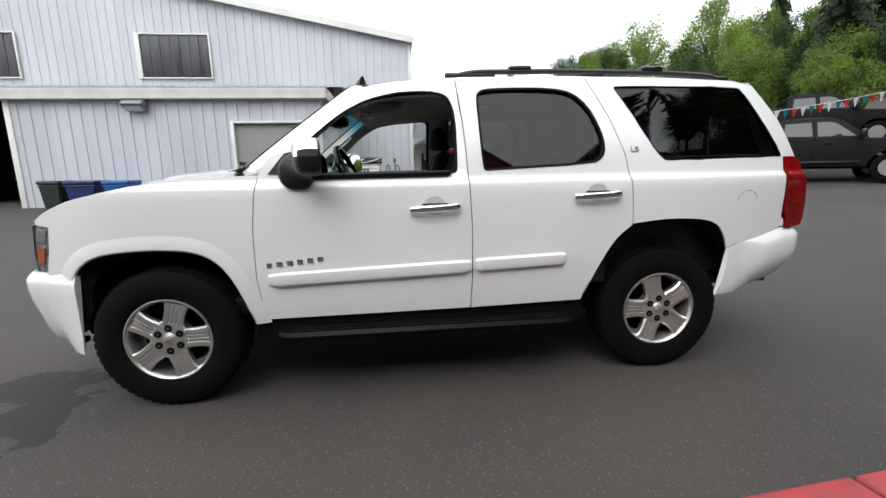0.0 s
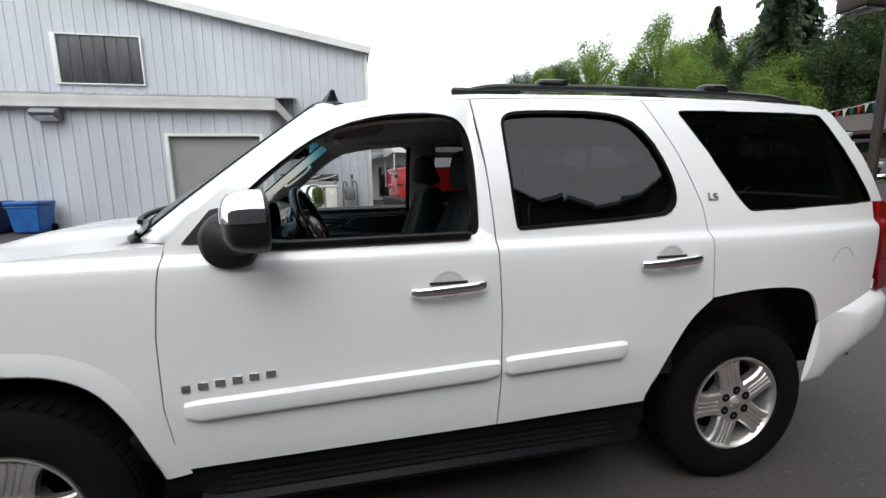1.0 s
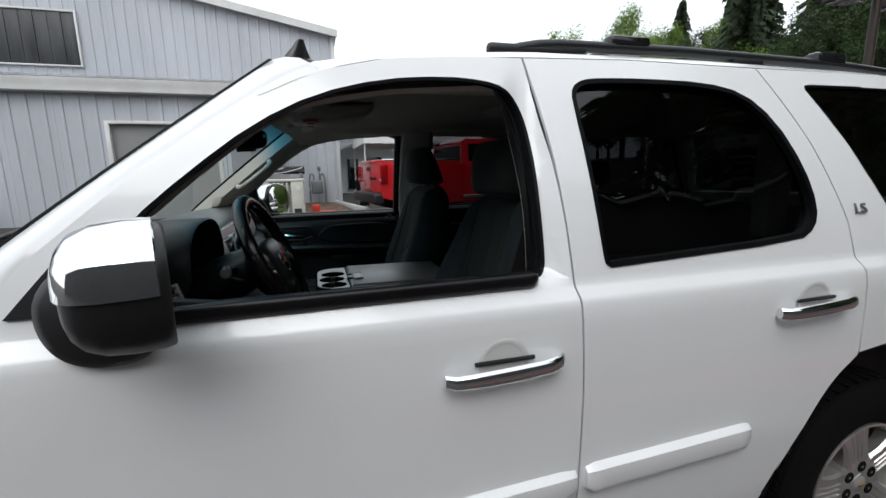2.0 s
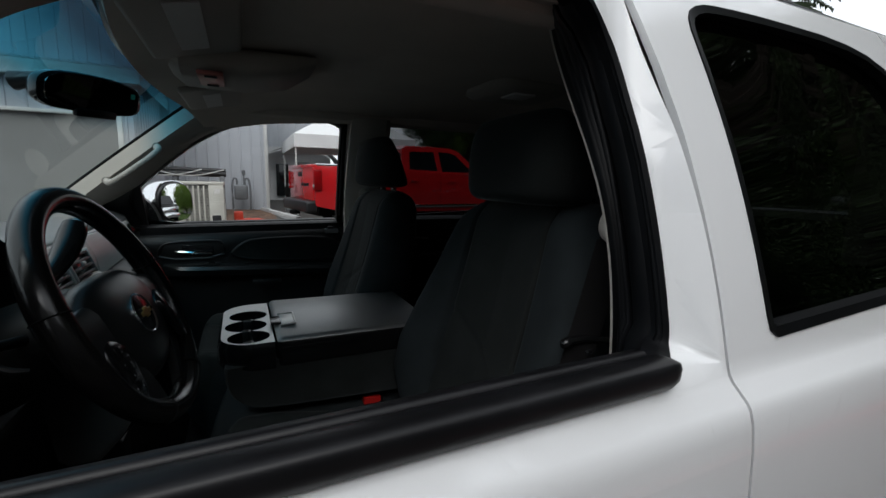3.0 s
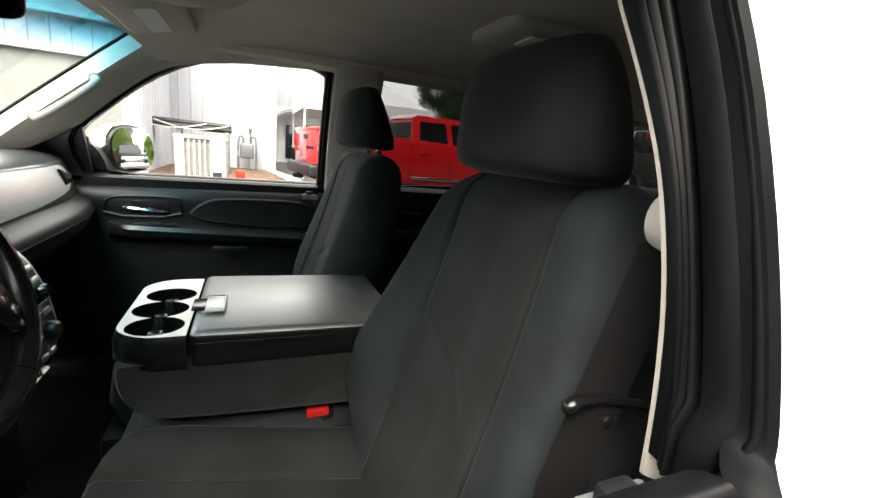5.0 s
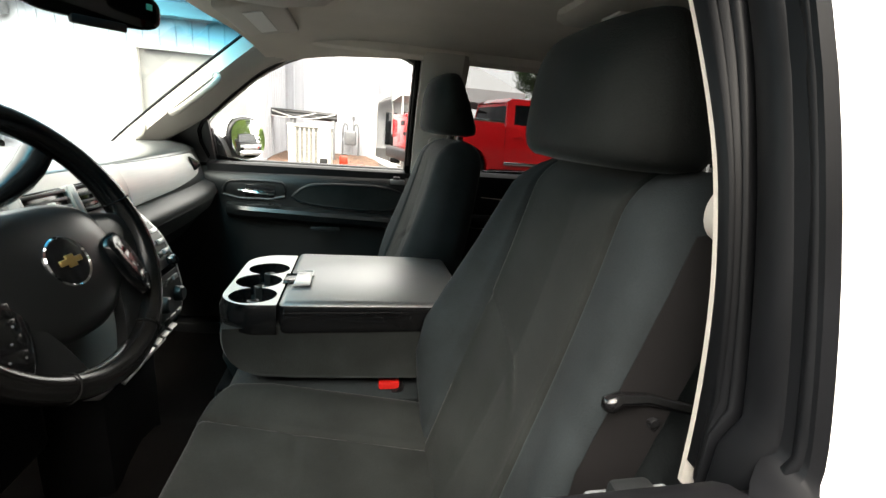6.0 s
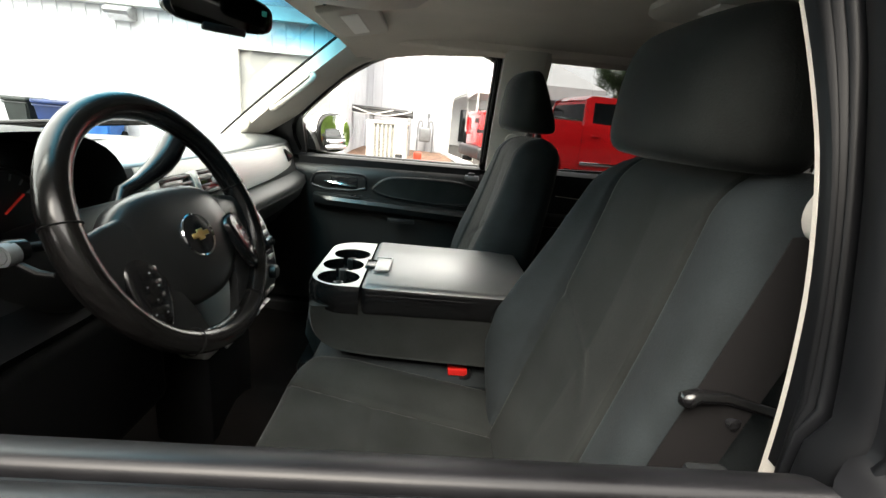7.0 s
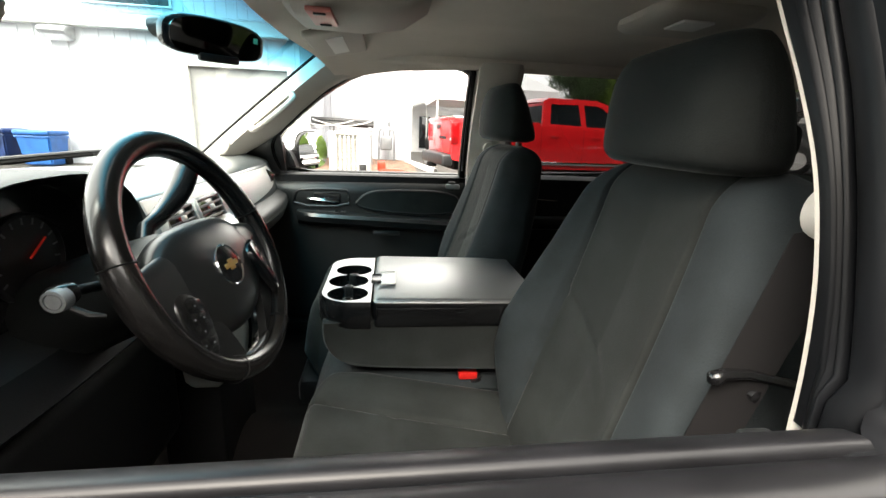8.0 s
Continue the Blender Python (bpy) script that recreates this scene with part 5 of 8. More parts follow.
def seat(cy, dx, lean, hx, hz):
    """A cloth front seat: cushion with side rolls, backrest with bolsters, head restraint on two posts. hx, hz: front and foot of the head restraint."""
    side = 1 if cy < 1.0 else -1  # towards the middle of the cabin
    def cushion():
        bm = bmesh.new()
        nx, ny = 64, 128
        def seam_at(u):
            return 0.455 + 0.11 * (1 - u) ** 4 + 0.02 * math.sin(math.pi * u)

        def top(u, v):
            # u front (0) to back (1), v across -1..1
            w = abs(v)
            x = 1.112 + dx + 0.56 * u + 0.34 * max(0.0, w - 0.52) ** 2 * (1 - u) ** 3
            y = cy + 0.287 * v * (1 - 0.03 * (1 - u) ** 3)
            k = seam_at(u)
            roll = 0.040 * math.exp(-((w - 0.80) / 0.24) ** 2) * (0.45 + 0.55 * min(1.0, 4 * u))
            front = -0.21 * (max(0.0, 0.11 - u) / 0.11) ** 2.4
            edge = -0.13 * (max(0.0, w - 0.86) / 0.14) ** 2.2
            crown = 0.012 * (1 - v * v) * (1 - u)
            seam = -0.009 * math.exp(-((w - k) / 0.014) ** 2) - 0.0035 * math.exp(-((u - 0.40) / 0.016) ** 2) * (w < k)
            return (x, y, 0.922 - 0.105 * u + roll + front + edge + crown + seam)
        g = [[bm.verts.new(top(i / nx, -1 + 2 * j / ny)) for j in range(ny + 1)] for i in range(nx + 1)]
        for i in range(nx):
            for j in range(ny):
                f = bm.faces.new((g[i][j], g[i + 1][j], g[i + 1][j + 1], g[i][j + 1]))
                v = abs(-1 + 2 * (j + 0.5) / ny)
                f.material_index = 0 if v < 0.93 else 1
        edge = [g[i][0] for i in range(nx + 1)] + [g[nx][j] for j in range(1, ny + 1)] + [g[i][ny] for i in range(nx - 1, -1, -1)] + [g[0][j] for j in range(ny - 1, 0, -1)]
        low = [bm.verts.new((e.co.x + (0.05 if e.co.x < 1.2 + dx else 0), cy + (e.co.y - cy) * 0.96, 0.60)) for e in edge]
        for i in range(len(edge)):
            f = bm.faces.new((edge[i], edge[(i + 1) % len(edge)], low[(i + 1) % len(edge)], low[i]))
            f.material_index = 1
        return bm

    base = part("front_seat", cushion(), ["cloth", "cloth_blue"], suv, "charcoal and blue-grey cloth front seat", smooth=60)

    def backrest():
        bm = bmesh.new()
        rows, cols = 64, 160
        grid = []
        for r in range(rows + 1):
            h = r / rows
            z = 0.795 + 0.662 * h
            fx = 1.575 + dx + lean * 0.18 * h + 0.012 * math.sin(math.pi * h)
            half = float(np.interp(z, [0.795, 0.845, 0.88, 0.91, 0.95, 1.00, 1.06, 1.15, 1.24, 1.32, 1.385, 1.43, 1.458], [0.17, 0.215, 0.245, 0.268, 0.290, 0.303, 0.306, 0.297, 0.282, 0.262, 0.238, 0.205, 0.165]))
            thick = 0.205 - 0.075 * h
            close = 1.0 if h < 0.90 else math.sqrt(max(0.0, 1 - ((h - 0.90) / 0.1001) ** 2))
            mid = fx + thick * 0.5
            inner = min(0.152 - 0.006 * h, half * 0.93)
            proud = float(np.interp(z, [0.80, 0.86, 0.93, 1.00, 1.08, 1.15, 1.264, 1.39, 1.458], [0.0, 0.022, 0.056, 0.086, 0.096, 0.082, 0.056, 0.036, 0.02]))
            ring = []
            for k in range(cols + 1):
                s = -1 + 2 * k / cols
                v = abs(s)
                seam = inner + (0.018 if s * side > 0 else -0.030) * h
                off = seam * v / 0.5 if v <= 0.5 else seam + (half - seam) * math.sin((v - 0.5) * math.pi)
                e = max(0.0, (v - 0.5) / 0.5)
                x = fx - proud * (0.36 if cy > 1.0 else 1.0 if s * side > 0 else 0.42) * math.exp(-((v - 0.74) / 0.17) ** 2) + thick * 0.42 * (1 - math.cos(e * math.pi / 2)) ** 1.3
                x += 0.019 * math.exp(-((v - 0.5) / 0.016) ** 2) + 0.012 * (1 - v / 0.5 if v < 0.5 else 0) * math.sin(math.pi * h)
                # a tuck that runs from the far seam down to the middle of the panel
                x += 0.006 * math.exp(-((h - 0.475 - 0.20 * s * side) / 0.012) ** 2) * (v < 0.49) * max(0.0, min(1.0, (s * side + 0.30) * 4))
                ring.append((mid + (x - mid) * close, cy + math.copysign(off, s), z))
            for s in (1.0, 0.97, 0.86, 0.5, 0.0, -0.5, -0.86, -0.97, -1.0):
                x = fx + thick * (0.70 if abs(s) == 1 else 0.88 if abs(s) > 0.95 else 1.0)
                ring.append((mid + (x - mid) * close, cy + half * s, z))
            grid.append([bm.verts.new(p) for p in ring])
        n = len(grid[0])
        for ra, rb in zip(grid, grid[1:]):
            for k in range(n):
                f = bm.faces.new((ra[k], ra[(k + 1) % n], rb[(k + 1) % n], rb[k]))
                f.material_index = 0 if cols // 4 <= k < cols * 3 // 4 else 1
        bm.faces.new(grid[0]).material_index = 1
        bm.faces.new(grid[-1]).material_index = 0
        return bm

    back = part("backrest", backrest(), ["cloth", "cloth_blue"], base, "cloth backrest with stitched bolsters", smooth=60)

    def restraint():
        bm = bmesh.new()
        n, rows = 48, 30
        grid = []
        for r in range(rows + 1):
            h = r / rows
            q = abs(2 * h - 1)
            k = max(0.0, 1 - q ** (6.0 if h < 0.5 else 2.9)) ** 0.44
            z = hz + 0.188 * h
            half, th = (0.180 if cy < 1.0 else 0.172) * (0.74 + 0.26 * k) - 0.022 * max(0.0, h - 0.5), (0.186 - 0.092 * h) * (0.50 + 0.50 * k)
            cx = hx + (0.186 - 0.092 * h) * 0.5 + 0.016 * h + 0.012 * (1 - k)
            ring = []
            for i in range(n):
                c, s = superpoint(2 * math.pi * i / n, 3.0)
                x = cx - th * 0.5 * c + 0.014 * (c > 0) * (s * s - 0.3) * k + 0.004 * math.exp(-((abs(s) - 0.93) / 0.05) ** 2) * (c > 0)
                ring.append((x, cy + half * s, z))
            grid.append(ring)
        return loft(grid)

    head = part("head_restraint", restraint(), "cloth", base, "charcoal cloth head restraint", smooth=60)
    for s in (-1, 1):
        part("post", tube([(hx + 0.125, cy + 0.07 * s, 1.36), (hx + 0.115, cy + 0.07 * s, hz + 0.06)], 0.006, 10), "chrome", base, "chrome head restraint post")
        part("post_collar", lathe([(0.001, 1.468), (0.012, 1.468), (0.013, 1.450), (0.001, 1.450)], (hx + 0.122, cy + 0.07 * s, 0), "z", 14), "black", base)
    part("seat_frame", box(1.10 + dx, 1.60 + dx, cy - 0.25, cy + 0.25, 0.55, 0.66, 0.03), "black", base)
    return base


driver = seat(0.54, -0.050, 1.15, 1.655, 1.450)
passenger = seat(1.45, -0.136, 1.15, 1.598, 1.470)
# buckles
for y, x in ((0.835, 1.475), (1.165, 1.40)):
    stem = part("buckle_stalk", tube([(x + 0.06, y + 0.01, 0.79), (x + 0.03, y, 0.85), (x + 0.012, y, 0.885)], [0.012, 0.016, 0.022], 10), "black", suv, "black seat belt buckle")
    part("release_button", box(x - 0.026, x + 0.022, y - 0.014, y + 0.012, 0.884, 0.904, 0.004), "red", stem, "red release button")


# centre seat with folded-down console
globals_part = part


def console():
    def part(name, bm, material, parent, label="", smooth=38):
        for v in bm.verts:
            v.co.x -= 0.015
            v.co.y = 0.80 + (v.co.y - 0.80) * 0.94
        return globals_part(name, bm, material, parent, label, smooth)

    prof = [(1.132, 1.062), (1.128, 1.03), (1.134, 0.995), (1.150, 0.968), (1.178, 0.948), (1.22, 0.938), (1.40, 0.928), (1.66, 0.920), (1.66, 1.062)]
    prof = [(p.x, p.y) for p in arc_smooth([(a, b, 0) for a, b in prof], 1)]
    mid_x, mid_z = 1.40, 1.0
    rings = []
    for y, k in ((0.806, 0.94), (0.803, 0.975), (0.812, 0.995), (0.830, 1.0), (1.170, 1.0), (1.190, 0.99), (1.198, 0.96)):
        rings.append([(mid_x + (px - mid_x) * k, y, mid_z + (pz - mid_z) * k) for px, pz in prof])
    base = part("centre_console", loft(rings), "cloth", suv, "folded centre seat console with a black lid and cup holders")
    part("seat_pad", grid_surface(lambda a, b: (1.055 + 0.56 * a, 0.80 + 0.42 * b, 0.918 - 0.03 * a - 0.24 * max(0.0, 0.22 - a) ** 2 / 0.0484 - 0.02 * (2 * b - 1) ** 4), 24, 12, 0.16), "cloth_blue", base, "blue-grey cloth centre seat pad")
    # tray rim with rounded front corners
    def outline(g):
        pts = []
        x0, x1, y0, y1, r = 1.115 + g, 1.243, 0.80 + g, 1.20 - g, 0.085 - g
        pts += [(x1, y0)]
        for i in range(9):
            a = -math.pi / 2 - math.pi / 2 * i / 8
            pts.append((x0 + r + r * math.cos(a), y0 + r + r * math.sin(a)))
        for i in range(9):
            a = math.pi - math.pi / 2 * i / 8
            pts.append((x0 + r + r * math.cos(a), y1 - r + r * math.sin(a)))
        pts += [(x1, y1)]
        return pts

    tray = loft([[(x, y, z) for x, y in outline(g)] for g, z in ((0.012, 1.030), (0.0, 1.045), (0.0, 1.085), (0.008, 1.104))], True, False)
    tr = part("tray", tray, "podblack", base, "black tray edge")
    holes = [(1.186, 0.868, 0.049), (1.181, 0.966, 0.051), (1.188, 1.064, 0.049)]

    def rim_of(k, grow):
        """The part of one ring that lies outside the other two."""
        hx, hy, hr = holes[k]
        out = []
        for i in range(64):
            a = 2 * math.pi * i / 64
            p = (hx + (hr + grow) * math.cos(a), hy + (hr + grow) * math.sin(a))
            if all(j == k or math.hypot(p[0] - holes[j][0], p[1] - holes[j][1]) > holes[j][2] + grow for j in range(3)):
                out.append(p)
        return out

    def opening(grow):
        """One line round all three rings."""
        pts = [p for k in range(3) for p in rim_of(k, grow)]
        left = sorted((p for p in pts if p[0] < 1.185), key=lambda p: p[1])
        right = sorted((p for p in pts if p[0] >= 1.185), key=lambda p: -p[1])
        return left + right

    bm = bmesh.new()
    edges = []
    for loop in (outline(0.008), opening(0.0)):
        vs = [bm.verts.new((p[0], p[1], 1.1045)) for p in loop]
        edges += [bm.edges.new((vs[i], vs[(i + 1) % len(vs)])) for i in range(len(vs))]
    bmesh.ops.triangle_fill(bm, use_beauty=True, use_dissolve=False, edges=edges)
    part("cup_plate", bm, "silver", base, "silver cup holder plate", smooth=0)
    loop = opening(0.0)
    part("cup_well", loft([[(x, y, 1.1044) for x, y in loop], [(x, y, 1.096) for x, y in loop], [(1.184 + (x - 1.184) * 0.96, 0.966 + (y - 0.966) * 0.98, 1.046) for x, y in loop]], True, False), "podblack", base, "black cup holder well")
    part("well_floor", box(1.13, 1.238, 0.815, 1.115, 1.041, 1.047, 0.002), "podblack", base)
    for hx, hy, hr in holes:
        cup = lathe([(hr - 0.004, 1.047), (hr - 0.002, 1.072), (hr - 0.004, 1.074), (hr - 0.010, 1.050), (0.001, 1.049)], (hx, hy, 0), "z", 36, caps=False)
        ring = part("cup_holder", cup, "blackgloss", base, "black cup holder ring")
        for q in range(3):
            a = 2.0 + 2.094 * q
            fin = box(-0.004, 0.012, -0.011, 0.011, 1.060, 1.092, 0.003)
            fin.transform(Matrix.Translation((hx, hy, 0)) @ Matrix.Rotation(a, 4, "Z") @ Matrix.Translation((0.030 - hr + 0.018, 0, 0)))
            part("grip_fin", fin, "hub", ring)
    # lid
    lid = box(1.246, 1.665, 0.80, 1.20, 1.036, 1.112, 0.016, 3)
    for v in lid.verts:
        if v.co.z > 1.07:
            u = (v.co.y - 1.0) / 0.2
            v.co.z += 0.006 * (1 - u * u)
            if v.co.x > 1.6:
                v.co.z -= 0.004
    lid.normal_update()
    # top colour is lightened for window sheen; sides take a near-black band
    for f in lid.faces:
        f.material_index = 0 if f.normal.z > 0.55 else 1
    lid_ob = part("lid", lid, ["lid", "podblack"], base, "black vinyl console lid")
    part("lid_seam", box(1.256, 1.655, 0.7985, 1.2015, 1.088, 1.0905), "blackgloss", lid_ob)
    part("latch", box(1.240, 1.275, 0.915, 0.985, 1.1135, 1.1185, 0.002), "blackgloss", lid_ob, "black lid latch")
    part("latch_frame", tube([(1.262, 0.894, 1.118), (1.300, 0.896, 1.1195), (1.302, 1.000, 1.1195), (1.262, 1.002, 1.118)], 0.0024, 6), "silver", lid_ob)
    part("latch_pad", box(1.266, 1.298, 0.900, 0.995, 1.1165, 1.1195, 0.001), "silver", lid_ob)


console()


# dashboard: a section swept across the car
def dash_section(y):
    """Profile points (x, z) from the windscreen over the top, down the face to the knee panel."""
    k = abs(y - 1.0)
    ox = -max(0.0, k - 0.50) ** 2 * 0.25
    # hollow behind the instruments
    r = -0.11 / (1 + ((y - 0.492) / 0.192) ** 14)
    return [(0.36, 1.318), (0.48, 1.345), (0.58, 1.362), (0.675 + ox * 0.7, 1.364), (0.735 + ox + r * 0.4, 1.354), (0.768 + ox + r, 1.340), (0.774 + ox + r, 1.333),
            (0.792 + ox + r, 1.285), (0.806 + ox + r, 1.226), (0.806 + ox + r, 1.219), (0.846 + ox + r, 1.200), (0.855 + ox + r * 0.5, 1.168), (0.835 + ox, 1.125), (0.795 + ox, 1.09), (0.755 + ox * 0.6, 1.05), (0.68, 0.98), (0.54, 0.90)]


def dashboard():
    bm = bmesh.new()
    n = 56
    ys = [0.115 + 1.77 * i / n for i in range(n + 1)]
    rows = [[bm.verts.new((x, y, z)) for x, z in dash_section(y)] for y in ys]
    for a, b in zip(rows, rows[1:]):
        for i in range(len(a) - 1):
            f = bm.faces.new((a[i], b[i], b[i + 1], a[i + 1]))
            # top strip carries glare, foot carries shade, both by material colour
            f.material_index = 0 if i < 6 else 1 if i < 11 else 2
    return part("dashboard", bm, ["dash_top", "dash", "dash_low"], suv, "black and grey vinyl dashboard, glare and shade put into its colours", smooth=50)


dash = dashboard()


def face_strip(y0, y1, i0, i1, out, n=24, lift=(0.0, 0.0)):
    """A strip laid on the dashboard's face between two points of its section."""
    rings = []
    for i in range(n + 1):
        y = y0 + (y1 - y0) * i / n
        s = dash_section(y)
        (xa, za), (xb, zb) = s[i0], s[i1]
        xm, zm = s[(i0 + i1) // 2]
        rings.append([(xa + out * 0.4, y, za + lift[0]), (xm + out, y, zm), (xb + out * 0.4, y, zb + lift[1]), (xb - 0.01, y, zb), (xa - 0.01, y, za)])
    return loft(rings)


def dash_trim():
    """The pale panel before the passenger, which narrows to a rounded end."""
    rings = []
    for i in range(33):
        y = 1.19 + 0.62 * i / 32
        k = max(0.0, (y - 1.74) / 0.07)
        round_off = 1.0 - math.sqrt(max(0.0, 1 - min(1.0, k) ** 2))
        lo = float(np.interp(y, [1.19, 1.45, 1.70, 1.81], [1.224, 1.230, 1.246, 1.258]))
        hi = float(np.interp(y, [1.19, 1.81], [1.331, 1.326]))
        mid = (lo + hi) / 2
        lo, hi = lo + (mid - lo) * round_off * 0.9, hi - (hi - mid) * round_off * 0.9
        sec = dash_section(y)
        zs, xs = [p[1] for p in sec[6:10]][::-1], [p[0] for p in sec[6:10]][::-1]
        at = lambda z: float(np.interp(z, zs, xs))
        rings.append([(at(hi) - 0.008, y, hi), (at(hi) + 0.004, y, hi), (at(mid) + 0.007, y, mid), (at(lo) + 0.004, y, lo), (at(lo) - 0.008, y, lo)])
    return loft(rings)


part("trim_panel", dash_trim(), "trimwood", dash, "pale brushed trim panel")
part("trim_panel", face_strip(0.78, 1.19, 6, 9, 0.007), "silver", dash, "silver vent surround")


def vent(cx, cy, cz, w, h, yaw):
    m = Matrix.Translation((cx, cy, cz)) @ Matrix.Rotation(radians(yaw), 4, "Z") @ Matrix.Rotation(radians(-18), 4, "Y")
    bm = box(-0.012, 0.004, -w / 2, w / 2, -h / 2, h / 2, 0.004)
    bm.transform(m)
    v = part("air_vent", bm, "blackgloss", dash, "black air vent")
    for i in range(4):
        z = -h / 2 + h * (i + 0.5) / 4
        bm = box(0.002, 0.012, -w / 2 + 0.006, w / 2 - 0.006, z - 0.0035, z + 0.0035, 0.0015)
        bm.transform(m)
        part("vane", bm, "black", v)
    for s in (-1, 1):
        bm = box(-0.006, 0.014, s * w / 2 - 0.004, s * w / 2 + 0.004, -h / 2, h / 2, 0.002)
        bm.transform(m)
        part("vent_edge", bm, "silver", v)
    bm = box(0.010, 0.018, -0.008, 0.008, -0.006, 0.006, 0.002)
    bm.transform(m)
    part("vent_tab", bm, "silver", v)


vent(0.806, 0.862, 1.280, 0.135, 0.062, 0)
vent(0.806, 1.022, 1.280, 0.145, 0.064, 0)
for i in range(5):
    # slanted fins of the outer vent, at the rounded end of the trim
    y = 1.700 + 0.019 * i
    x = dash_section(y)[7][0] + 0.008
    part("vent_fin", tube([(x - 0.008, y - 0.012, 1.318 - 0.004 * i), (x + 0.001, y, 1.292), (x + 0.004, y + 0.008, 1.270 + 0.002 * i)], [0.004, 0.0062, 0.004], 8), "blackgloss", dash)
vent(0.800, 0.20, 1.265, 0.07, 0.062, -12)


# instrument binnacle
def binnacle():
    rings = []
    for x, s in ((0.56, 0.96), (0.76, 1.0), (0.816, 1.0), (0.826, 0.97), (0.816, 0.93), (0.72, 0.86)):
        rings.append([(x - 0.05 * max(0, -math.sin(a)), 0.492 + 0.205 * s * superpoint(a, 2.6)[0], 1.290 + 0.128 * s * superpoint(a, 2.6)[1]) for a in (2 * math.pi * i / 40 for i in range(40))])
    return loft(rings, True, False)


cluster = part("instrument_binnacle", binnacle(), "dash", dash, "black instrument hood")
part("gauge_panel", box(0.725, 0.74, 0.30, 0.69, 1.175, 1.395, 0.01), "blackgloss", cluster)
for gy, gr in ((0.385, 0.062), (0.535, 0.068)):
    g = part("gauge", lathe([(gr, 0.0), (gr, 0.008), (gr - 0.004, 0.010), (gr - 0.006, 0.004), (0.001, 0.004)], (0.74, gy, 1.288), "x", 36), "black", cluster, "black gauge dial")
    for i in range(13):
        a = radians(-210 + 20 * i)
        bm = box(0.7435, 0.7455, -0.0012, 0.0012, gr * 0.74, gr * 0.88)
        bm.transform(Matrix.Translation((0, gy, 1.288)) @ Matrix.Rotation(a + math.pi / 2, 4, "X"))
        part("tick", bm, "pipe", g)
    bm = box(0.7455, 0.748, -0.0012, 0.0012, 0.0, gr * 0.62)
    bm.transform(Matrix.Translation((0, gy, 1.288)) @ Matrix.Rotation(radians(-55), 4, "X"))
    part("needle", bm, "needle", g, "lit red needle")
part("display", box(0.745, 0.7475, 0.530, 0.568, 1.246, 1.259, 0.002), "lcd", cluster, "small green display")


# steering wheel
WC, WT = Vector((0.991, 0.547, 1.291)), radians(23.8)
WM = Matrix.Translation(WC) @ Matrix.Rotation(radians(-5.4), 4, "Z") @ Matrix.Rotation(-WT, 4, "Y")  # local x towards the driver, y across, z up the wheel


def steering_wheel():
    bm = bmesh.new()
    n, k = 72, 16
    rings = []
    for i in range(n):
        a = 2 * math.pi * i / n
        r = 0.0182 + 0.0010 * math.cos(4 * a)
        ring = []
        for j in range(k):
            b = 2 * math.pi * j / k
            rr = 0.182 + r * math.cos(b)
            ring.append((r * 1.1 * math.sin(b), rr * math.sin(a), rr * math.cos(a)))
        rings.append(ring)
    loft(rings + [rings[0]], True, False, bm)
    bmesh.ops.remove_doubles(bm, verts=bm.verts, dist=1e-6)
    bm.transform(WM)
    return part("steering_wheel", bm, "leather", suv, "black leather steering wheel", smooth=60)


sw = steering_wheel()


def hub_pad():
    rings = []
    for x, s in ((-0.050, 0.80), (-0.020, 0.97), (-0.006, 1.0), (0.006, 0.975), (0.015, 0.90), (0.022, 0.76), (0.0265, 0.56), (0.029, 0.34), (0.030, 0.14), (0.0302, 0.03)):
        ring = []
        for i in range(48):
            a = 2 * math.pi * i / 48
            c, sn = superpoint(a, 2.9)
            w = 0.131 - 0.004 * sn - (0.055 * sn * sn if sn < 0 else 0)
            ring.append((x - 0.010, w * s * c, -0.024 + (0.084 if sn > 0 else 0.100) * s * sn))
        rings.append(ring)
    bm = loft(rings)
    bm.transform(WM)
    return bm


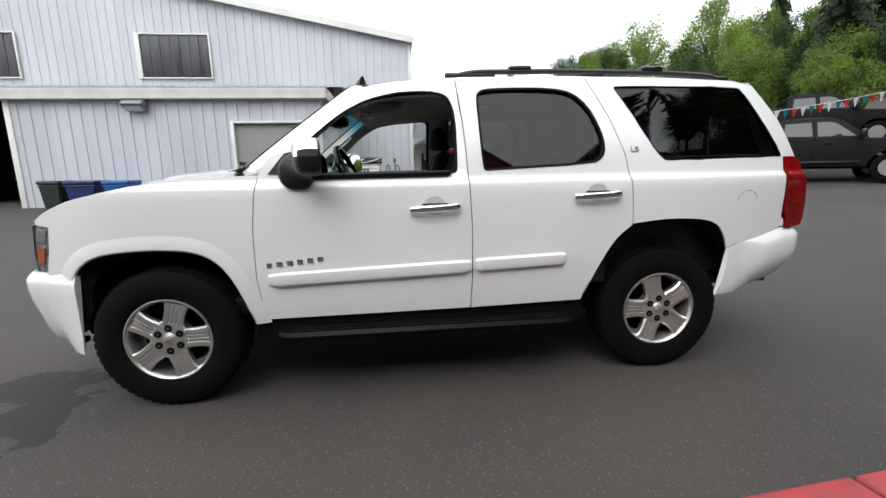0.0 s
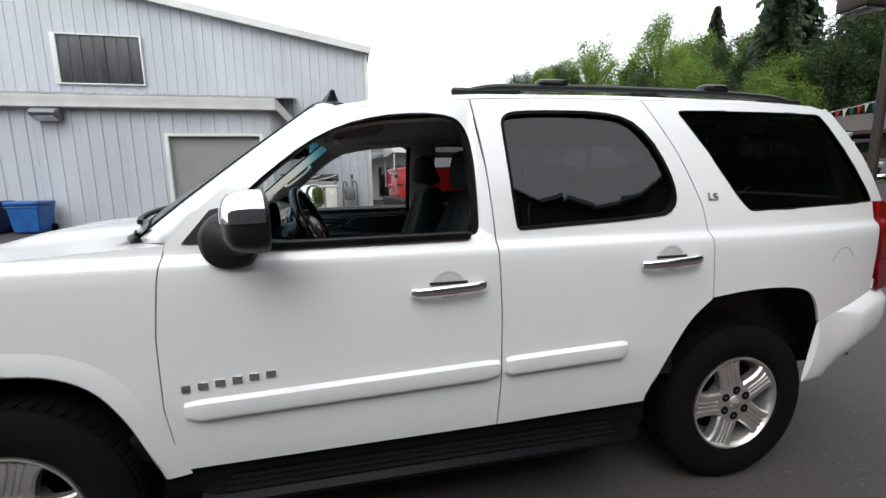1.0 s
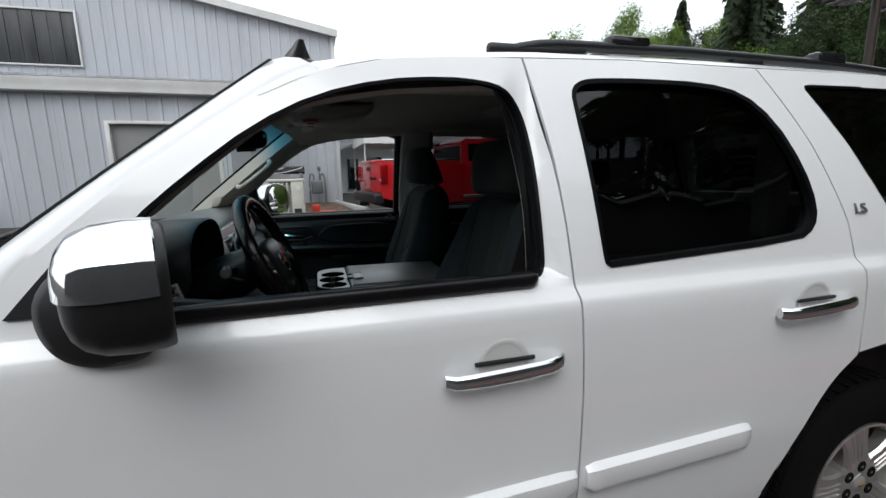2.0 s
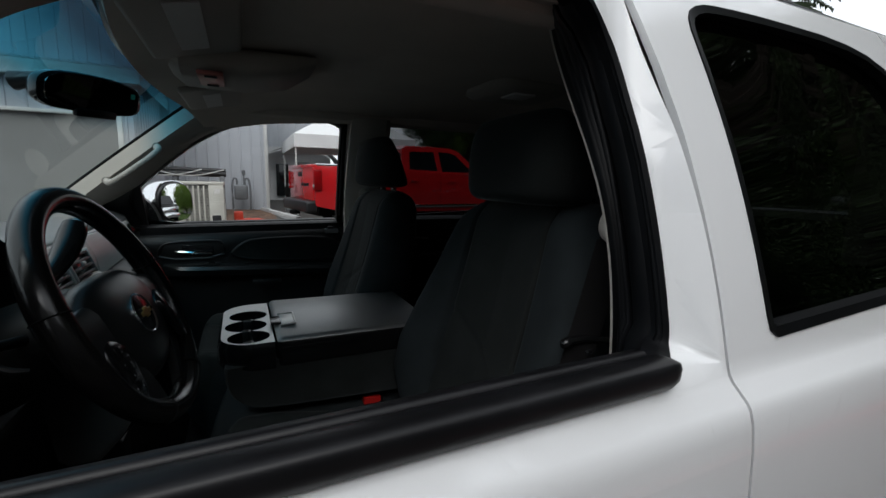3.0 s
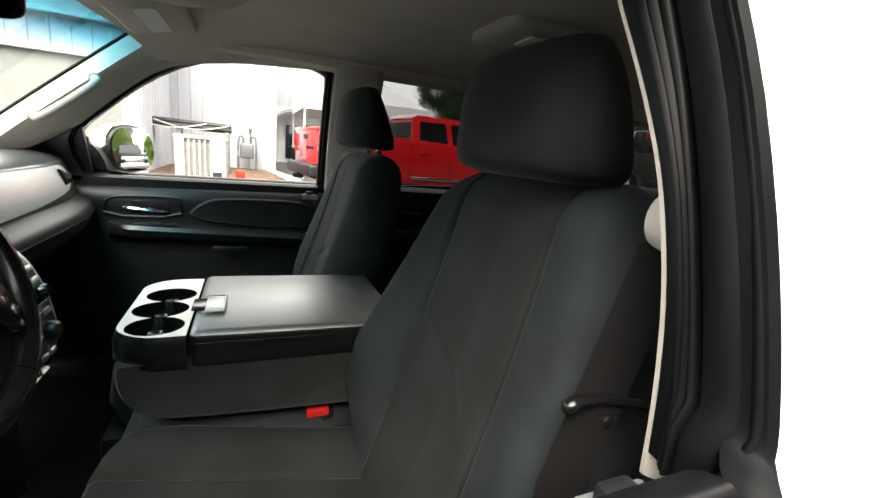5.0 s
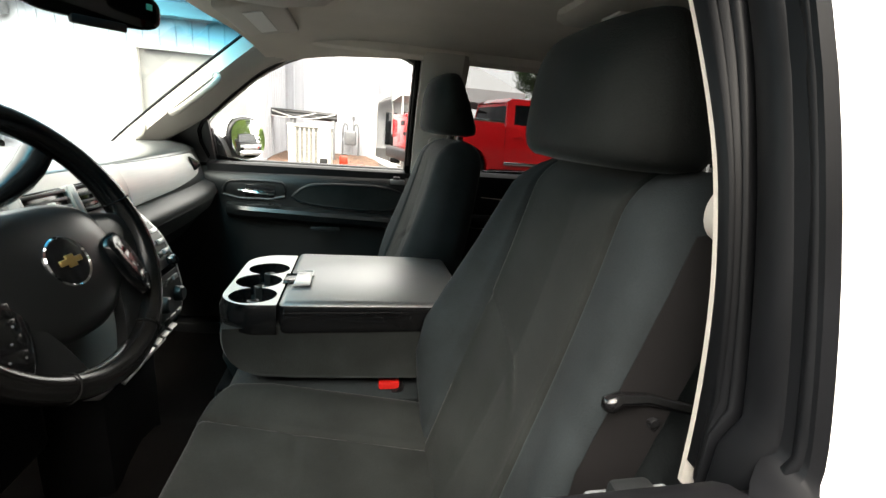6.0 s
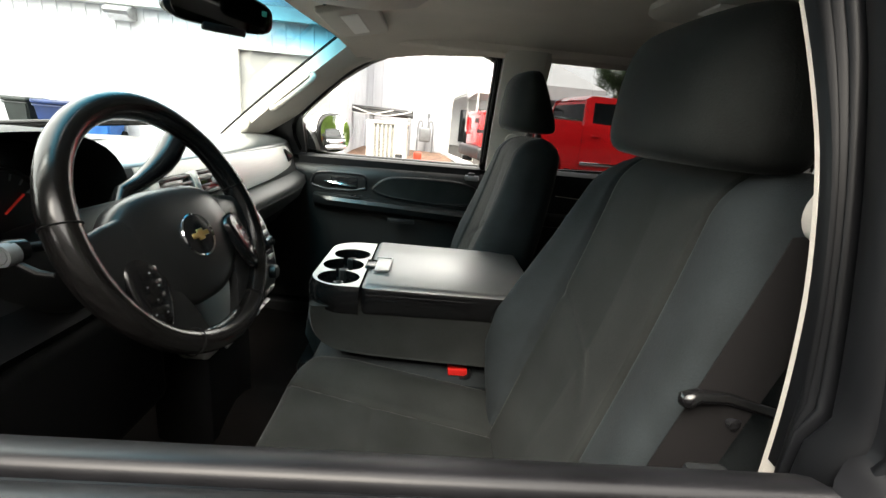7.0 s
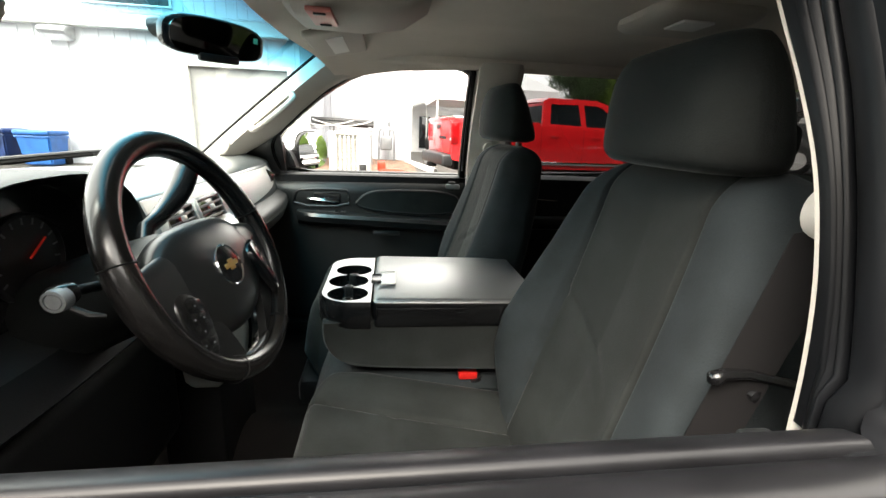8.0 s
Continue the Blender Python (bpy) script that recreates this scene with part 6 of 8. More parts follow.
hub_ob = part("airbag_cover", hub_pad(), "hub", sw, "grey-black airbag cover")
for s in (-1, 1):
    # side spoke, and the bezel that runs on from it to the foot of the rim and carries the switches
    edge = [(0.168, 0.014), (0.142, 0.014), (0.118, 0.006), (0.100, -0.022), (0.082, -0.062), (0.062, -0.108), (0.046, -0.150), (0.034, -0.172), (0.060, -0.172), (0.082, -0.160), (0.094, -0.142), (0.112, -0.128), (0.136, -0.104), (0.152, -0.074), (0.166, -0.040)]
    rise_at = lambda y, z: 0.007 - 0.9 * max(0.0, math.hypot(y, z) - 0.12) ** 1.5
    bm = sheet(rounded(edge, 2), [], rise_at, 0.016, -1, 0.02)
    for v in bm.verts:
        v.co = Vector((v.co.y, s * v.co.x, v.co.z))
    bmesh.ops.recalc_face_normals(bm, faces=bm.faces)
    bm.transform(WM)
    part("bezel", bm, "hub", sw, smooth=50)
    for nm, line in (("spoke", ((0.060, -0.022, 0.056, 0.016), (0.100, -0.020, 0.052, 0.015), (0.135, -0.018, 0.045, 0.012), (0.160, -0.018, 0.038, 0.010), (0.180, -0.019, 0.034, 0.009))),):
        secs = []
        for j, (yy, zz, w, th) in enumerate(line):
            p0, p1 = line[max(0, j - 1)], line[min(len(line) - 1, j + 1)]
            d = Vector((0, p1[0] - p0[0], p1[1] - p0[1])).normalized()
            nrm = Vector((0, -d.z, d.y))
            c = Vector((-0.004, yy, zz))
            ring = []
            for i in range(20):
                cc, ss = superpoint(2 * math.pi * i / 20, 2.6)
                q = c + nrm * w * cc + Vector((th * ss, 0, 0))
                ring.append((q.x, q.y * s, q.z))
            secs.append(ring)
        bm = loft(secs)
        bm.transform(WM)
        part(nm, bm, "hub", sw, smooth=50)
    tilt = WM @ Matrix.Translation((-0.005 if s < 0 else 0.004, s * (0.117 if s < 0 else 0.109), -0.074 if s < 0 else -0.060)) @ Matrix.Rotation(s * 0.20, 4, "X") @ Matrix.Rotation(radians(16 if s > 0 else 0), 4, "Z")
    rings = []
    for x, k in ((0.002, 1.0), (0.011, 1.0), (0.0145, 0.93), (0.0165, 0.72), (0.0172, 0.4), (0.0174, 0.08)):
        ring = []
        for i in range(40):
            cc, ss = superpoint(2 * math.pi * i / 40, 3.2)
            ring.append((x, (0.031 + 0.006 * ss) * k * cc, 0.052 * k * ss))
        rings.append(ring)
    bm = loft(rings)
    bm.transform(tilt)
    pod = part("switch_pod", bm, "podblack", sw, "black switch pod", smooth=60)
    for i in range(4):
        bm = box(0.0150, 0.0173, -0.015, 0.015, -0.036 + 0.0185 * i, -0.0185 + 0.0185 * i, 0.0006)
        bm.transform(tilt)
        btn = part("switch", bm, "podblack", pod)
        for yy in ((0.0,) if i % 2 else (-0.010, 0.009)):
            bm = box(0.0172, 0.0175, yy - 0.0014, yy + 0.0014, -0.0285 + 0.0185 * i, -0.0260 + 0.0185 * i)
            bm.transform(tilt)
            part("switch_mark", bm, "pipe", btn, smooth=0)
for a in (78, -78, 152, -152):
    # stitched joins of the leather
    c, sn = math.cos(radians(a)), math.sin(radians(a))
    ring = []
    for j in range(21):
        b = 2 * math.pi * j / 20
        rr = 0.182 + 0.0196 * math.cos(b)
        ring.append(WM @ Vector((0.0196 * 1.1 * math.sin(b), rr * sn, rr * c)))
    part("leather_join", tube([tuple(p) for p in ring], 0.0010, 6), "dark", sw)
bm = lathe([(0.0345, 0.026), (0.0345, 0.0310), (0.0330, 0.0328), (0.0310, 0.031)], (-0.010, 0, -0.024), "x", 40)
bm.transform(WM)
em = part("emblem", bm, "chrome", hub_ob, "round emblem with a chrome ring")
bm = lathe([(0.0315, 0.029), (0.0315, 0.031), (0.018, 0.0328), (0.0005, 0.0335)], (-0.010, 0, -0.024), "x", 40)
bm.transform(WM)
part("emblem_field", bm, "blackgloss", em)
bm = bmesh.new()
for y0, y1, z0, z1 in ((-0.019, 0.019, -0.004, 0.004), (-0.007, 0.007, -0.0085, 0.0085)):
    box(0.0225, 0.0255, y0, y1, z0 - 0.024, z1 - 0.024, 0.001, 1, bm)
bm.transform(WM)
part("emblem_bar", bm, "gold", em, "gold cross-shaped emblem")
# column, stalks
ax = Vector((-math.cos(WT), 0, -math.sin(WT)))
col = part("steering_column", tube([WC + ax * 0.03, WC + ax * 0.06, WC + ax * 0.16, WC + ax * 0.26], [0.050, 0.062, 0.072, 0.075], 20), "dash", suv, "black steering column shroud")
c0 = WC + ax * 0.11
part("shift_lever", tube([tuple(p) for p in arc_smooth([c0 + Vector((0, 0.03, 0.02)), (0.880, 0.572, 1.318), (0.880, 0.650, 1.336), (0.885, 0.705, 1.366), (0.890, 0.735, 1.402), (0.891, 0.741, 1.412)], 1, False)], [0.013, 0.013, 0.013, 0.013, 0.014, 0.017, 0.020, 0.021, 0.021, 0.019, 0.013, 0.010], 14), "podblack", col, "black column shift lever")
st = part("stalk", tube([c0 + Vector((0.0, -0.05, 0.02)), (0.883, 0.43, 1.280), (0.882, 0.405, 1.284)], [0.008, 0.007, 0.007], 12), "seal", col, "black indicator stalk")
knob = part("stalk_knob", tube([(0.882, 0.410, 1.283), (0.882, 0.404, 1.284), (0.881, 0.384, 1.286), (0.881, 0.380, 1.286), (0.881, 0.378, 1.286)], [0.008, 0.0135, 0.0145, 0.0125, 0.004], 20), "podblack", st, "round black stalk knob")
part("knob_mark", tube([(0.8855, 0.3785, 1.2915), (0.8875, 0.3785, 1.286), (0.8855, 0.3785, 1.2805)], 0.0009, 6), "pipe", knob)

lock = part("ignition_lock", lathe([(0.0005, -0.0025), (0.0085, -0.0025), (0.0090, -0.0012), (0.0100, -0.0012), (0.0105, -0.0035), (0.0135, -0.003), (0.0145, 0.003), (0.0145, 0.012)], (0.884, 0.376, 1.284), "y", 24), "pipe", col, "grey ignition lock barrel")
part("key", tube([(0.895, 0.384, 1.272), (0.912, 0.386, 1.262), (0.926, 0.392, 1.258)], [0.004, 0.005, 0.003], 8), "dash", lock, "dark grey key")

# centre stack
def stack_x(z):
    """Side profile of the bulging centre stack."""
    zs, xs = [0.80, 0.85, 0.908, 0.95, 1.02, 1.10, 1.17, 1.224, 1.26], [0.785, 0.845, 0.900, 0.924, 0.932, 0.919, 0.890, 0.842, 0.80]
    return float(np.mean([np.interp(z + 0.008 * d, zs, xs) for d in (-2, -1, 0, 1, 2)]))


def stack_frame(z):
    """A place on the stack's face: local x out of it, y across, z up along it."""
    slope = (stack_x(z + 0.004) - stack_x(z - 0.004)) / 0.008
    return Matrix.Translation((stack_x(z), 1.0, z)) @ Matrix.Rotation(math.atan(slope), 4, "Y")


def stack_skin(z0, z1, stations, n=28, deep=0.06):
    """A curved panel on the stack's face; stations: across, and how far it stands out."""
    rings = []
    for y, out in stations:
        ring = [tuple(stack_frame(z0 + (z1 - z0) * i / n) @ Vector((out, y, 0))) for i in range(n + 1)]
        ring += [(ring[-1][0] - deep, ring[-1][1], ring[-1][2]), (ring[0][0] - deep, ring[0][1], ring[0][2])]
        rings.append(ring)
    return loft(rings)


def stack_box(name, x0, x1, y0, y1, z0, z1, material, parent, r=0.003, label=""):
    zc = (z0 + z1) / 2
    bm = box(x0, x1, y0, y1, z0 - zc, z1 - zc, r)
    bm.transform(stack_frame(zc))
    return part(name, bm, material, parent, label)


def stack_knob(y, z, r, x0, x1, material, parent):
    bm = lathe([(r, x0), (r * 0.96, x1 - 0.004), (r * 0.75, x1), (0.0005, x1)], (0, y, 0), "x", 20)
    bm.transform(stack_frame(z))
    part("knob", bm, material, parent)


EDGE = ((0.152, -0.030), (0.151, -0.012), (0.147, -0.004), (0.140, 0.0), (0.128, 0.001))
stack = part("centre_fascia", stack_skin(0.862, 1.250, [(-y, o) for y, o in EDGE] + [(y, o) for y, o in reversed(EDGE)], deep=0.05), "silver", dash, "silver centre stack with radio and climate controls", smooth=50)
part("stack_panel", stack_skin(0.872, 1.205, [(-0.124, -0.004), (-0.123, 0.004), (0.123, 0.004), (0.124, -0.004)], deep=0.02), "blackgloss", stack)
radio = part("radio", stack_skin(1.098, 1.196, [(-0.116, 0.0), (-0.115, 0.007), (0.115, 0.007), (0.116, 0.0)], deep=0.012), "black", stack, "black radio with silver buttons")
stack_box("radio_display", 0.006, 0.010, -0.070, 0.070, 1.150, 1.186, "pipe", radio)
for r in range(3):
    for sy in (-1, 1):
        stack_box("button", 0.006, 0.013, sy * 0.095 - 0.015, sy * 0.095 + 0.015, 1.172 - 0.024 * r, 1.184 - 0.024 * r, "silver", radio, 0.002)
for i in range(6):
    stack_box("button", 0.006, 0.012, -0.072 + 0.025 * i, -0.052 + 0.025 * i, 1.122, 1.134, "hub", radio, 0.002)
for sy in (-1, 1):
    stack_knob(sy * 0.092, 1.106, 0.014, 0.004, 0.026, "blackgloss", radio)
climate = part("climate_panel", stack_skin(0.955, 1.082, [(-0.116, 0.0), (-0.115, 0.006), (0.115, 0.006), (0.116, 0.0)], deep=0.012), "black", stack, "black climate control panel")
for sy in (-1, 0, 1):
    stack_knob(sy * 0.082, 1.022, 0.021, 0.004, 0.024, "hub", climate)
for i in range(6):
    stack_box("button", 0.005, 0.011, -0.106 + 0.0365 * i, -0.078 + 0.0365 * i, 1.058, 1.070, "silver" if i in (0, 5) else "hub", climate, 0.002)
    stack_box("button", 0.005, 0.011, -0.106 + 0.0365 * i, -0.078 + 0.0365 * i, 0.966, 0.978, "silver" if i in (1, 4, 5) else "hub", climate, 0.002)
for i in range(5):
    stack_box("switch", 0.002, 0.010, -0.108 + 0.044 * i, -0.070 + 0.044 * i, 0.905, 0.930, "hub", stack, 0.003)
    stack_box("switch_edge", 0.004, 0.012, -0.106 + 0.044 * i, -0.072 + 0.044 * i, 0.928, 0.932, "silver", stack, 0.001)
stack_box("tray_lip", 0.002, 0.014, -0.110, 0.110, 0.884, 0.890, "silver", stack, 0.002)
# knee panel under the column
# near-black block added below the stack, where the footwell is in shade
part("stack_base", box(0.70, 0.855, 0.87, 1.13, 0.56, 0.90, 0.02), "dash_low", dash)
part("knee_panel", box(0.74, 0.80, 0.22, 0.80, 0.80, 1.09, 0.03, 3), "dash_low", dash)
part("glovebox", face_strip(1.20, 1.76, 11, 13, 0.004), "dash", dash, "black glove box lid")


# passenger door trim
def door_trim(far):
    f = far_side if far else (lambda bm: bm)
    # inner panel with a sill roll on top
    rings = []
    for i in range(25):
        u = i / 24
        x = 0.62 + 1.03 * u
        zt = 1.285 + 0.010 * u
        rings.append([(x, 0.074, zt - 0.026), (x, 0.084, zt - 0.020), (x, 0.100, zt - 0.030), (x, 0.122, zt - 0.050), (x, 0.134, zt - 0.085), (x, 0.130, 1.17), (x, 0.128, 1.15), (x, 0.135, 1.10), (x, 0.150, 0.98), (x, 0.160, 0.62), (x, 0.075, 0.60)])
    panel = part("door_trim", f(loft(rings)), "dash", suv, "black moulded door trim")
    # armrest shelf
    rings = []
    for i in range(21):
        u = i / 20
        x = 0.86 + 0.72 * u
        zt = 1.128 - 0.035 * u
        k = math.sin(math.pi * min(1.0, 0.08 + u * 3)) ** 0.5 if u < 0.14 else 1.0
        k = max(0.25, min(1.0, k))
        rings.append([(x, 0.125, zt), (x, 0.135 + 0.065 * k, zt - 0.002), (x, 0.135 + 0.075 * k, zt - 0.016), (x, 0.135 + 0.062 * k, zt - 0.042), (x, 0.125, zt - 0.075)])
    part("armrest", f(loft(rings)), "hub", panel, "grey-black armrest")
    # upper pad with a raised border
    pad = [(1.10, 1.135), (1.16, 1.205), (1.24, 1.222), (1.60, 1.222), (1.60, 1.105)]
    padc = arc_smooth([(a, b, 0) for a, b in pad], 2)
    part("pad_border", f(tube([(p.x, 0.136, p.y) for p in padc] + [(padc[0].x, 0.136, padc[0].y)], 0.008, 8)), "dash", panel)
    part("pad", f(sheet([(p.x, p.y) for p in padc], [], lambda x, z: 0.142, -0.02, 1, 0.2)), "cloth", panel, "black cloth door pad")
    # handle recess and lever
    rec = arc_smooth([(0.84, 1.145, 0), (0.85, 1.205, 0), (0.89, 1.222, 0), (1.07, 1.222, 0), (1.09, 1.205, 0), (1.09, 1.145, 0)], 1)
    part("handle_recess", f(tube([(p.x, 0.132, p.y) for p in rec] + [(rec[0].x, 0.132, rec[0].y)], 0.006, 8)), "black", panel)
    part("handle_bowl", f(box(0.93, 1.05, 0.126, 0.135, 1.15, 1.205, 0.004)), "blackgloss", panel)
    part("inner_handle", f(tube([(0.905, 0.138, 1.179), (0.93, 0.148, 1.178), (1.03, 0.148, 1.168), (1.048, 0.138, 1.166)], 0.0055, 8)), "chrome", panel, "chrome inner door handle")
    part("switch_plate", f(box(0.94, 1.075, 0.155, 0.195, 1.122, 1.129, 0.002)), "hub", panel)
    part("window_switch", f(box(1.03, 1.055, 0.163, 0.185, 1.127, 1.133, 0.002)), "blackgloss", panel)
    part("pull_cup", f(box(1.20, 1.32, 0.190, 0.206, 1.028, 1.046, 0.004)), "black", panel)
    knob = part("lock_knob", f(box(1.548, 1.578, 0.110, 0.130, 1.236, 1.270, 0.004)), "hub", panel, "door lock plunger")
    part("lock_slot", f(box(1.535, 1.598, 0.100, 0.134, 1.236, 1.258, 0.003)), "pipe", knob)
    # mirror triangle inside
    part("corner_cover", f(sheet([(0.56, 1.28), (0.81, 1.28), (0.80, 1.455), (0.775, 1.455), (0.60, 1.335)], [], lambda x, z: side_y(x, z) + 0.03, 0.02, 1, 0.1)), "black", panel, "black mirror corner cover")


door_trim(True)
door_trim(False)


def rear_trim(f):
    rings = []
    for i in range(21):
        u = i / 20
        x = 1.77 + 0.80 * u
        rings.append([(x, 0.075, 1.295), (x, 0.09, 1.312), (x, 0.12, 1.310), (x, 0.142, 1.295), (x, 0.146, 1.25), (x, 0.132, 1.20), (x, 0.135, 1.10), (x, 0.150, 0.98), (x, 0.160, 0.62), (x, 0.075, 0.60)])
    panel = part("rear_door_trim", f(loft(rings)), "dash", suv, "black rear door trim")
    part("armrest", f(box(1.90, 2.45, 0.13, 0.20, 1.06, 1.12, 0.02)), "dash", panel)
    part("inner_handle", f(tube([(1.95, 0.14, 1.20), (1.97, 0.15, 1.20), (2.06, 0.15, 1.195), (2.075, 0.14, 1.195)], 0.005, 8)), "chrome", panel)
    # cargo side
    part("cargo_trim", f(box(2.62, 3.80, 0.13 + 0.06, 0.24, 0.60, 1.34, 0.03)), "dash", suv, "black cargo side trim")


rear_trim(lambda bm: bm)
rear_trim(far_side)


# pillars and header trim
def pillar_trim(f, near):
    # A-pillar
    rings = []
    for i in range(17):
        u = i / 16
        gx, gy, gz = screen_point(-0.975, 0.0 + 0.97 * u)
        x = 0.70 + 0.52 * u
        z = float(np.interp(x, [0.60, 0.79, 0.89, 1.01, 1.14, 1.29], [1.335, 1.455, 1.545, 1.640, 1.710, 1.752]))
        y0 = side_y(x, z) + 0.045
        rings.append([(gx + 0.004, gy - 0.002, gz - 0.006), (gx + 0.055, gy + 0.035, gz - 0.030), ((gx + x) / 2 + 0.03, (gy + y0) / 2 + 0.045, (gz + z) / 2 - 0.02), (x + 0.012, y0 + 0.045, z + 0.002), (x, y0, z + 0.006), ((gx + x) / 2, (gy + y0) / 2 - 0.01, (gz + z) / 2 + 0.02)])
    ap = part("a_pillar_trim", f(loft(rings)), "beige", suv, "pale grey pillar trim")
    a = Vector(screen_point(-0.955, 0.38)) + Vector((0.076, 0.056, -0.040))
    b = Vector(screen_point(-0.955, 0.66)) + Vector((0.076, 0.059, -0.045))
    up = Vector((0.010, 0.022, -0.008))
    pts = [a - up * 0.8, a + up * 0.5, a.lerp(b, 0.15) + up, a.lerp(b, 0.5) + up * 1.1, a.lerp(b, 0.85) + up, b + up * 0.5, b - up * 0.8]
    pts = [tuple(p) for p in arc_smooth(pts, 2, False)]
    part("grab_handle", f(tube(pts, [0.016] + [0.0115] * (len(pts) - 2) + [0.016], 12)), "beige", ap, "pale grey grab handle")
    c = Vector(screen_point(-0.955, 0.20)) + Vector((0.072, 0.060, -0.024))
    bm = lathe([(0.044, 0.0), (0.044, 0.005), (0.036, 0.009), (0.001, 0.010)], (0, 0, 0), "y", 28)
    bm.transform(Matrix.Translation(c) @ Matrix.Rotation(radians(40), 4, "Z") @ Matrix.Rotation(radians(-32), 4, "Y") @ Matrix.Diagonal((1.0, 1.0, 0.55, 1)))
    part("speaker_cover", f(bm), "beige", ap, "oval speaker cover")
    # B-pillar
    rings = []
    for i in range(25):
        u = i / 24
        z = 1.222 + 0.538 * u
        y = pillar_line(z)
        g = 0.0 if near else 0.026
        rings.append([(1.650 - g, y - 0.008 - g, z), (1.6455 - g, y - 0.001, z), (1.646 - g, y + 0.003, z), (1.653 - g, y + 0.0075, z), (1.70, y + 0.030, z), (1.77, y + 0.030, z), (1.80, y, z), (1.80, y - 0.05, z), (1.70, y - 0.03, z)])
    bp = part("b_pillar_trim", f(loft(rings)), "beige", suv, "pale grey belt pillar trim")
    part("lower_pillar", f(box(1.655, 1.80, 0.12, 0.20, 0.55, 1.19, 0.02)), "black", suv)
    bm = lathe([(0.001, -0.012), (0.025, -0.010), (0.030, 0.0), (0.028, 0.012), (0.001, 0.020)], (1.706, 0.230, 1.430), "y", 24)
    ring_ob = part("belt_guide", f(bm), "beige", bp, "pale grey belt guide cover")
    # webbing
    y = 0.232
    pts = [(1.705, y + 0.004, 1.415), (1.692, y + 0.006, 1.36), (1.668, y + 0.010, 1.27), (1.635, y + 0.012, 1.16), (1.61, y + 0.010, 0.95), (1.60, y, 0.70)]
    rings = []
    for px, py, pz in pts:
        rings.append([(px - 0.025, py + 0.010, pz - 0.008), (px + 0.025, py - 0.012, pz + 0.008), (px + 0.025, py - 0.0135, pz + 0.008), (px - 0.025, py + 0.0085, pz - 0.008)])
    web = part("seat_belt", f(loft(rings)), "belt", suv, "dark seat belt webbing with a black tongue")
    tongue = tube([(1.617, y + 0.006, 1.242), (1.622, y + 0.008, 1.243), (1.634, y + 0.010, 1.247), (1.66, y + 0.006, 1.249), (1.70, y - 0.006, 1.244), (1.712, y - 0.010, 1.240)], [0.004, 0.009, 0.0075, 0.006, 0.006, 0.004], 14)
    tg = part("belt_tongue", f(tongue), "podblack", web, "black belt tongue", smooth=60)
    part("belt_stop", f(lathe([(0.001, -0.010), (0.007, -0.009), (0.009, -0.003), (0.009, 0.004)], (1.672, y + 0.008, 1.224), "y", 14)), "blackgloss", web)
    # C-pillar
    part("c_pillar_trim", f(box(2.56, 2.66, 0.23, 0.30, 1.30, 1.78, 0.02)), "beige", suv)
    part("rear_header", f(box(1.2, 2.9, 0.300, 0.36, 1.742, 1.80, 0.02)), "liner", suv)


pillar_trim(lambda bm: bm, True)
pillar_trim(far_side, False)


# headliner with a raised middle
def liner_fn(a, b):
    u = -1 + 2 * b
    x0 = 0.965 + 0.10 * u * u
    x = x0 + (3.62 - x0) * a
    y = 1.0 + u * (0.75 - 0.14 * max(0.0, x - 2.6) ** 2)
    z = min(1.815, roof_z(x, 1.0 + u * 0.6) - 0.045) - 0.060 * max(0.0, abs(u) - 0.55) ** 2 / 0.2025 - 0.02 * math.exp(-((x - 1.0) / 0.10) ** 2)
    return (x, y, z)


part("headliner", grid_surface(liner_fn, 40, 26, 0.012), "liner", suv, "grey-beige cloth headliner", smooth=60)


def visor(cy, tilt):
    bm = box(-0.085, 0.085, -0.215, 0.215, -0.010, 0.010, 0.009, 3)
    bm.transform(Matrix.Translation((1.105, cy, 1.755)) @ Matrix.Rotation(radians(tilt), 4, "Y"))
    v = part("sun_visor", bm, "beige", suv, "grey-beige sun visor")
    return v


for cy in (0.60, 1.41):
    v = visor(cy, -13)
    bm = box(-0.028, 0.022, -0.15 if cy > 1 else -0.10, 0.10 if cy > 1 else 0.15, -0.0125, -0.0105)
    bm.transform(Matrix.Translation((1.105, cy, 1.755)) @ Matrix.Rotation(radians(-13), 4, "Y"))
    part("label", bm, "label", v, "white paper label", smooth=0)
    bm = tube([(1.05, 1.0 + (cy - 1.0) * 0.42, 1.762), (1.05, 1.0 + (cy - 1.0) * 0.52, 1.752)], 0.008, 8)
    part("visor_clip", bm, "black", v)
oc = part("overhead_console", loft([[(x, 1.0 + w * superpoint(2 * math.pi * i / 32, 3.5)[0], 1.745 + d + h * superpoint(2 * math.pi * i / 32, 3.5)[1]) for i in range(32)] for x, w, h, d in ((1.03, 0.09, 0.020, 0.025), (1.06, 0.125, 0.034, 0.015), (1.20, 0.135, 0.036, 0.015), (1.30, 0.125, 0.030, 0.024), (1.36, 0.09, 0.014, 0.045))]), "beige", suv, "grey-beige overhead console")
bm = box(1.095, 1.148, 0.85, 0.985, 1.717, 1.727, 0.003)
part("map_lamp", bm, "mapred", oc, "reddish map lamp lens")
for k in range(2):
    part("lamp_switch", box(1.11, 1.135, 0.862 + 0.10 * k, 0.872 + 0.10 * k, 1.714, 1.719, 0.001), "black", oc)
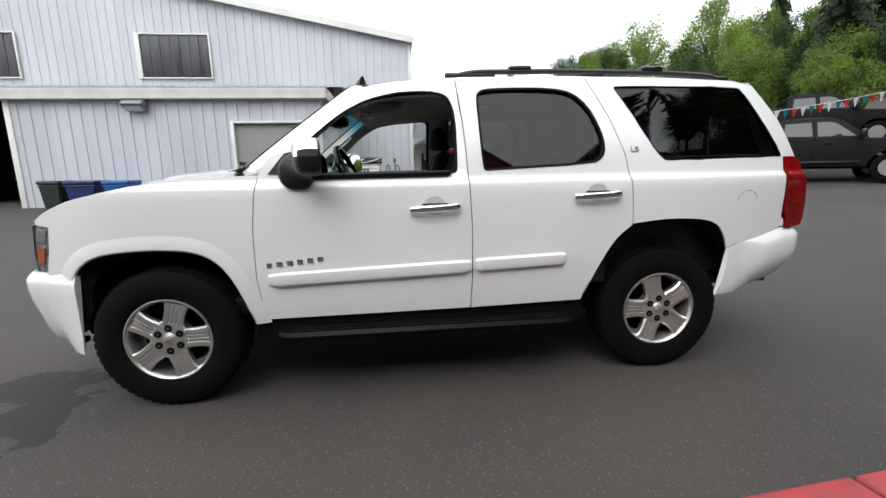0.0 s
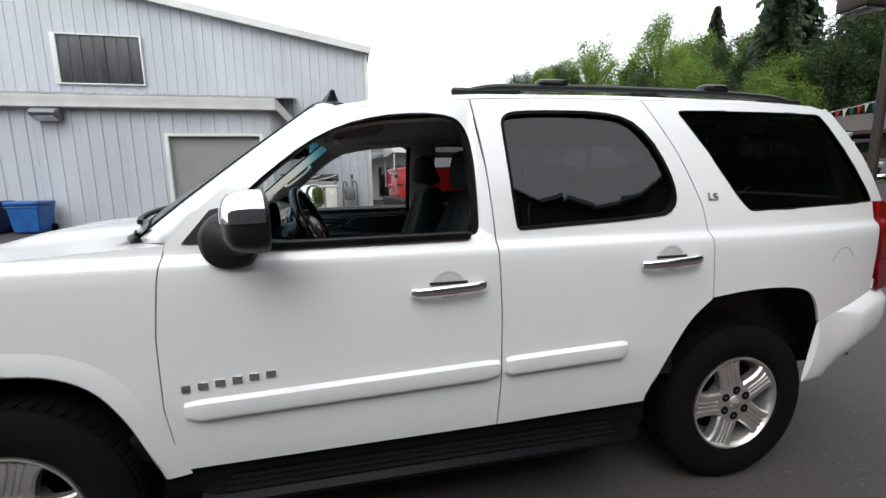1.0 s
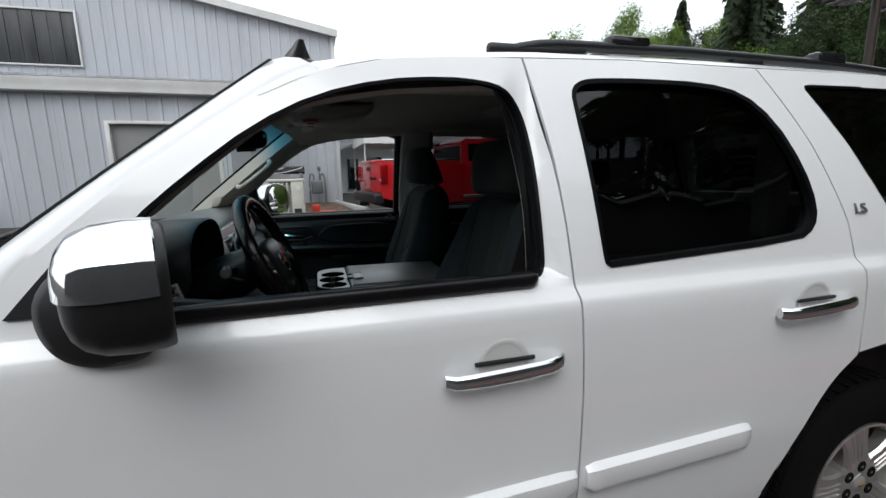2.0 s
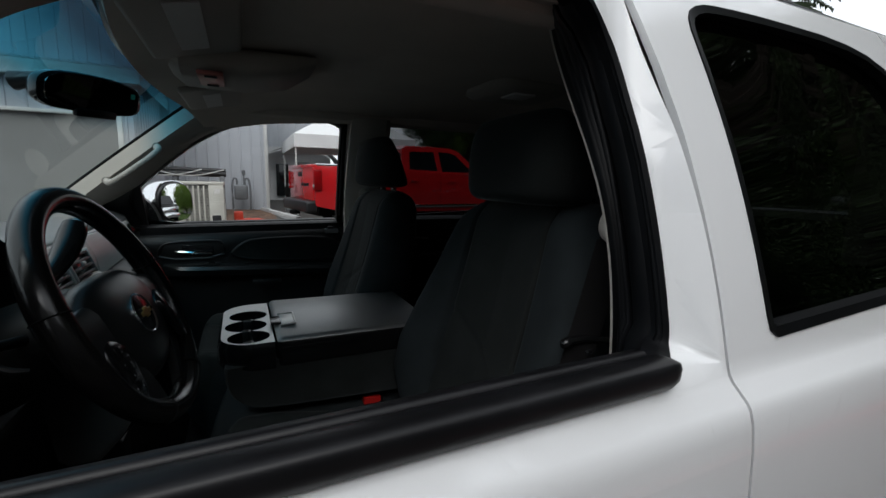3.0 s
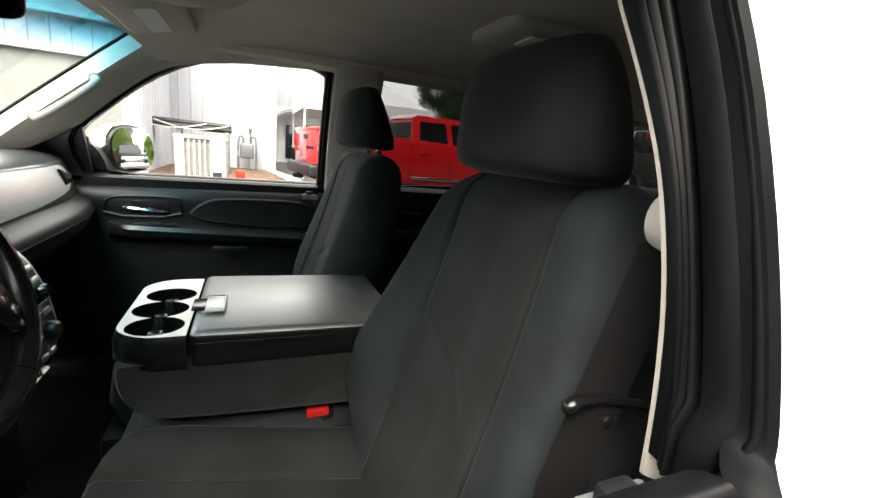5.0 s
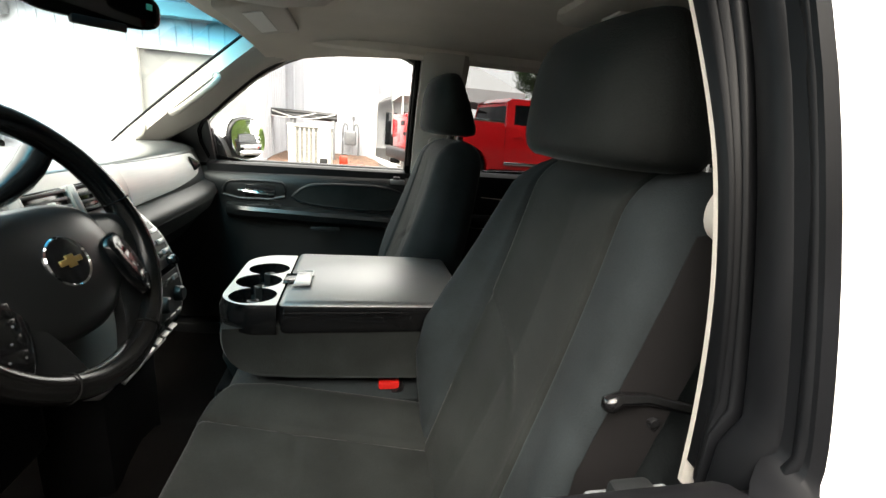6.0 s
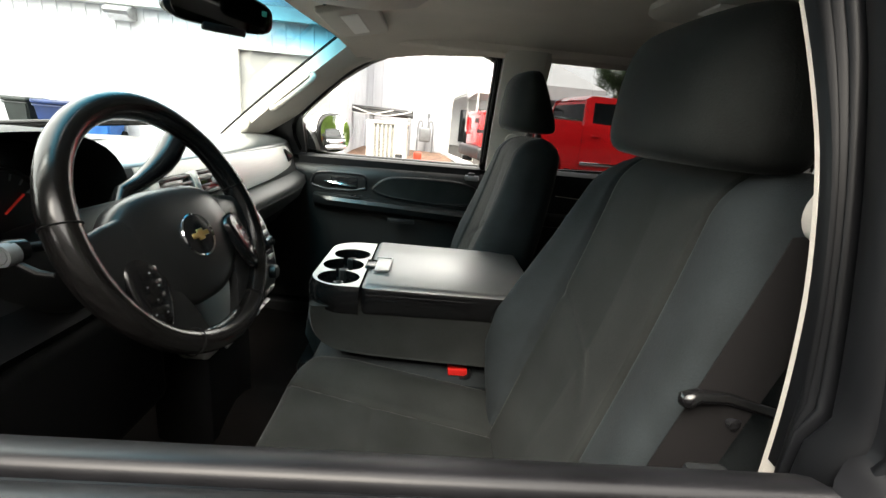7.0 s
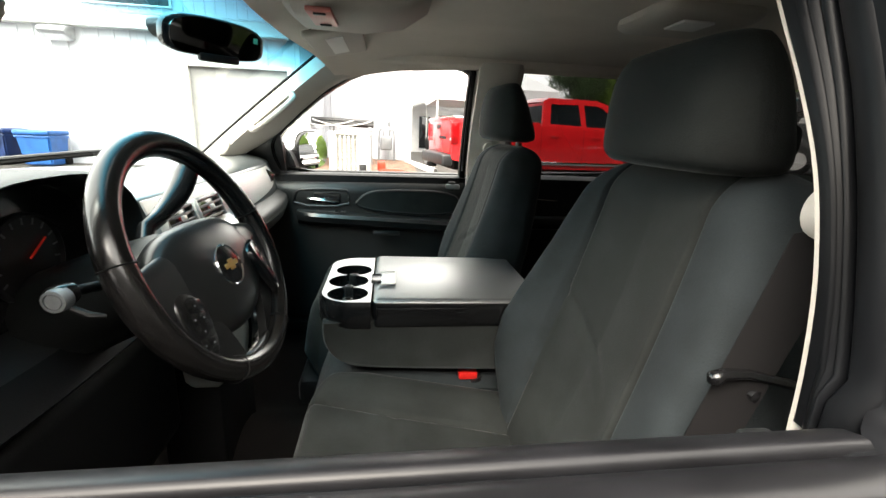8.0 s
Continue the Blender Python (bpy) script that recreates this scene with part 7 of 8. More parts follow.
part("rear_dome", loft([[(x, 1.0 + w * superpoint(2 * math.pi * i / 28, 3)[0], 1.797 + h * superpoint(2 * math.pi * i / 28, 3)[1]) for i in range(28)] for x, w, h in ((1.88, 0.08, 0.010), (1.895, 0.115, 0.022), (1.92, 0.13, 0.028), (2.12, 0.13, 0.028), (2.145, 0.115, 0.022), (2.16, 0.08, 0.010))]), "beige", suv, "overhead dome lamp housing")
part("dome_lens", box(1.95, 2.03, 0.90, 0.98, 1.764, 1.771, 0.002), "label", suv)

# interior mirror
RM = Matrix.Translation((0.885, 0.965, 1.672)) @ Matrix.Rotation(radians(-27), 4, "Z") @ Matrix.Rotation(radians(10), 4, "Y") @ Matrix.Rotation(radians(3), 4, "X")


def mirror_shell(xs):
    rings = []
    for x, s in xs:
        rings.append([(x, 0.136 * s * superpoint(2 * math.pi * i / 40, 3.4)[0], 0.040 * s * superpoint(2 * math.pi * i / 40, 3.4)[1] - 0.004 * superpoint(2 * math.pi * i / 40, 3.4)[0] ** 2) for i in range(40)])
    bm = loft(rings)
    bm.transform(RM)
    return bm


rv = part("rear_view_mirror", mirror_shell(((-0.050, 0.55), (-0.035, 0.86), (-0.010, 1.0), (0.004, 1.0), (0.007, 0.95))), "blackgloss", suv, "black rear-view mirror")
part("mirror_glass", mirror_shell(((0.006, 0.91), (0.0085, 0.90))), "dimmirror", rv, "dark mirror glass")
bm = box(0.000, 0.012, -0.055, 0.055, -0.050, -0.032, 0.005)
bm.transform(RM)
part("button_bar", bm, "black", rv)
bm = box(0.009, 0.0095, 0.098, 0.112, 0.004, 0.016)
bm.transform(RM)
part("compass_display", bm, "lcd", rv, smooth=0)
part("mirror_stem", tube([RM @ Vector((-0.04, 0, 0.01)), (0.80, 0.97, 1.70), (0.745, 0.985, 1.69)], [0.014, 0.012, 0.02], 10), "black", rv)

# floor, rear seats
part("floor_carpet", grid_surface(lambda a, b: (0.16 + 3.6 * a, 0.17 + 1.66 * b, 0.545 + 0.10 * math.exp(-((b - 0.5) / 0.10) ** 2) + (0.28 * max(0.0, 0.14 - a) / 0.14)), 30, 24, 0.02), "carpet", suv, "dark brown-black carpet")


def rear_bench(x, w0, w1):
    bm = grid_surface(lambda a, b: (x - 0.50 + 0.52 * a, w0 + (w1 - w0) * b, 0.86 - 0.05 * a - 0.12 * max(0.0, 0.2 - a) ** 2 / 0.04 - 0.012 * abs(math.sin(3 * math.pi * b)) ** 8), 14, 30, 0.22)
    bench = part("rear_seat", bm, "cloth", suv, "charcoal cloth rear bench")
    bm = grid_surface(lambda a, b: (x + 0.20 * a - 0.03 * math.sin(math.pi * a) + 0.01 * abs(math.cos(3 * math.pi * b)) ** 8, w0 + (w1 - w0) * b, 0.80 + 0.60 * a), 16, 30, -0.12)
    part("backrest", bm, "cloth", bench)
    for cy in (0.55, 1.45):
        part("head_restraint", box(x + 0.17, x + 0.27, cy - 0.13, cy + 0.13, 1.44, 1.58, 0.045, 4), "cloth", bench)


rear_bench(2.52, 0.22, 1.78)

# ---- things in the yard ----
def pickup(name, x, y, turn, paint, label, crew=True):
    """A pickup truck; its nose points along +x before it is turned."""
    z0 = rise(x + 2.9 * math.cos(radians(turn)), y + 2.9 * math.sin(radians(turn)))
    root = thing(name, x, y, z0, label, "car")
    T = Matrix.Translation((x, y, z0)) @ Matrix.Rotation(radians(turn), 4, "Z")

    def put(nm, bm, material, parent=root, lab="", smooth=38):
        bm.transform(T)
        return part(nm, bm, material, parent, lab, smooth)

    HW = 0.985
    # flank outline with wheel cut-outs, x from tail (0) to nose (5.8)
    def arch(cx, r, zc=0.42):
        return [(cx - r * math.cos(a), zc + r * math.sin(a)) for a in (math.pi * i / 12 for i in range(13))]

    low = [(0.0, 0.62), (0.55, 0.50)] + arch(1.12, 0.50) + [(1.7, 0.46), (4.15, 0.46)] + arch(4.72, 0.50) + [(5.35, 0.50), (5.70, 0.60)]
    topb = [(5.78, 1.10), (5.45, 1.20), (4.20, 1.27), (3.0, 1.32), (1.93, 1.34), (1.90, 1.42), (0.03, 1.43)]
    for s in (-1, 1):
        surf = lambda px, pz, s=s: s * (HW - 0.05 * max(0.0, abs(pz - 0.95) / 0.5) ** 2 - (0.10 * max(0.0, px - 5.2) / 0.5 if px > 5.2 else 0))
        put("body_side", sheet(low + topb, [], surf, 0.10, -s, 0.25), paint)
        cab = [(1.97, 1.335), (2.02, 1.86), (2.15, 1.93), (3.3, 1.93), (3.55, 1.86), (4.20, 1.30), (3.0, 1.32)]
        w_r = [(2.16, 1.40), (2.20, 1.80), (2.85, 1.82), (2.90, 1.38)]
        w_f = [(3.02, 1.37), (2.98, 1.82), (3.28, 1.82), (3.45, 1.77), (3.92, 1.36)]
        csurf = lambda px, pz, s=s: s * (0.93 - 0.28 * (pz - 1.33))
        cs = put("cab_side", sheet(cab, [w_r, w_f], csurf, 0.06, -s, 0.3), paint)
        for w in (w_r, w_f):
            put("window", sheet(w, [], lambda px, pz, s=s: csurf(px, pz) - s * 0.015, 0.01, -s, 0.5), "carglass", cs)
        for sx in (1.95, 2.95, 4.05):
            put("door_gap", tube([(sx, s * (HW + 0.0), 0.55), (sx, s * (HW + 0.001), 1.0), (sx, s * (HW - 0.025), 1.30)], 0.005, 6), "dark", cs)
        for hx in (2.15, 3.15):
            put("door_handle", box(hx, hx + 0.20, s * HW - 0.03, s * HW + 0.03, 1.13, 1.165, 0.012), paint, cs)
        put("side_trim", box(1.98, 4.05, s * HW - 0.012, s * HW + 0.012, 0.55, 0.62, 0.01), "chrome" if paint == "redpaint" else "black", cs)
        put("tail_lamp", box(-0.03, 0.14, s * 0.97 - 0.06, s * 0.97 + 0.035, 0.92, 1.34, 0.03), "taillamp", root, "red tail lamp")
        put("reverse_lens", box(-0.035, 0.10, s * 0.97 - 0.05, s * 0.97 + 0.04, 0.98, 1.04, 0.01), "lens")
        put("head_lamp", box(5.60, 5.80, s * 0.80 - 0.14, s * 0.80 + 0.10, 0.92, 1.10, 0.04), "lens", root, "clear head lamp")
        put("door_mirror", box(3.95, 4.10, s * 1.10 - 0.11, s * 1.10 + 0.11, 1.34, 1.54, 0.04), "black" if paint != "redpaint" else paint, root)
        for cx in (1.12, 4.72):
            bm = lathe([(0.24, s * 0.80), (0.34, s * 0.79), (0.41, s * 0.83), (0.41, s * 0.97), (0.34, s * 1.0), (0.25, s * 0.985), (0.24, s * 0.93)], (cx, 0, 0.41), "y", 40, caps=False)
            ty = put("tyre", bm, "rubber", root, "black tyre")
            put("rim", lathe([(0.25, s * 0.985), (0.24, s * 0.975), (0.20, s * 0.93), (0.06, s * 0.945), (0.001, s * 0.95)], (cx, 0, 0.41), "y", 30), "alloy", ty)
            for i in range(6):
                b2 = box(-0.028, 0.028, s * 0.965 - 0.012, s * 0.965 + 0.012, 0.05, 0.235, 0.008)
                b2.transform(Matrix.Translation((cx, 0, 0.41)) @ Matrix.Rotation(math.pi * i / 3, 4, "Y"))
                put("spoke", b2, "alloy", ty)
    put("tailgate", box(-0.02, 0.06, -0.90, 0.90, 0.72, 1.40, 0.025), paint, root)
    put("tailgate_lip", box(-0.05, 0.08, -0.90, 0.90, 1.37, 1.44, 0.02), paint)
    put("tailgate_handle", box(-0.035, 0.0, -0.16, 0.16, 1.20, 1.30, 0.015), "black")
    for i in range(3):
        put("badge_bar", box(-0.032, -0.015, -0.62 + 0.19 * i, -0.47 + 0.19 * i, 1.00, 1.07, 0.01), "greypaint" if paint == "redpaint" else "chrome")
    put("rear_bumper", box(-0.18, 0.05, -0.97, 0.97, 0.48, 0.72, 0.05, 3), "black" if paint == "redpaint" else "chrome", root, "rear bumper")
    put("tow_hitch", box(-0.26, -0.05, -0.05, 0.05, 0.40, 0.50, 0.02), "dark")
    put("bed_rail", box(0.05, 1.92, -0.95, -0.86, 1.41, 1.455, 0.015), "chrome" if paint == "redpaint" else "black", root, "bed rail cap")
    put("bed_rail", box(0.05, 1.92, 0.86, 0.95, 1.41, 1.455, 0.015), "chrome" if paint == "redpaint" else "black", root, "bed rail cap")
    put("bed_floor", box(0.06, 1.95, -0.88, 0.88, 0.80, 0.86), "dark")
    # cab shell
    secs = []
    for px, zt, w in ((1.99, 1.34, 0.92), (2.04, 1.85, 0.775), (2.16, 1.945, 0.745), (2.8, 1.965, 0.74), (3.3, 1.95, 0.74), (3.56, 1.87, 0.76)):
        secs.append([(px, -w, zt - 0.03), (px, -w * 0.8, zt), (px, 0, zt + 0.012), (px, w * 0.8, zt), (px, w, zt - 0.03)])
    put("cab_roof", loft(secs[1:], False, False), paint)
    put("rear_glass", loft([[(px - 0.012, -w * 0.93, zt - 0.05), (px - 0.012, w * 0.93, zt - 0.05)] for px, zt, w in ((2.0, 1.45, 0.9), (2.035, 1.82, 0.80))], False, False), "carglass", root, "rear cab window")
    put("cab_back", loft([[(px, -w, zt), (px, w, zt)] for px, zt, w in ((1.985, 0.85, 0.93), (1.99, 1.40, 0.92), (2.04, 1.83, 0.775))], False, False), paint)
    put("windscreen", loft([[(3.56, -0.745, 1.85), (3.56, 0, 1.885), (3.56, 0.745, 1.85)], [(4.16, -0.86, 1.31), (4.26, 0, 1.33), (4.16, 0.86, 1.31)]], False, False), "carglass", root, "windscreen")
    put("hood", loft([[(4.16, -0.93, 1.27), (4.2, 0, 1.33), (4.16, 0.93, 1.27)], [(5.0, -0.93, 1.23), (5.0, 0, 1.29), (5.0, 0.93, 1.23)], [(5.72, -0.84, 1.10), (5.80, 0, 1.15), (5.72, 0.84, 1.10)]], False, False), paint)
    put("grille", box(5.66, 5.82, -0.66, 0.66, 0.74, 1.10, 0.04), "chrome", root, "chrome grille")
    put("front_bumper", box(5.60, 5.92, -0.95, 0.95, 0.46, 0.74, 0.07, 3), "chrome", root)
    put("chassis", box(0.2, 5.5, -0.55, 0.55, 0.38, 0.62), "dark")
    # near-black block stands in for the shaded cab interior
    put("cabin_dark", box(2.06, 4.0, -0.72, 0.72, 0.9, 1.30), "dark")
    return root


pickup("red_pickup", 2.37, 9.58, 8, "redpaint", "red crew-cab pickup parked with its tailgate towards the wall")
pickup("grey_pickup", 12.45, 12.55, -37, "greypaint", "dark grey crew-cab pickup parked across the yard")
pickup("black_pickup", 15.30, 15.35, -31, "greypaint", "dark pickup parked behind the grey one")


def condenser():
    """Outdoor air-conditioning unit with a louvred coil guard and a fan grille."""
    x0, x1, y0, y1 = 0.02, 0.86, 9.45, 10.2
    z0 = rise(0.4, 9.6)
    root = thing("air_conditioner", 0.44, 9.8, z0, "cream metal outdoor air-conditioning unit with a louvred front", "air conditioner")
    part("pad", box(x0 - 0.1, x1 + 0.1, y0 - 0.1, y1 + 0.1, z0 - 0.05, z0 + 0.08, 0.01), "wallbeige", root)
    # darker cabinet colour puts in the shade behind the cream louvres
    part("cabinet", box(x0, x1, y0 + 0.03, y1, z0 + 0.08, 1.36, 0.02), "acdark", root)
    part("top", box(x0 - 0.02, x1 + 0.02, y0 - 0.02, y1 + 0.02, 1.355, 1.415, 0.02), "ac", root)
    for a, b in ((x0 - 0.005, x0 + 0.12), (0.60, x1 + 0.005)):
        part("corner_post", box(a, b, y0 - 0.01, y0 + 0.06, z0 + 0.08, 1.36, 0.012), "ac", root)
    for i in range(5):
        xa = 0.155 + 0.09 * i
        part("louvre_column", box(xa - 0.012, xa + 0.016, y0 - 0.012, y0 + 0.03, z0 + 0.10, 1.34, 0.006), "ac", root)
    for i in range(28):
        z = z0 + 0.12 + 0.030 * i
        if z < 1.33:
            part("louvre", box(x0 + 0.1, 0.62, y0 + 0.006, y0 + 0.024, z, z + 0.010, 0.002), "ac", root)
    for i in range(28):
        z = z0 + 0.12 + 0.030 * i
        if z < 1.33:
            part("louvre", box(x1 - 0.006, x1 + 0.010, y0 + 0.1, y1 - 0.05, z, z + 0.010, 0.002), "ac", root)
    part("service_panel", box(0.64, 0.80, y0 - 0.016, y0 - 0.006, z0 + 0.12, z0 + 0.42, 0.006), "black", root)
    part("rating_label", box(0.70, 0.80, y0 - 0.0165, y0 - 0.0105, 1.18, 1.28), "label", root, smooth=0)
    for r in (0.10, 0.18, 0.26, 0.32):
        part("fan_guard", tube([(0.44 + r * math.cos(a), 9.83 + r * math.sin(a), 1.424) for a in (2 * math.pi * i / 32 for i in range(33))], 0.006, 6), "acdark", root)


condenser()


def meter():
    """Gas meter with its pipe loop against the wall."""
    z0 = rise(1.2, 14.6)
    root = thing("gas_meter", 1.2, 14.7, z0, "grey gas meter with bent pipes before the white wall", "gas meter")
    part("meter_body", box(1.0, 1.38, 14.5, 14.75, z0 + 0.35, z0 + 0.80, 0.05, 3), "pipe", root)
    for x, h in ((0.95, 1.0), (1.45, 1.0)):
        part("pipe", tube(arc_smooth([(x, 14.65, z0), (x, 14.65, z0 + h), (x + (0.14 if x < 1.2 else -0.14), 14.65, z0 + h), (x + (0.14 if x < 1.2 else -0.14), 14.65, z0 + 0.8)], 2, False), 0.03, 10), "pipe", root)
    part("vent_cap", lathe([(0.001, z0 + 1.25), (0.05, z0 + 1.25), (0.05, z0 + 1.12), (0.02, z0 + 1.1), (0.02, z0 + 0.8)], (1.28, 14.65, 0), "z", 16), "pipe", root)


meter()


def rack():
    """A dark steel rack of pipes on posts behind the unit."""
    z0 = rise(0, 12.5)
    root = thing("pipe_rack", -0.2, 12.6, z0, "dark pipes and hoses on a low rack beside the wall", "rack")
    for i in range(3):
        part("pipe", tube([(-1.6, 12.5 + 0.12 * i, 1.62 + 0.09 * (i % 2)), (0.85, 12.5 + 0.12 * i, 1.58 + 0.09 * (i % 2))], 0.065, 12), "black", root)
    for x in (-1.5, -0.3, 0.75):
        part("post", box(x - 0.05, x + 0.05, 12.45, 12.85, z0 - 0.05, 1.56, 0.01), "pipe", root)
    for k in range(2):
        pts = [(-1.3 + 0.5 * k + 1.6 * i / 12, 12.42, 1.70 - 0.16 * math.sin(math.pi * i / 12)) for i in range(13)]
        part("hose", tube(pts, 0.015, 8), "trimwhite", root)
    part("crate", box(-1.25, -0.9, 12.2, 12.45, z0, 2.0, 0.02), "wallbeige", root)


rack()


def bin_(name, x, y, w, d, z1, material, label):
    z0 = rise(x, y)
    root = thing(name, x, y, z0, label, "bin", "bins along the white wall")
    bm = loft([[(x + sx * w / 2 * s, y + sy * d / 2 * s, z) for sx, sy in ((-1, -1), (1, -1), (1, 1), (-1, 1))] for z, s in ((z0 + 0.02, 0.82), (z1 - 0.10, 1.0))])
    bmesh.ops.bevel(bm, geom=bm.edges[:], offset=0.03, segments=2, affect="EDGES")
    part("body", bm, material, root)
    part("lid", box(x - w * 0.53, x + w * 0.53, y - d * 0.55, y + d * 0.53, z1 - 0.10, z1, 0.03, 3), material, root)
    part("rim", box(x - w * 0.51, x + w * 0.51, y - d * 0.52, y + d * 0.52, z1 - 0.16, z1 - 0.115, 0.015), material, root)
    for s in (-1, 1):
        part("wheel", lathe([(0.001, -0.03), (0.10, -0.03), (0.10, 0.03), (0.001, 0.03)], (x + s * w * 0.44, y + d * 0.38, z0 + 0.10), "x", 20), "rubber", root)


bin_("wheeled_bin", -8.13, 10.85, 0.54, 0.62, 1.19, "bin_dark", "dark green wheeled waste bin by the white wall")
bin_("wheeled_bin", -7.33, 10.85, 0.80, 0.66, 1.18, "bin_navy", "dark navy wheeled waste bin by the white wall")
bin_("plastic_tub", -6.38, 10.80, 0.68, 0.62, 1.165, "bin_blue", "bright blue plastic tub by the white wall")


def canopy():
    """A white pop-up canopy on four poles."""
    x, y, w, z0 = 4.42, 14.6, 3.65, rise(4.4, 14.6)
    root = thing("canopy_tent", x, y, z0, "white pop-up canopy tent on thin poles", "tent")
    corners = ((-1, -1), (1, -1), (1, 1), (-1, 1))
    bm = loft([[(x + sx * k, y + sy * k, z) for sx, sy in corners] for k, z in ((w / 2, 2.40), (w / 2, 2.77), (w / 4, 3.32), (0.01, 3.90), (0.01, 3.87), (w / 4, 3.30), (w / 2 - 0.02, 2.75), (w / 2 - 0.02, 2.40))], True, False)
    part("roof_cloth", bm, "canopy", root, smooth=0)
    for sx, sy in ((-1, -1), (1, -1), (1, 1), (-1, 1)):
        part("pole", tube([(x + sx * (w / 2 - 0.05), y + sy * (w / 2 - 0.05), z0 - 0.05), (x + sx * (w / 2 - 0.05), y + sy * (w / 2 - 0.05), 2.72)], 0.025, 8), "trimwhite", root)


canopy()


def far_shed():
    """Low grey building with an arched opening beyond the corner."""
    z0 = rise(4, 22)
    root = thing("far_building", 5.0, 23.0, z0, "low pale grey building with a dark arched awning", "building")
    part("wall", box(2.1, 5.3, 22.0, 22.2, z0 - 0.1, 3.0), "wallbeige", root)
    for i in range(4):
        part("wall_panel", box(2.1 + 0.8 * i, 2.895 + 0.8 * i, 22.01, 22.16, 3.0, 5.2, 0.006), "siding", root)
    part("gutter", box(2.0, 5.4, 21.85, 22.2, 5.2, 5.32, 0.02), "trimwhite", root)
    part("door", box(4.35, 5.15, 21.95, 22.01, z0, 2.35, 0.02), "trimwhite", root)
    part("window", box(3.6, 4.5, 21.94, 22.01, z0 + 0.9, 2.3, 0.02), "carglass", root)
    bm = bmesh.new()
    pts = [(3.2 + 1.7 * math.cos(a), 2.15 + 0.85 * math.sin(a)) for a in (math.pi * i / 16 for i in range(17))]
    loft([[(px + 0.6, yy, pz) for px, pz in pts] for yy in (20.8, 21.95)], False, False, bm)
    bmesh.ops.solidify(bm, geom=bm.faces[:], thickness=0.04)
    part("awning", bm, "pipe", root)
    part("door_window", box(2.75, 3.3, 21.9, 22.01, z0 + 0.2, 2.2, 0.02), "carglass", root)


far_shed()


def low_house():
    """Long low brown building behind the parked trucks."""
    T = Matrix.Translation((22.6, 15.4, 1.6)) @ Matrix.Rotation(radians(-56), 4, "Z")
    root = thing("low_building", 22.6, 15.4, 1.6, "low brown building with a grey-brown pitched roof", "building")

    def put(nm, bm, material, lab=""):
        bm.transform(T)
        return part(nm, bm, material, root, lab)

    put("wall", box(0.0, 8.0, 0.0, 3.4, 0.0, 1.75), "brownwall")
    roof = [[(x, -0.5, 1.70), (x, 1.7, 2.62), (x, 3.9, 1.70), (x, 3.9, 1.62), (x, 1.7, 2.52), (x, -0.5, 1.62)] for x in (-0.4, 8.4)]
    put("roof", loft(roof), "brownroof", "grey-brown shingle roof")
    put("fascia", box(-0.4, 8.4, -0.54, -0.50, 1.56, 1.72), "brownwall")
    for i in range(3):
        put("window", box(1.0 + 2.3 * i, 2.2 + 2.3 * i, -0.04, 0.0, 0.8, 1.45, 0.01), "carglass")


M["brownwall"] = mat("dark_red_brown_boards", (0.060, 0.032, 0.027), 0.8, var=0.2, scale=3, fine=30)
M["brownroof"] = mat("grey_brown_shingle", (0.085, 0.075, 0.068), 0.85, var=0.2, scale=4, bump=0.5, fine=30)
low_house()


def cone():
    z0 = rise(1.35, 9.6)
    root = thing("floor_jack", 1.25, 10.0, z0, "orange-red trolley jack on the mulch", "jack")
    part("frame", box(1.05, 1.55, 9.9, 10.15, z0 + 0.22, z0 + 0.30, 0.02), "cone", root)
    part("saddle", box(1.02, 1.2, 9.93, 10.12, z0 + 0.26, z0 + 0.46, 0.03), "cone", root)
    part("side_plate", box(1.05, 1.75, 9.88, 9.91, z0 + 0.04, z0 + 0.26, 0.008), "cone", root)
    for px in (1.1, 1.68):
        part("wheel", lathe([(0.001, -0.02), (0.05, -0.02), (0.05, 0.02), (0.001, 0.02)], (px, 9.86, z0 + 0.05), "y", 16), "black", root)
    part("arm", tube([(1.5, 10.02, z0 + 0.28), (1.9, 10.02, z0 + 0.20)], 0.02, 8), "cone", root)


cone()


def edging():
    """Pale timber edging before the mulch, and a wheel that leans on the corner of the wall."""
    z0 = rise(2.2, 12.5)
    board = thing("edging_board", 2.1, 12.4, z0, "pale weathered timber edging beside the mulch", "edging")
    bm = box(-1.9, 1.9, -0.05, 0.05, -0.02, 0.12, 0.015)
    bm.transform(Matrix.Translation((2.1, 12.6, z0)) @ Matrix.Rotation(radians(100), 4, "Z"))
    part("board", bm, "wallbeige", board)
    wheel_ob = thing("spare_wheel", 2.75, 14.3, z0, "black spare wheel standing behind the red pickup", "wheel")
    m = Matrix.Translation((2.75, 14.3, z0 + 0.62)) @ Matrix.Rotation(radians(25), 4, "Z") @ Matrix.Rotation(radians(-8), 4, "X")
    bm = lathe([(0.20, -0.09), (0.29, -0.10), (0.34, -0.06), (0.345, 0.0), (0.34, 0.06), (0.29, 0.10), (0.20, 0.09)], (0, 0, 0), "y", 32, caps=False)
    bm.transform(m)
    ty = part("tyre", bm, "rubber", wheel_ob)
    bm = lathe([(0.20, -0.05), (0.16, -0.02), (0.05, -0.04), (0.001, -0.04)], (0, 0, 0), "y", 24)
    bm.transform(m)
    part("rim", bm, "alloy_dark", wheel_ob)
    part("stand", box(2.45, 3.05, 14.1, 14.5, z0 - 0.02, z0 + 0.28, 0.03), "pipe", wheel_ob)


edging()


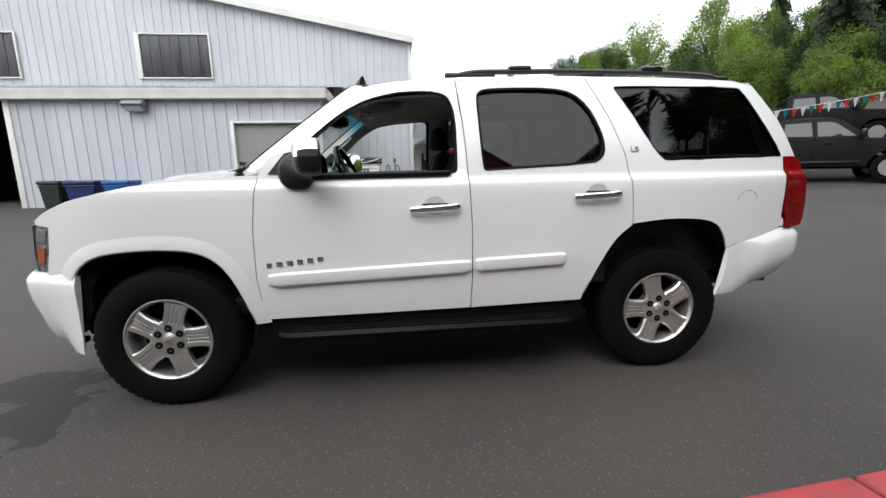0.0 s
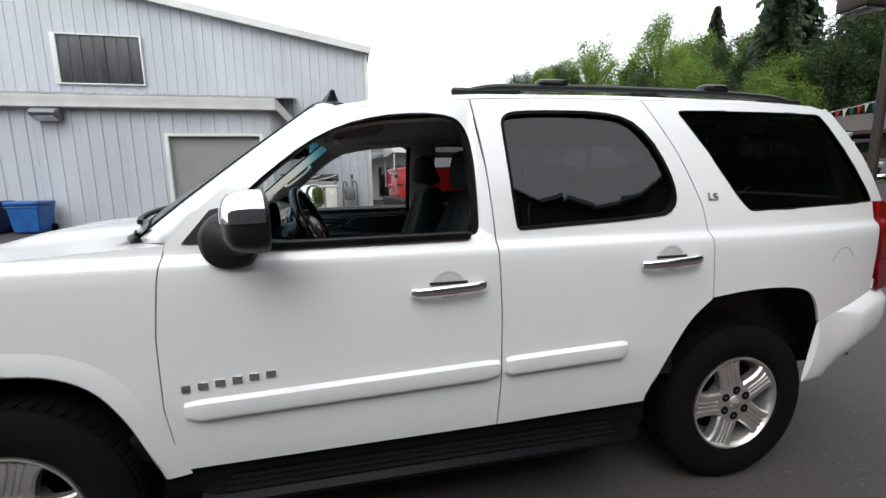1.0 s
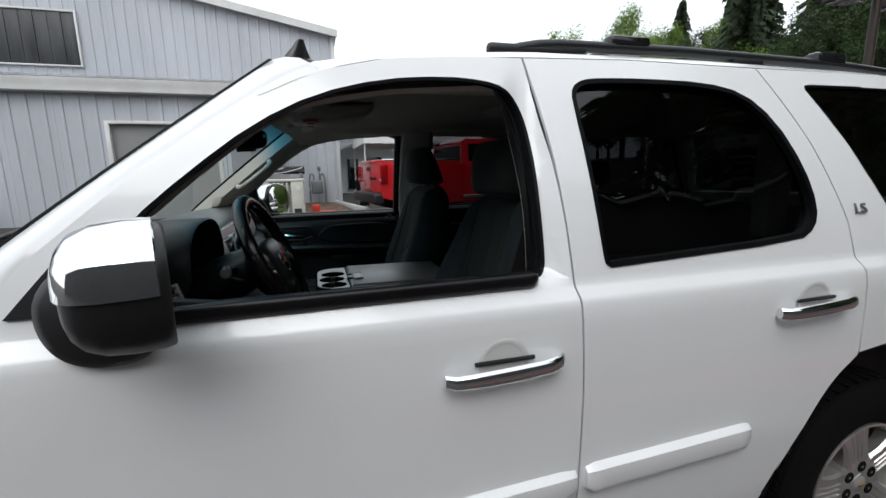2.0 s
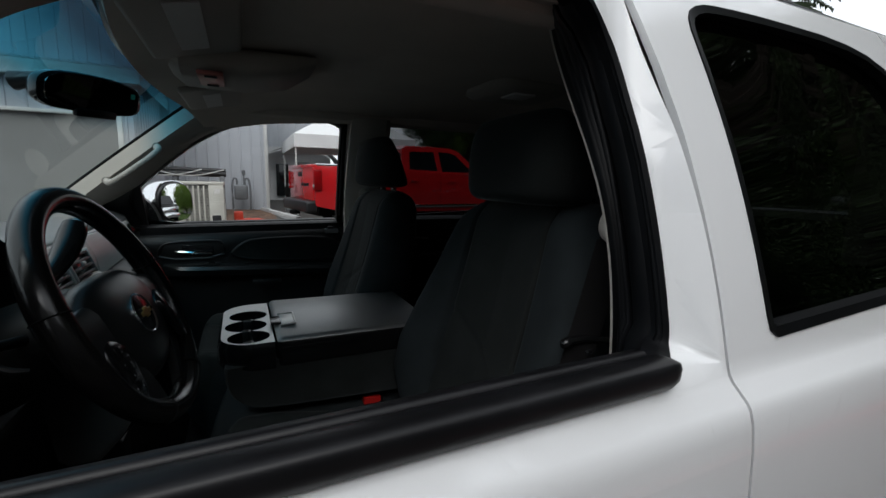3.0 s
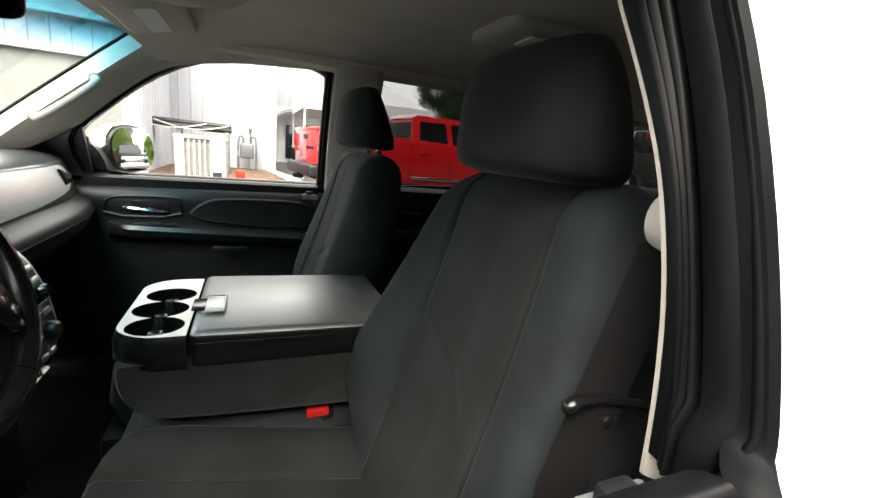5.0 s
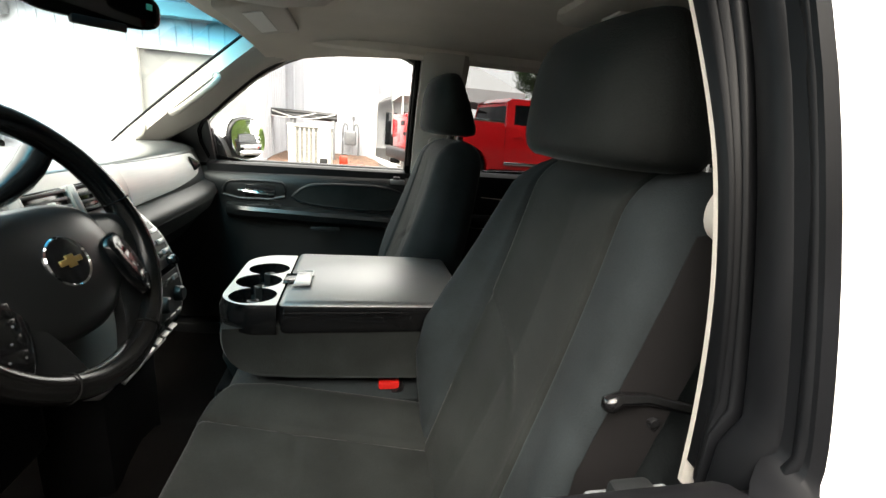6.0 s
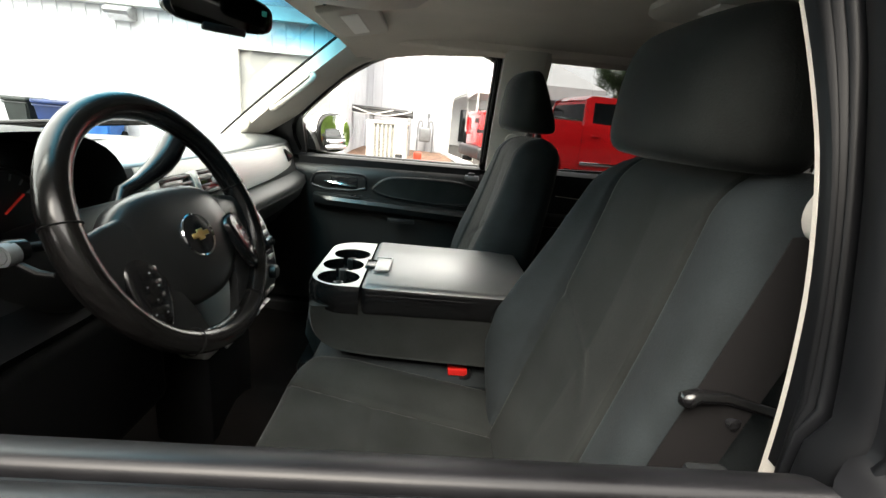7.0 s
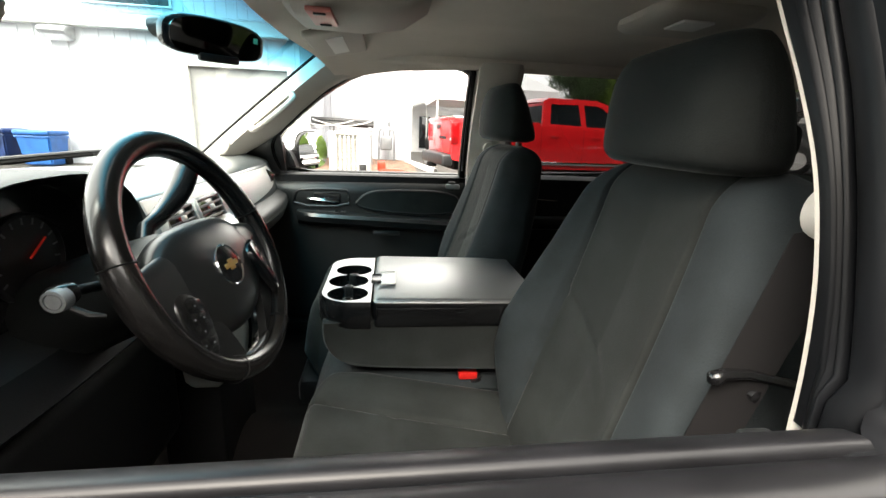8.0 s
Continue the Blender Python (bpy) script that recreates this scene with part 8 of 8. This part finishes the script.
def mulch_bed():
    bm = bmesh.new()
    n = 24
    g = [[bm.verts.new((-1.0 + 3.0 * i / n, 10.4 + 4.6 * j / n, rise(-1.0 + 3.0 * i / n, 10.4 + 4.6 * j / n) + 0.02 + 0.03 * noise.noise((i * 0.9, j * 0.9, 0)))) for j in range(n + 1)] for i in range(n + 1)]
    for i in range(n):
        for j in range(n):
            bm.faces.new((g[i][j], g[i + 1][j], g[i + 1][j + 1], g[i][j + 1]))
    ob = lone("mulch_bed", bm, "mulch", "red-brown mulch bed along the building", "ground", "structure")
    return ob


mulch_bed()


M["grass"] = mat("lawn_grass", (0.085, 0.135, 0.028), 0.9, var=0.3, scale=1.2, bump=0.8, fine=60, second=(0.055, 0.095, 0.02))


def lawn():
    """Rough grass beyond the kerb's far end, with an uneven edge and standing blades."""
    rng = random.Random(5)
    bm = bmesh.new()
    n = 40
    def at(i, j):
        x, y = 13.0 + 16.0 * i / n, -7.0 + 13.5 * j / n
        return x + 0.5 * noise.noise((j * 0.35, 1.7, 0.0)) * (i == 0), y, rise(x, y) + 0.03 + 0.03 * noise.noise((i * 0.8, j * 0.8, 0.0))
    g = [[bm.verts.new(at(i, j)) for j in range(n + 1)] for i in range(n + 1)]
    for i in range(n):
        for j in range(n):
            bm.faces.new((g[i][j], g[i + 1][j], g[i + 1][j + 1], g[i][j + 1]))
    for _ in range(9000):
        x, y = rng.uniform(13.1, 24.0), rng.uniform(-6.8, 6.3)
        z, a, h = rise(x, y) + 0.02, rng.uniform(0, 6.28), rng.uniform(0.06, 0.18)
        dx, dy = 0.02 * math.cos(a), 0.02 * math.sin(a)
        bm.faces.new((bm.verts.new((x - dx, y - dy, z)), bm.verts.new((x + dx, y + dy, z)), bm.verts.new((x + rng.uniform(-.05, .05), y + rng.uniform(-.05, .05), z + h))))
    return lone("lawn", bm, "grass", "rough green lawn beyond the kerb", "grass", "structure", smooth=0)


lawn()
pickup("dark_pickup", 16.6, 2.6, 176, "greypaint", "dark pickup parked nose-on behind the white vehicle")


def light_pole(x, y, h):
    z0 = rise(x, y)
    root = thing("car_park_lamp", x, y, z0, "dark bronze car park lamp post with two box heads", "street lamp")
    part("pole", tube([(x, y, z0), (x, y, h)], [0.10, 0.075], 12), "lampbody", root)
    for s in (-1, 1):
        hd = part("lamp_head", box(x + s * 0.75 - 0.35, x + s * 0.75 + 0.35, y - 0.28, y + 0.28, h - 0.12, h + 0.16, 0.03), "lampbody", root)
        part("lens", box(x + s * 0.75 - 0.28, x + s * 0.75 + 0.28, y - 0.22, y + 0.22, h - 0.145, h - 0.122, 0.005), "lens", hd)
        part("arm", box(min(x, x + s * 0.45), max(x, x + s * 0.45), y - 0.04, y + 0.04, h - 0.02, h + 0.06, 0.01), "lampbody", root)
    return root


light_pole(11.95, 5.6, 4.75)


def pennants():
    """A string of red, white and teal pennants."""
    a, b = Vector((11.6, 11.2, 2.72)), Vector((20.6, 10.8, 4.20))
    root = thing("pennant_string", a.x, a.y, rise(a.x, a.y), "string of red, white and teal pennants across the yard", "bunting")
    line = [a.lerp(b, i / 30) + Vector((0, 0, -0.16 * math.sin(math.pi * i / 30))) for i in range(31)]
    part("cord", tube(line, 0.012, 6), "trimwhite", root)
    for e in (a, b):
        part("pole", tube([(e.x, e.y, rise(e.x, e.y)), (e.x, e.y, e.z + 0.1)], 0.04, 8), "trimwhite", root)
    d = (b - a).normalized()
    for i in range(30):
        p = line[i] * 0.5 + line[i + 1] * 0.5
        bm = bmesh.new()
        w = 0.10
        vs = [bm.verts.new(p - d * w), bm.verts.new(p + d * w), bm.verts.new(p + Vector((0.02, 0.03, -0.31)))]
        bm.faces.new(vs)
        bmesh.ops.solidify(bm, geom=bm.faces[:], thickness=0.006)
        part("pennant", bm, ("flagred", "flagwhite", "flagblue")[i % 3], root, smooth=0)


pennants()

# ---- trees ----
def leaf_cloud(bm, centres, size, count, spread, rng, droop=0.0):
    for c, r in centres:
        for _ in range(count):
            p = Vector((rng.gauss(0, 1), rng.gauss(0, 1), rng.gauss(0, 1)))
            p = p.normalized() * (r * 1.15 * rng.random() ** 0.55)
            p.z *= 1.25
            q = c + p
            n = (p.normalized() + Vector((rng.uniform(-1, 1), rng.uniform(-1, 1), rng.uniform(-0.4, 1.2)))).normalized()
            u = n.orthogonal().normalized()
            u.rotate(Matrix.Rotation(rng.uniform(0, 6.28), 3, n))
            v = n.cross(u)
            s = size * rng.uniform(0.6, 1.3)
            a, b = q - u * s, q + u * s
            vs = [bm.verts.new(a), bm.verts.new(q + v * s * 0.45 + n * s * 0.15), bm.verts.new(b), bm.verts.new(q - v * s * 0.45 + n * s * 0.15)]
            bm.faces.new(vs)


def broadleaf(x, y, h, w, material, seed, label, name="tree"):
    rng = random.Random(seed)
    z0 = rise(x, y) - 0.1
    root = thing(name, x, y, z0, label, "tree", "trees round the yard")
    pts = [(x, y, z0), (x + rng.uniform(-.1, .1), y, z0 + h * 0.25), (x + rng.uniform(-.3, .3), y + rng.uniform(-.3, .3), z0 + h * 0.6), (x + rng.uniform(-.4, .4), y, z0 + h * 0.92)]
    bm = tube(pts, [0.035 * h * 0.6, 0.026 * h * 0.6, 0.016 * h * 0.6, 0.01], 10)
    centres = []
    for i in range(112):
        # places in an egg-shaped crown, each on its own rising limb
        while True:
            p = Vector((rng.uniform(-1, 1), rng.uniform(-1, 1), rng.uniform(-1, 1)))
            if 0.25 < p.length < 1.0:
                break
        t = 0.57 + 0.40 * p.z
        narrow = 1.0 - 0.30 * max(0.0, p.z)
        e = Vector((x + w * 0.92 * narrow * p.x, y + w * 0.92 * narrow * p.y, z0 + h * t + rng.uniform(0, 0.05) * h))
        s = Vector((x + 0.1 * w * p.x, y + 0.1 * w * p.y, z0 + h * max(0.15, t - 0.25)))
        if i % 2 == 0:
            tube([s, s.lerp(e, 0.5) + Vector((0, 0, 0.03 * h)), e], [0.010 * h * 0.6, 0.007 * h * 0.6, 0.006], 5, bm)
        centres.append((e, w * rng.uniform(0.15, 0.27)))
    part("trunk", bm, "bark", root)
    crown = bmesh.new()
    leaf_cloud(crown, centres, 0.032 + 0.0040 * h, 340, 1, rng)
    part("crown", crown, material, root, smooth=0)
    return root


def conifer(x, y, h, w, seed, label):
    rng = random.Random(seed)
    z0 = rise(x, y) - 0.1
    root = thing("conifer", x, y, z0, label, "tree", "trees round the yard")
    part("trunk", tube([(x, y, z0), (x, y, z0 + h)], [0.018 * h, 0.01], 8), "bark", root)
    bm = bmesh.new()
    for i in range(330):
        t = 0.06 + 0.94 * (i / 330)
        a = i * 2.399 + rng.uniform(-0.3, 0.3)
        ln = w * (1 - t) ** 0.85 * rng.uniform(0.55, 1.15) + 0.12
        d = Vector((math.cos(a), math.sin(a), 0))
        s = Vector((x, y, z0 + h * t))
        for k in range(18):
            f = (k + 1) / 18
            c = s + d * ln * f + Vector((0, 0, -0.30 * ln * f * f + 0.05 * ln))
            side = Vector((-d.y, d.x, 0))
            for sg in (-1, 1):
                tip = c + side * sg * (0.12 + 0.16 * ln * (1 - f) * rng.uniform(0.5, 1.2)) + d * 0.10 + Vector((rng.uniform(-.05, .05), rng.uniform(-.05, .05), -0.10 - rng.random() * 0.30))
                wv = d * (0.07 + 0.03 * ln)
                bm.faces.new((bm.verts.new(c - wv), bm.verts.new(c + wv), bm.verts.new(tip)))
    part("crown", bm, "needleleaf", root, smooth=0)
    return root


SPRING, DARK, FIR = "light green broadleaf tree in spring leaf", "dense dark green broadleaf tree", "tall dark green conifer"
for i, (x, y, h, w, kind) in enumerate((
    (20.3, 31.0, 9.9, 3.0, "l"), (18.8, 32.5, 8.8, 2.4, "l"), (26.3, 31.0, 11.8, 3.6, "l"), (24.3, 31.5, 8.6, 2.4, "d"), (28.6, 30.0, 10.8, 3.0, "l"), (17.3, 34.0, 7.9, 2.0, "l"), (13.8, 29.0, 7.2, 2.2, "d"), (15.8, 30.0, 7.6, 2.0, "l"), (17.6, 31.0, 8.0, 2.2, "d"),
    (29.5, 24.5, 9.6, 2.8, "l"), (27.0, 26.0, 8.4, 2.6, "d"), (20.5, 25.0, 6.0, 2.4, "d"), (23.5, 24.0, 7.2, 2.6, "l"), (26.0, 21.5, 7.2, 2.4, "d"), (24.9, 19.4, 15.0, 2.1, "f"), (24.0, 18.5, 5.6, 2.2, "l"), (26.8, 17.3, 7.6, 2.6, "d"), (29.0, 15.0, 8.6, 3.0, "d"), (28.5, 19.5, 7.0, 2.4, "d"),
    (31.5, 31.0, 13.3, 2.8, "f"), (33.8, 28.5, 13.0, 2.2, "f"), (33.2, 24.8, 15.0, 2.4, "f"), (34.0, 21.0, 21.0, 3.4, "f"), (33.0, 17.6, 23.0, 5.2, "f"), (31.8, 19.6, 17.0, 2.8, "f"), (36.5, 23.0, 18.0, 3.0, "f"), (33.5, 30.5, 11.0, 3.0, "d"),
    (18.5, -13.0, 26.0, 4.8, "f"), (19.5, -8.0, 24.0, 4.6, "f"), (18.0, -3.6, 17.0, 4.6, "d"), (22.0, -5.5, 21.0, 5.4, "d"), (23.5, -0.8, 16.0, 4.6, "d"), (22.5, -13.5, 23.0, 6.0, "d"), (27.0, 2.5, 12.0, 4.0, "d"), (27.0, -4.0, 23.0, 6.0, "d"), (25.0, -10.0, 24.0, 6.0, "d"), (23.0, -14.0, 26.0, 5.0, "f"),
    (17.0, -5.2, 6.0, 3.0, "d"), (17.6, -7.6, 6.4, 3.2, "d"), (19.6, -2.2, 6.0, 3.2, "d"), (21.2, -8.8, 7.0, 3.4, "d"), (20.5, 1.6, 4.4, 2.4, "l"), (22.5, -1.2, 5.0, 2.6, "l"), (17.8, 6.4, 3.0, 1.7, "l"),
)):
    if kind == "f":
        conifer(x, y, h, w, 100 + i, FIR)
    else:
        broadleaf(x, y, h, w, "leaf" if kind == "l" else "leafdark", i, SPRING if kind == "l" else DARK)
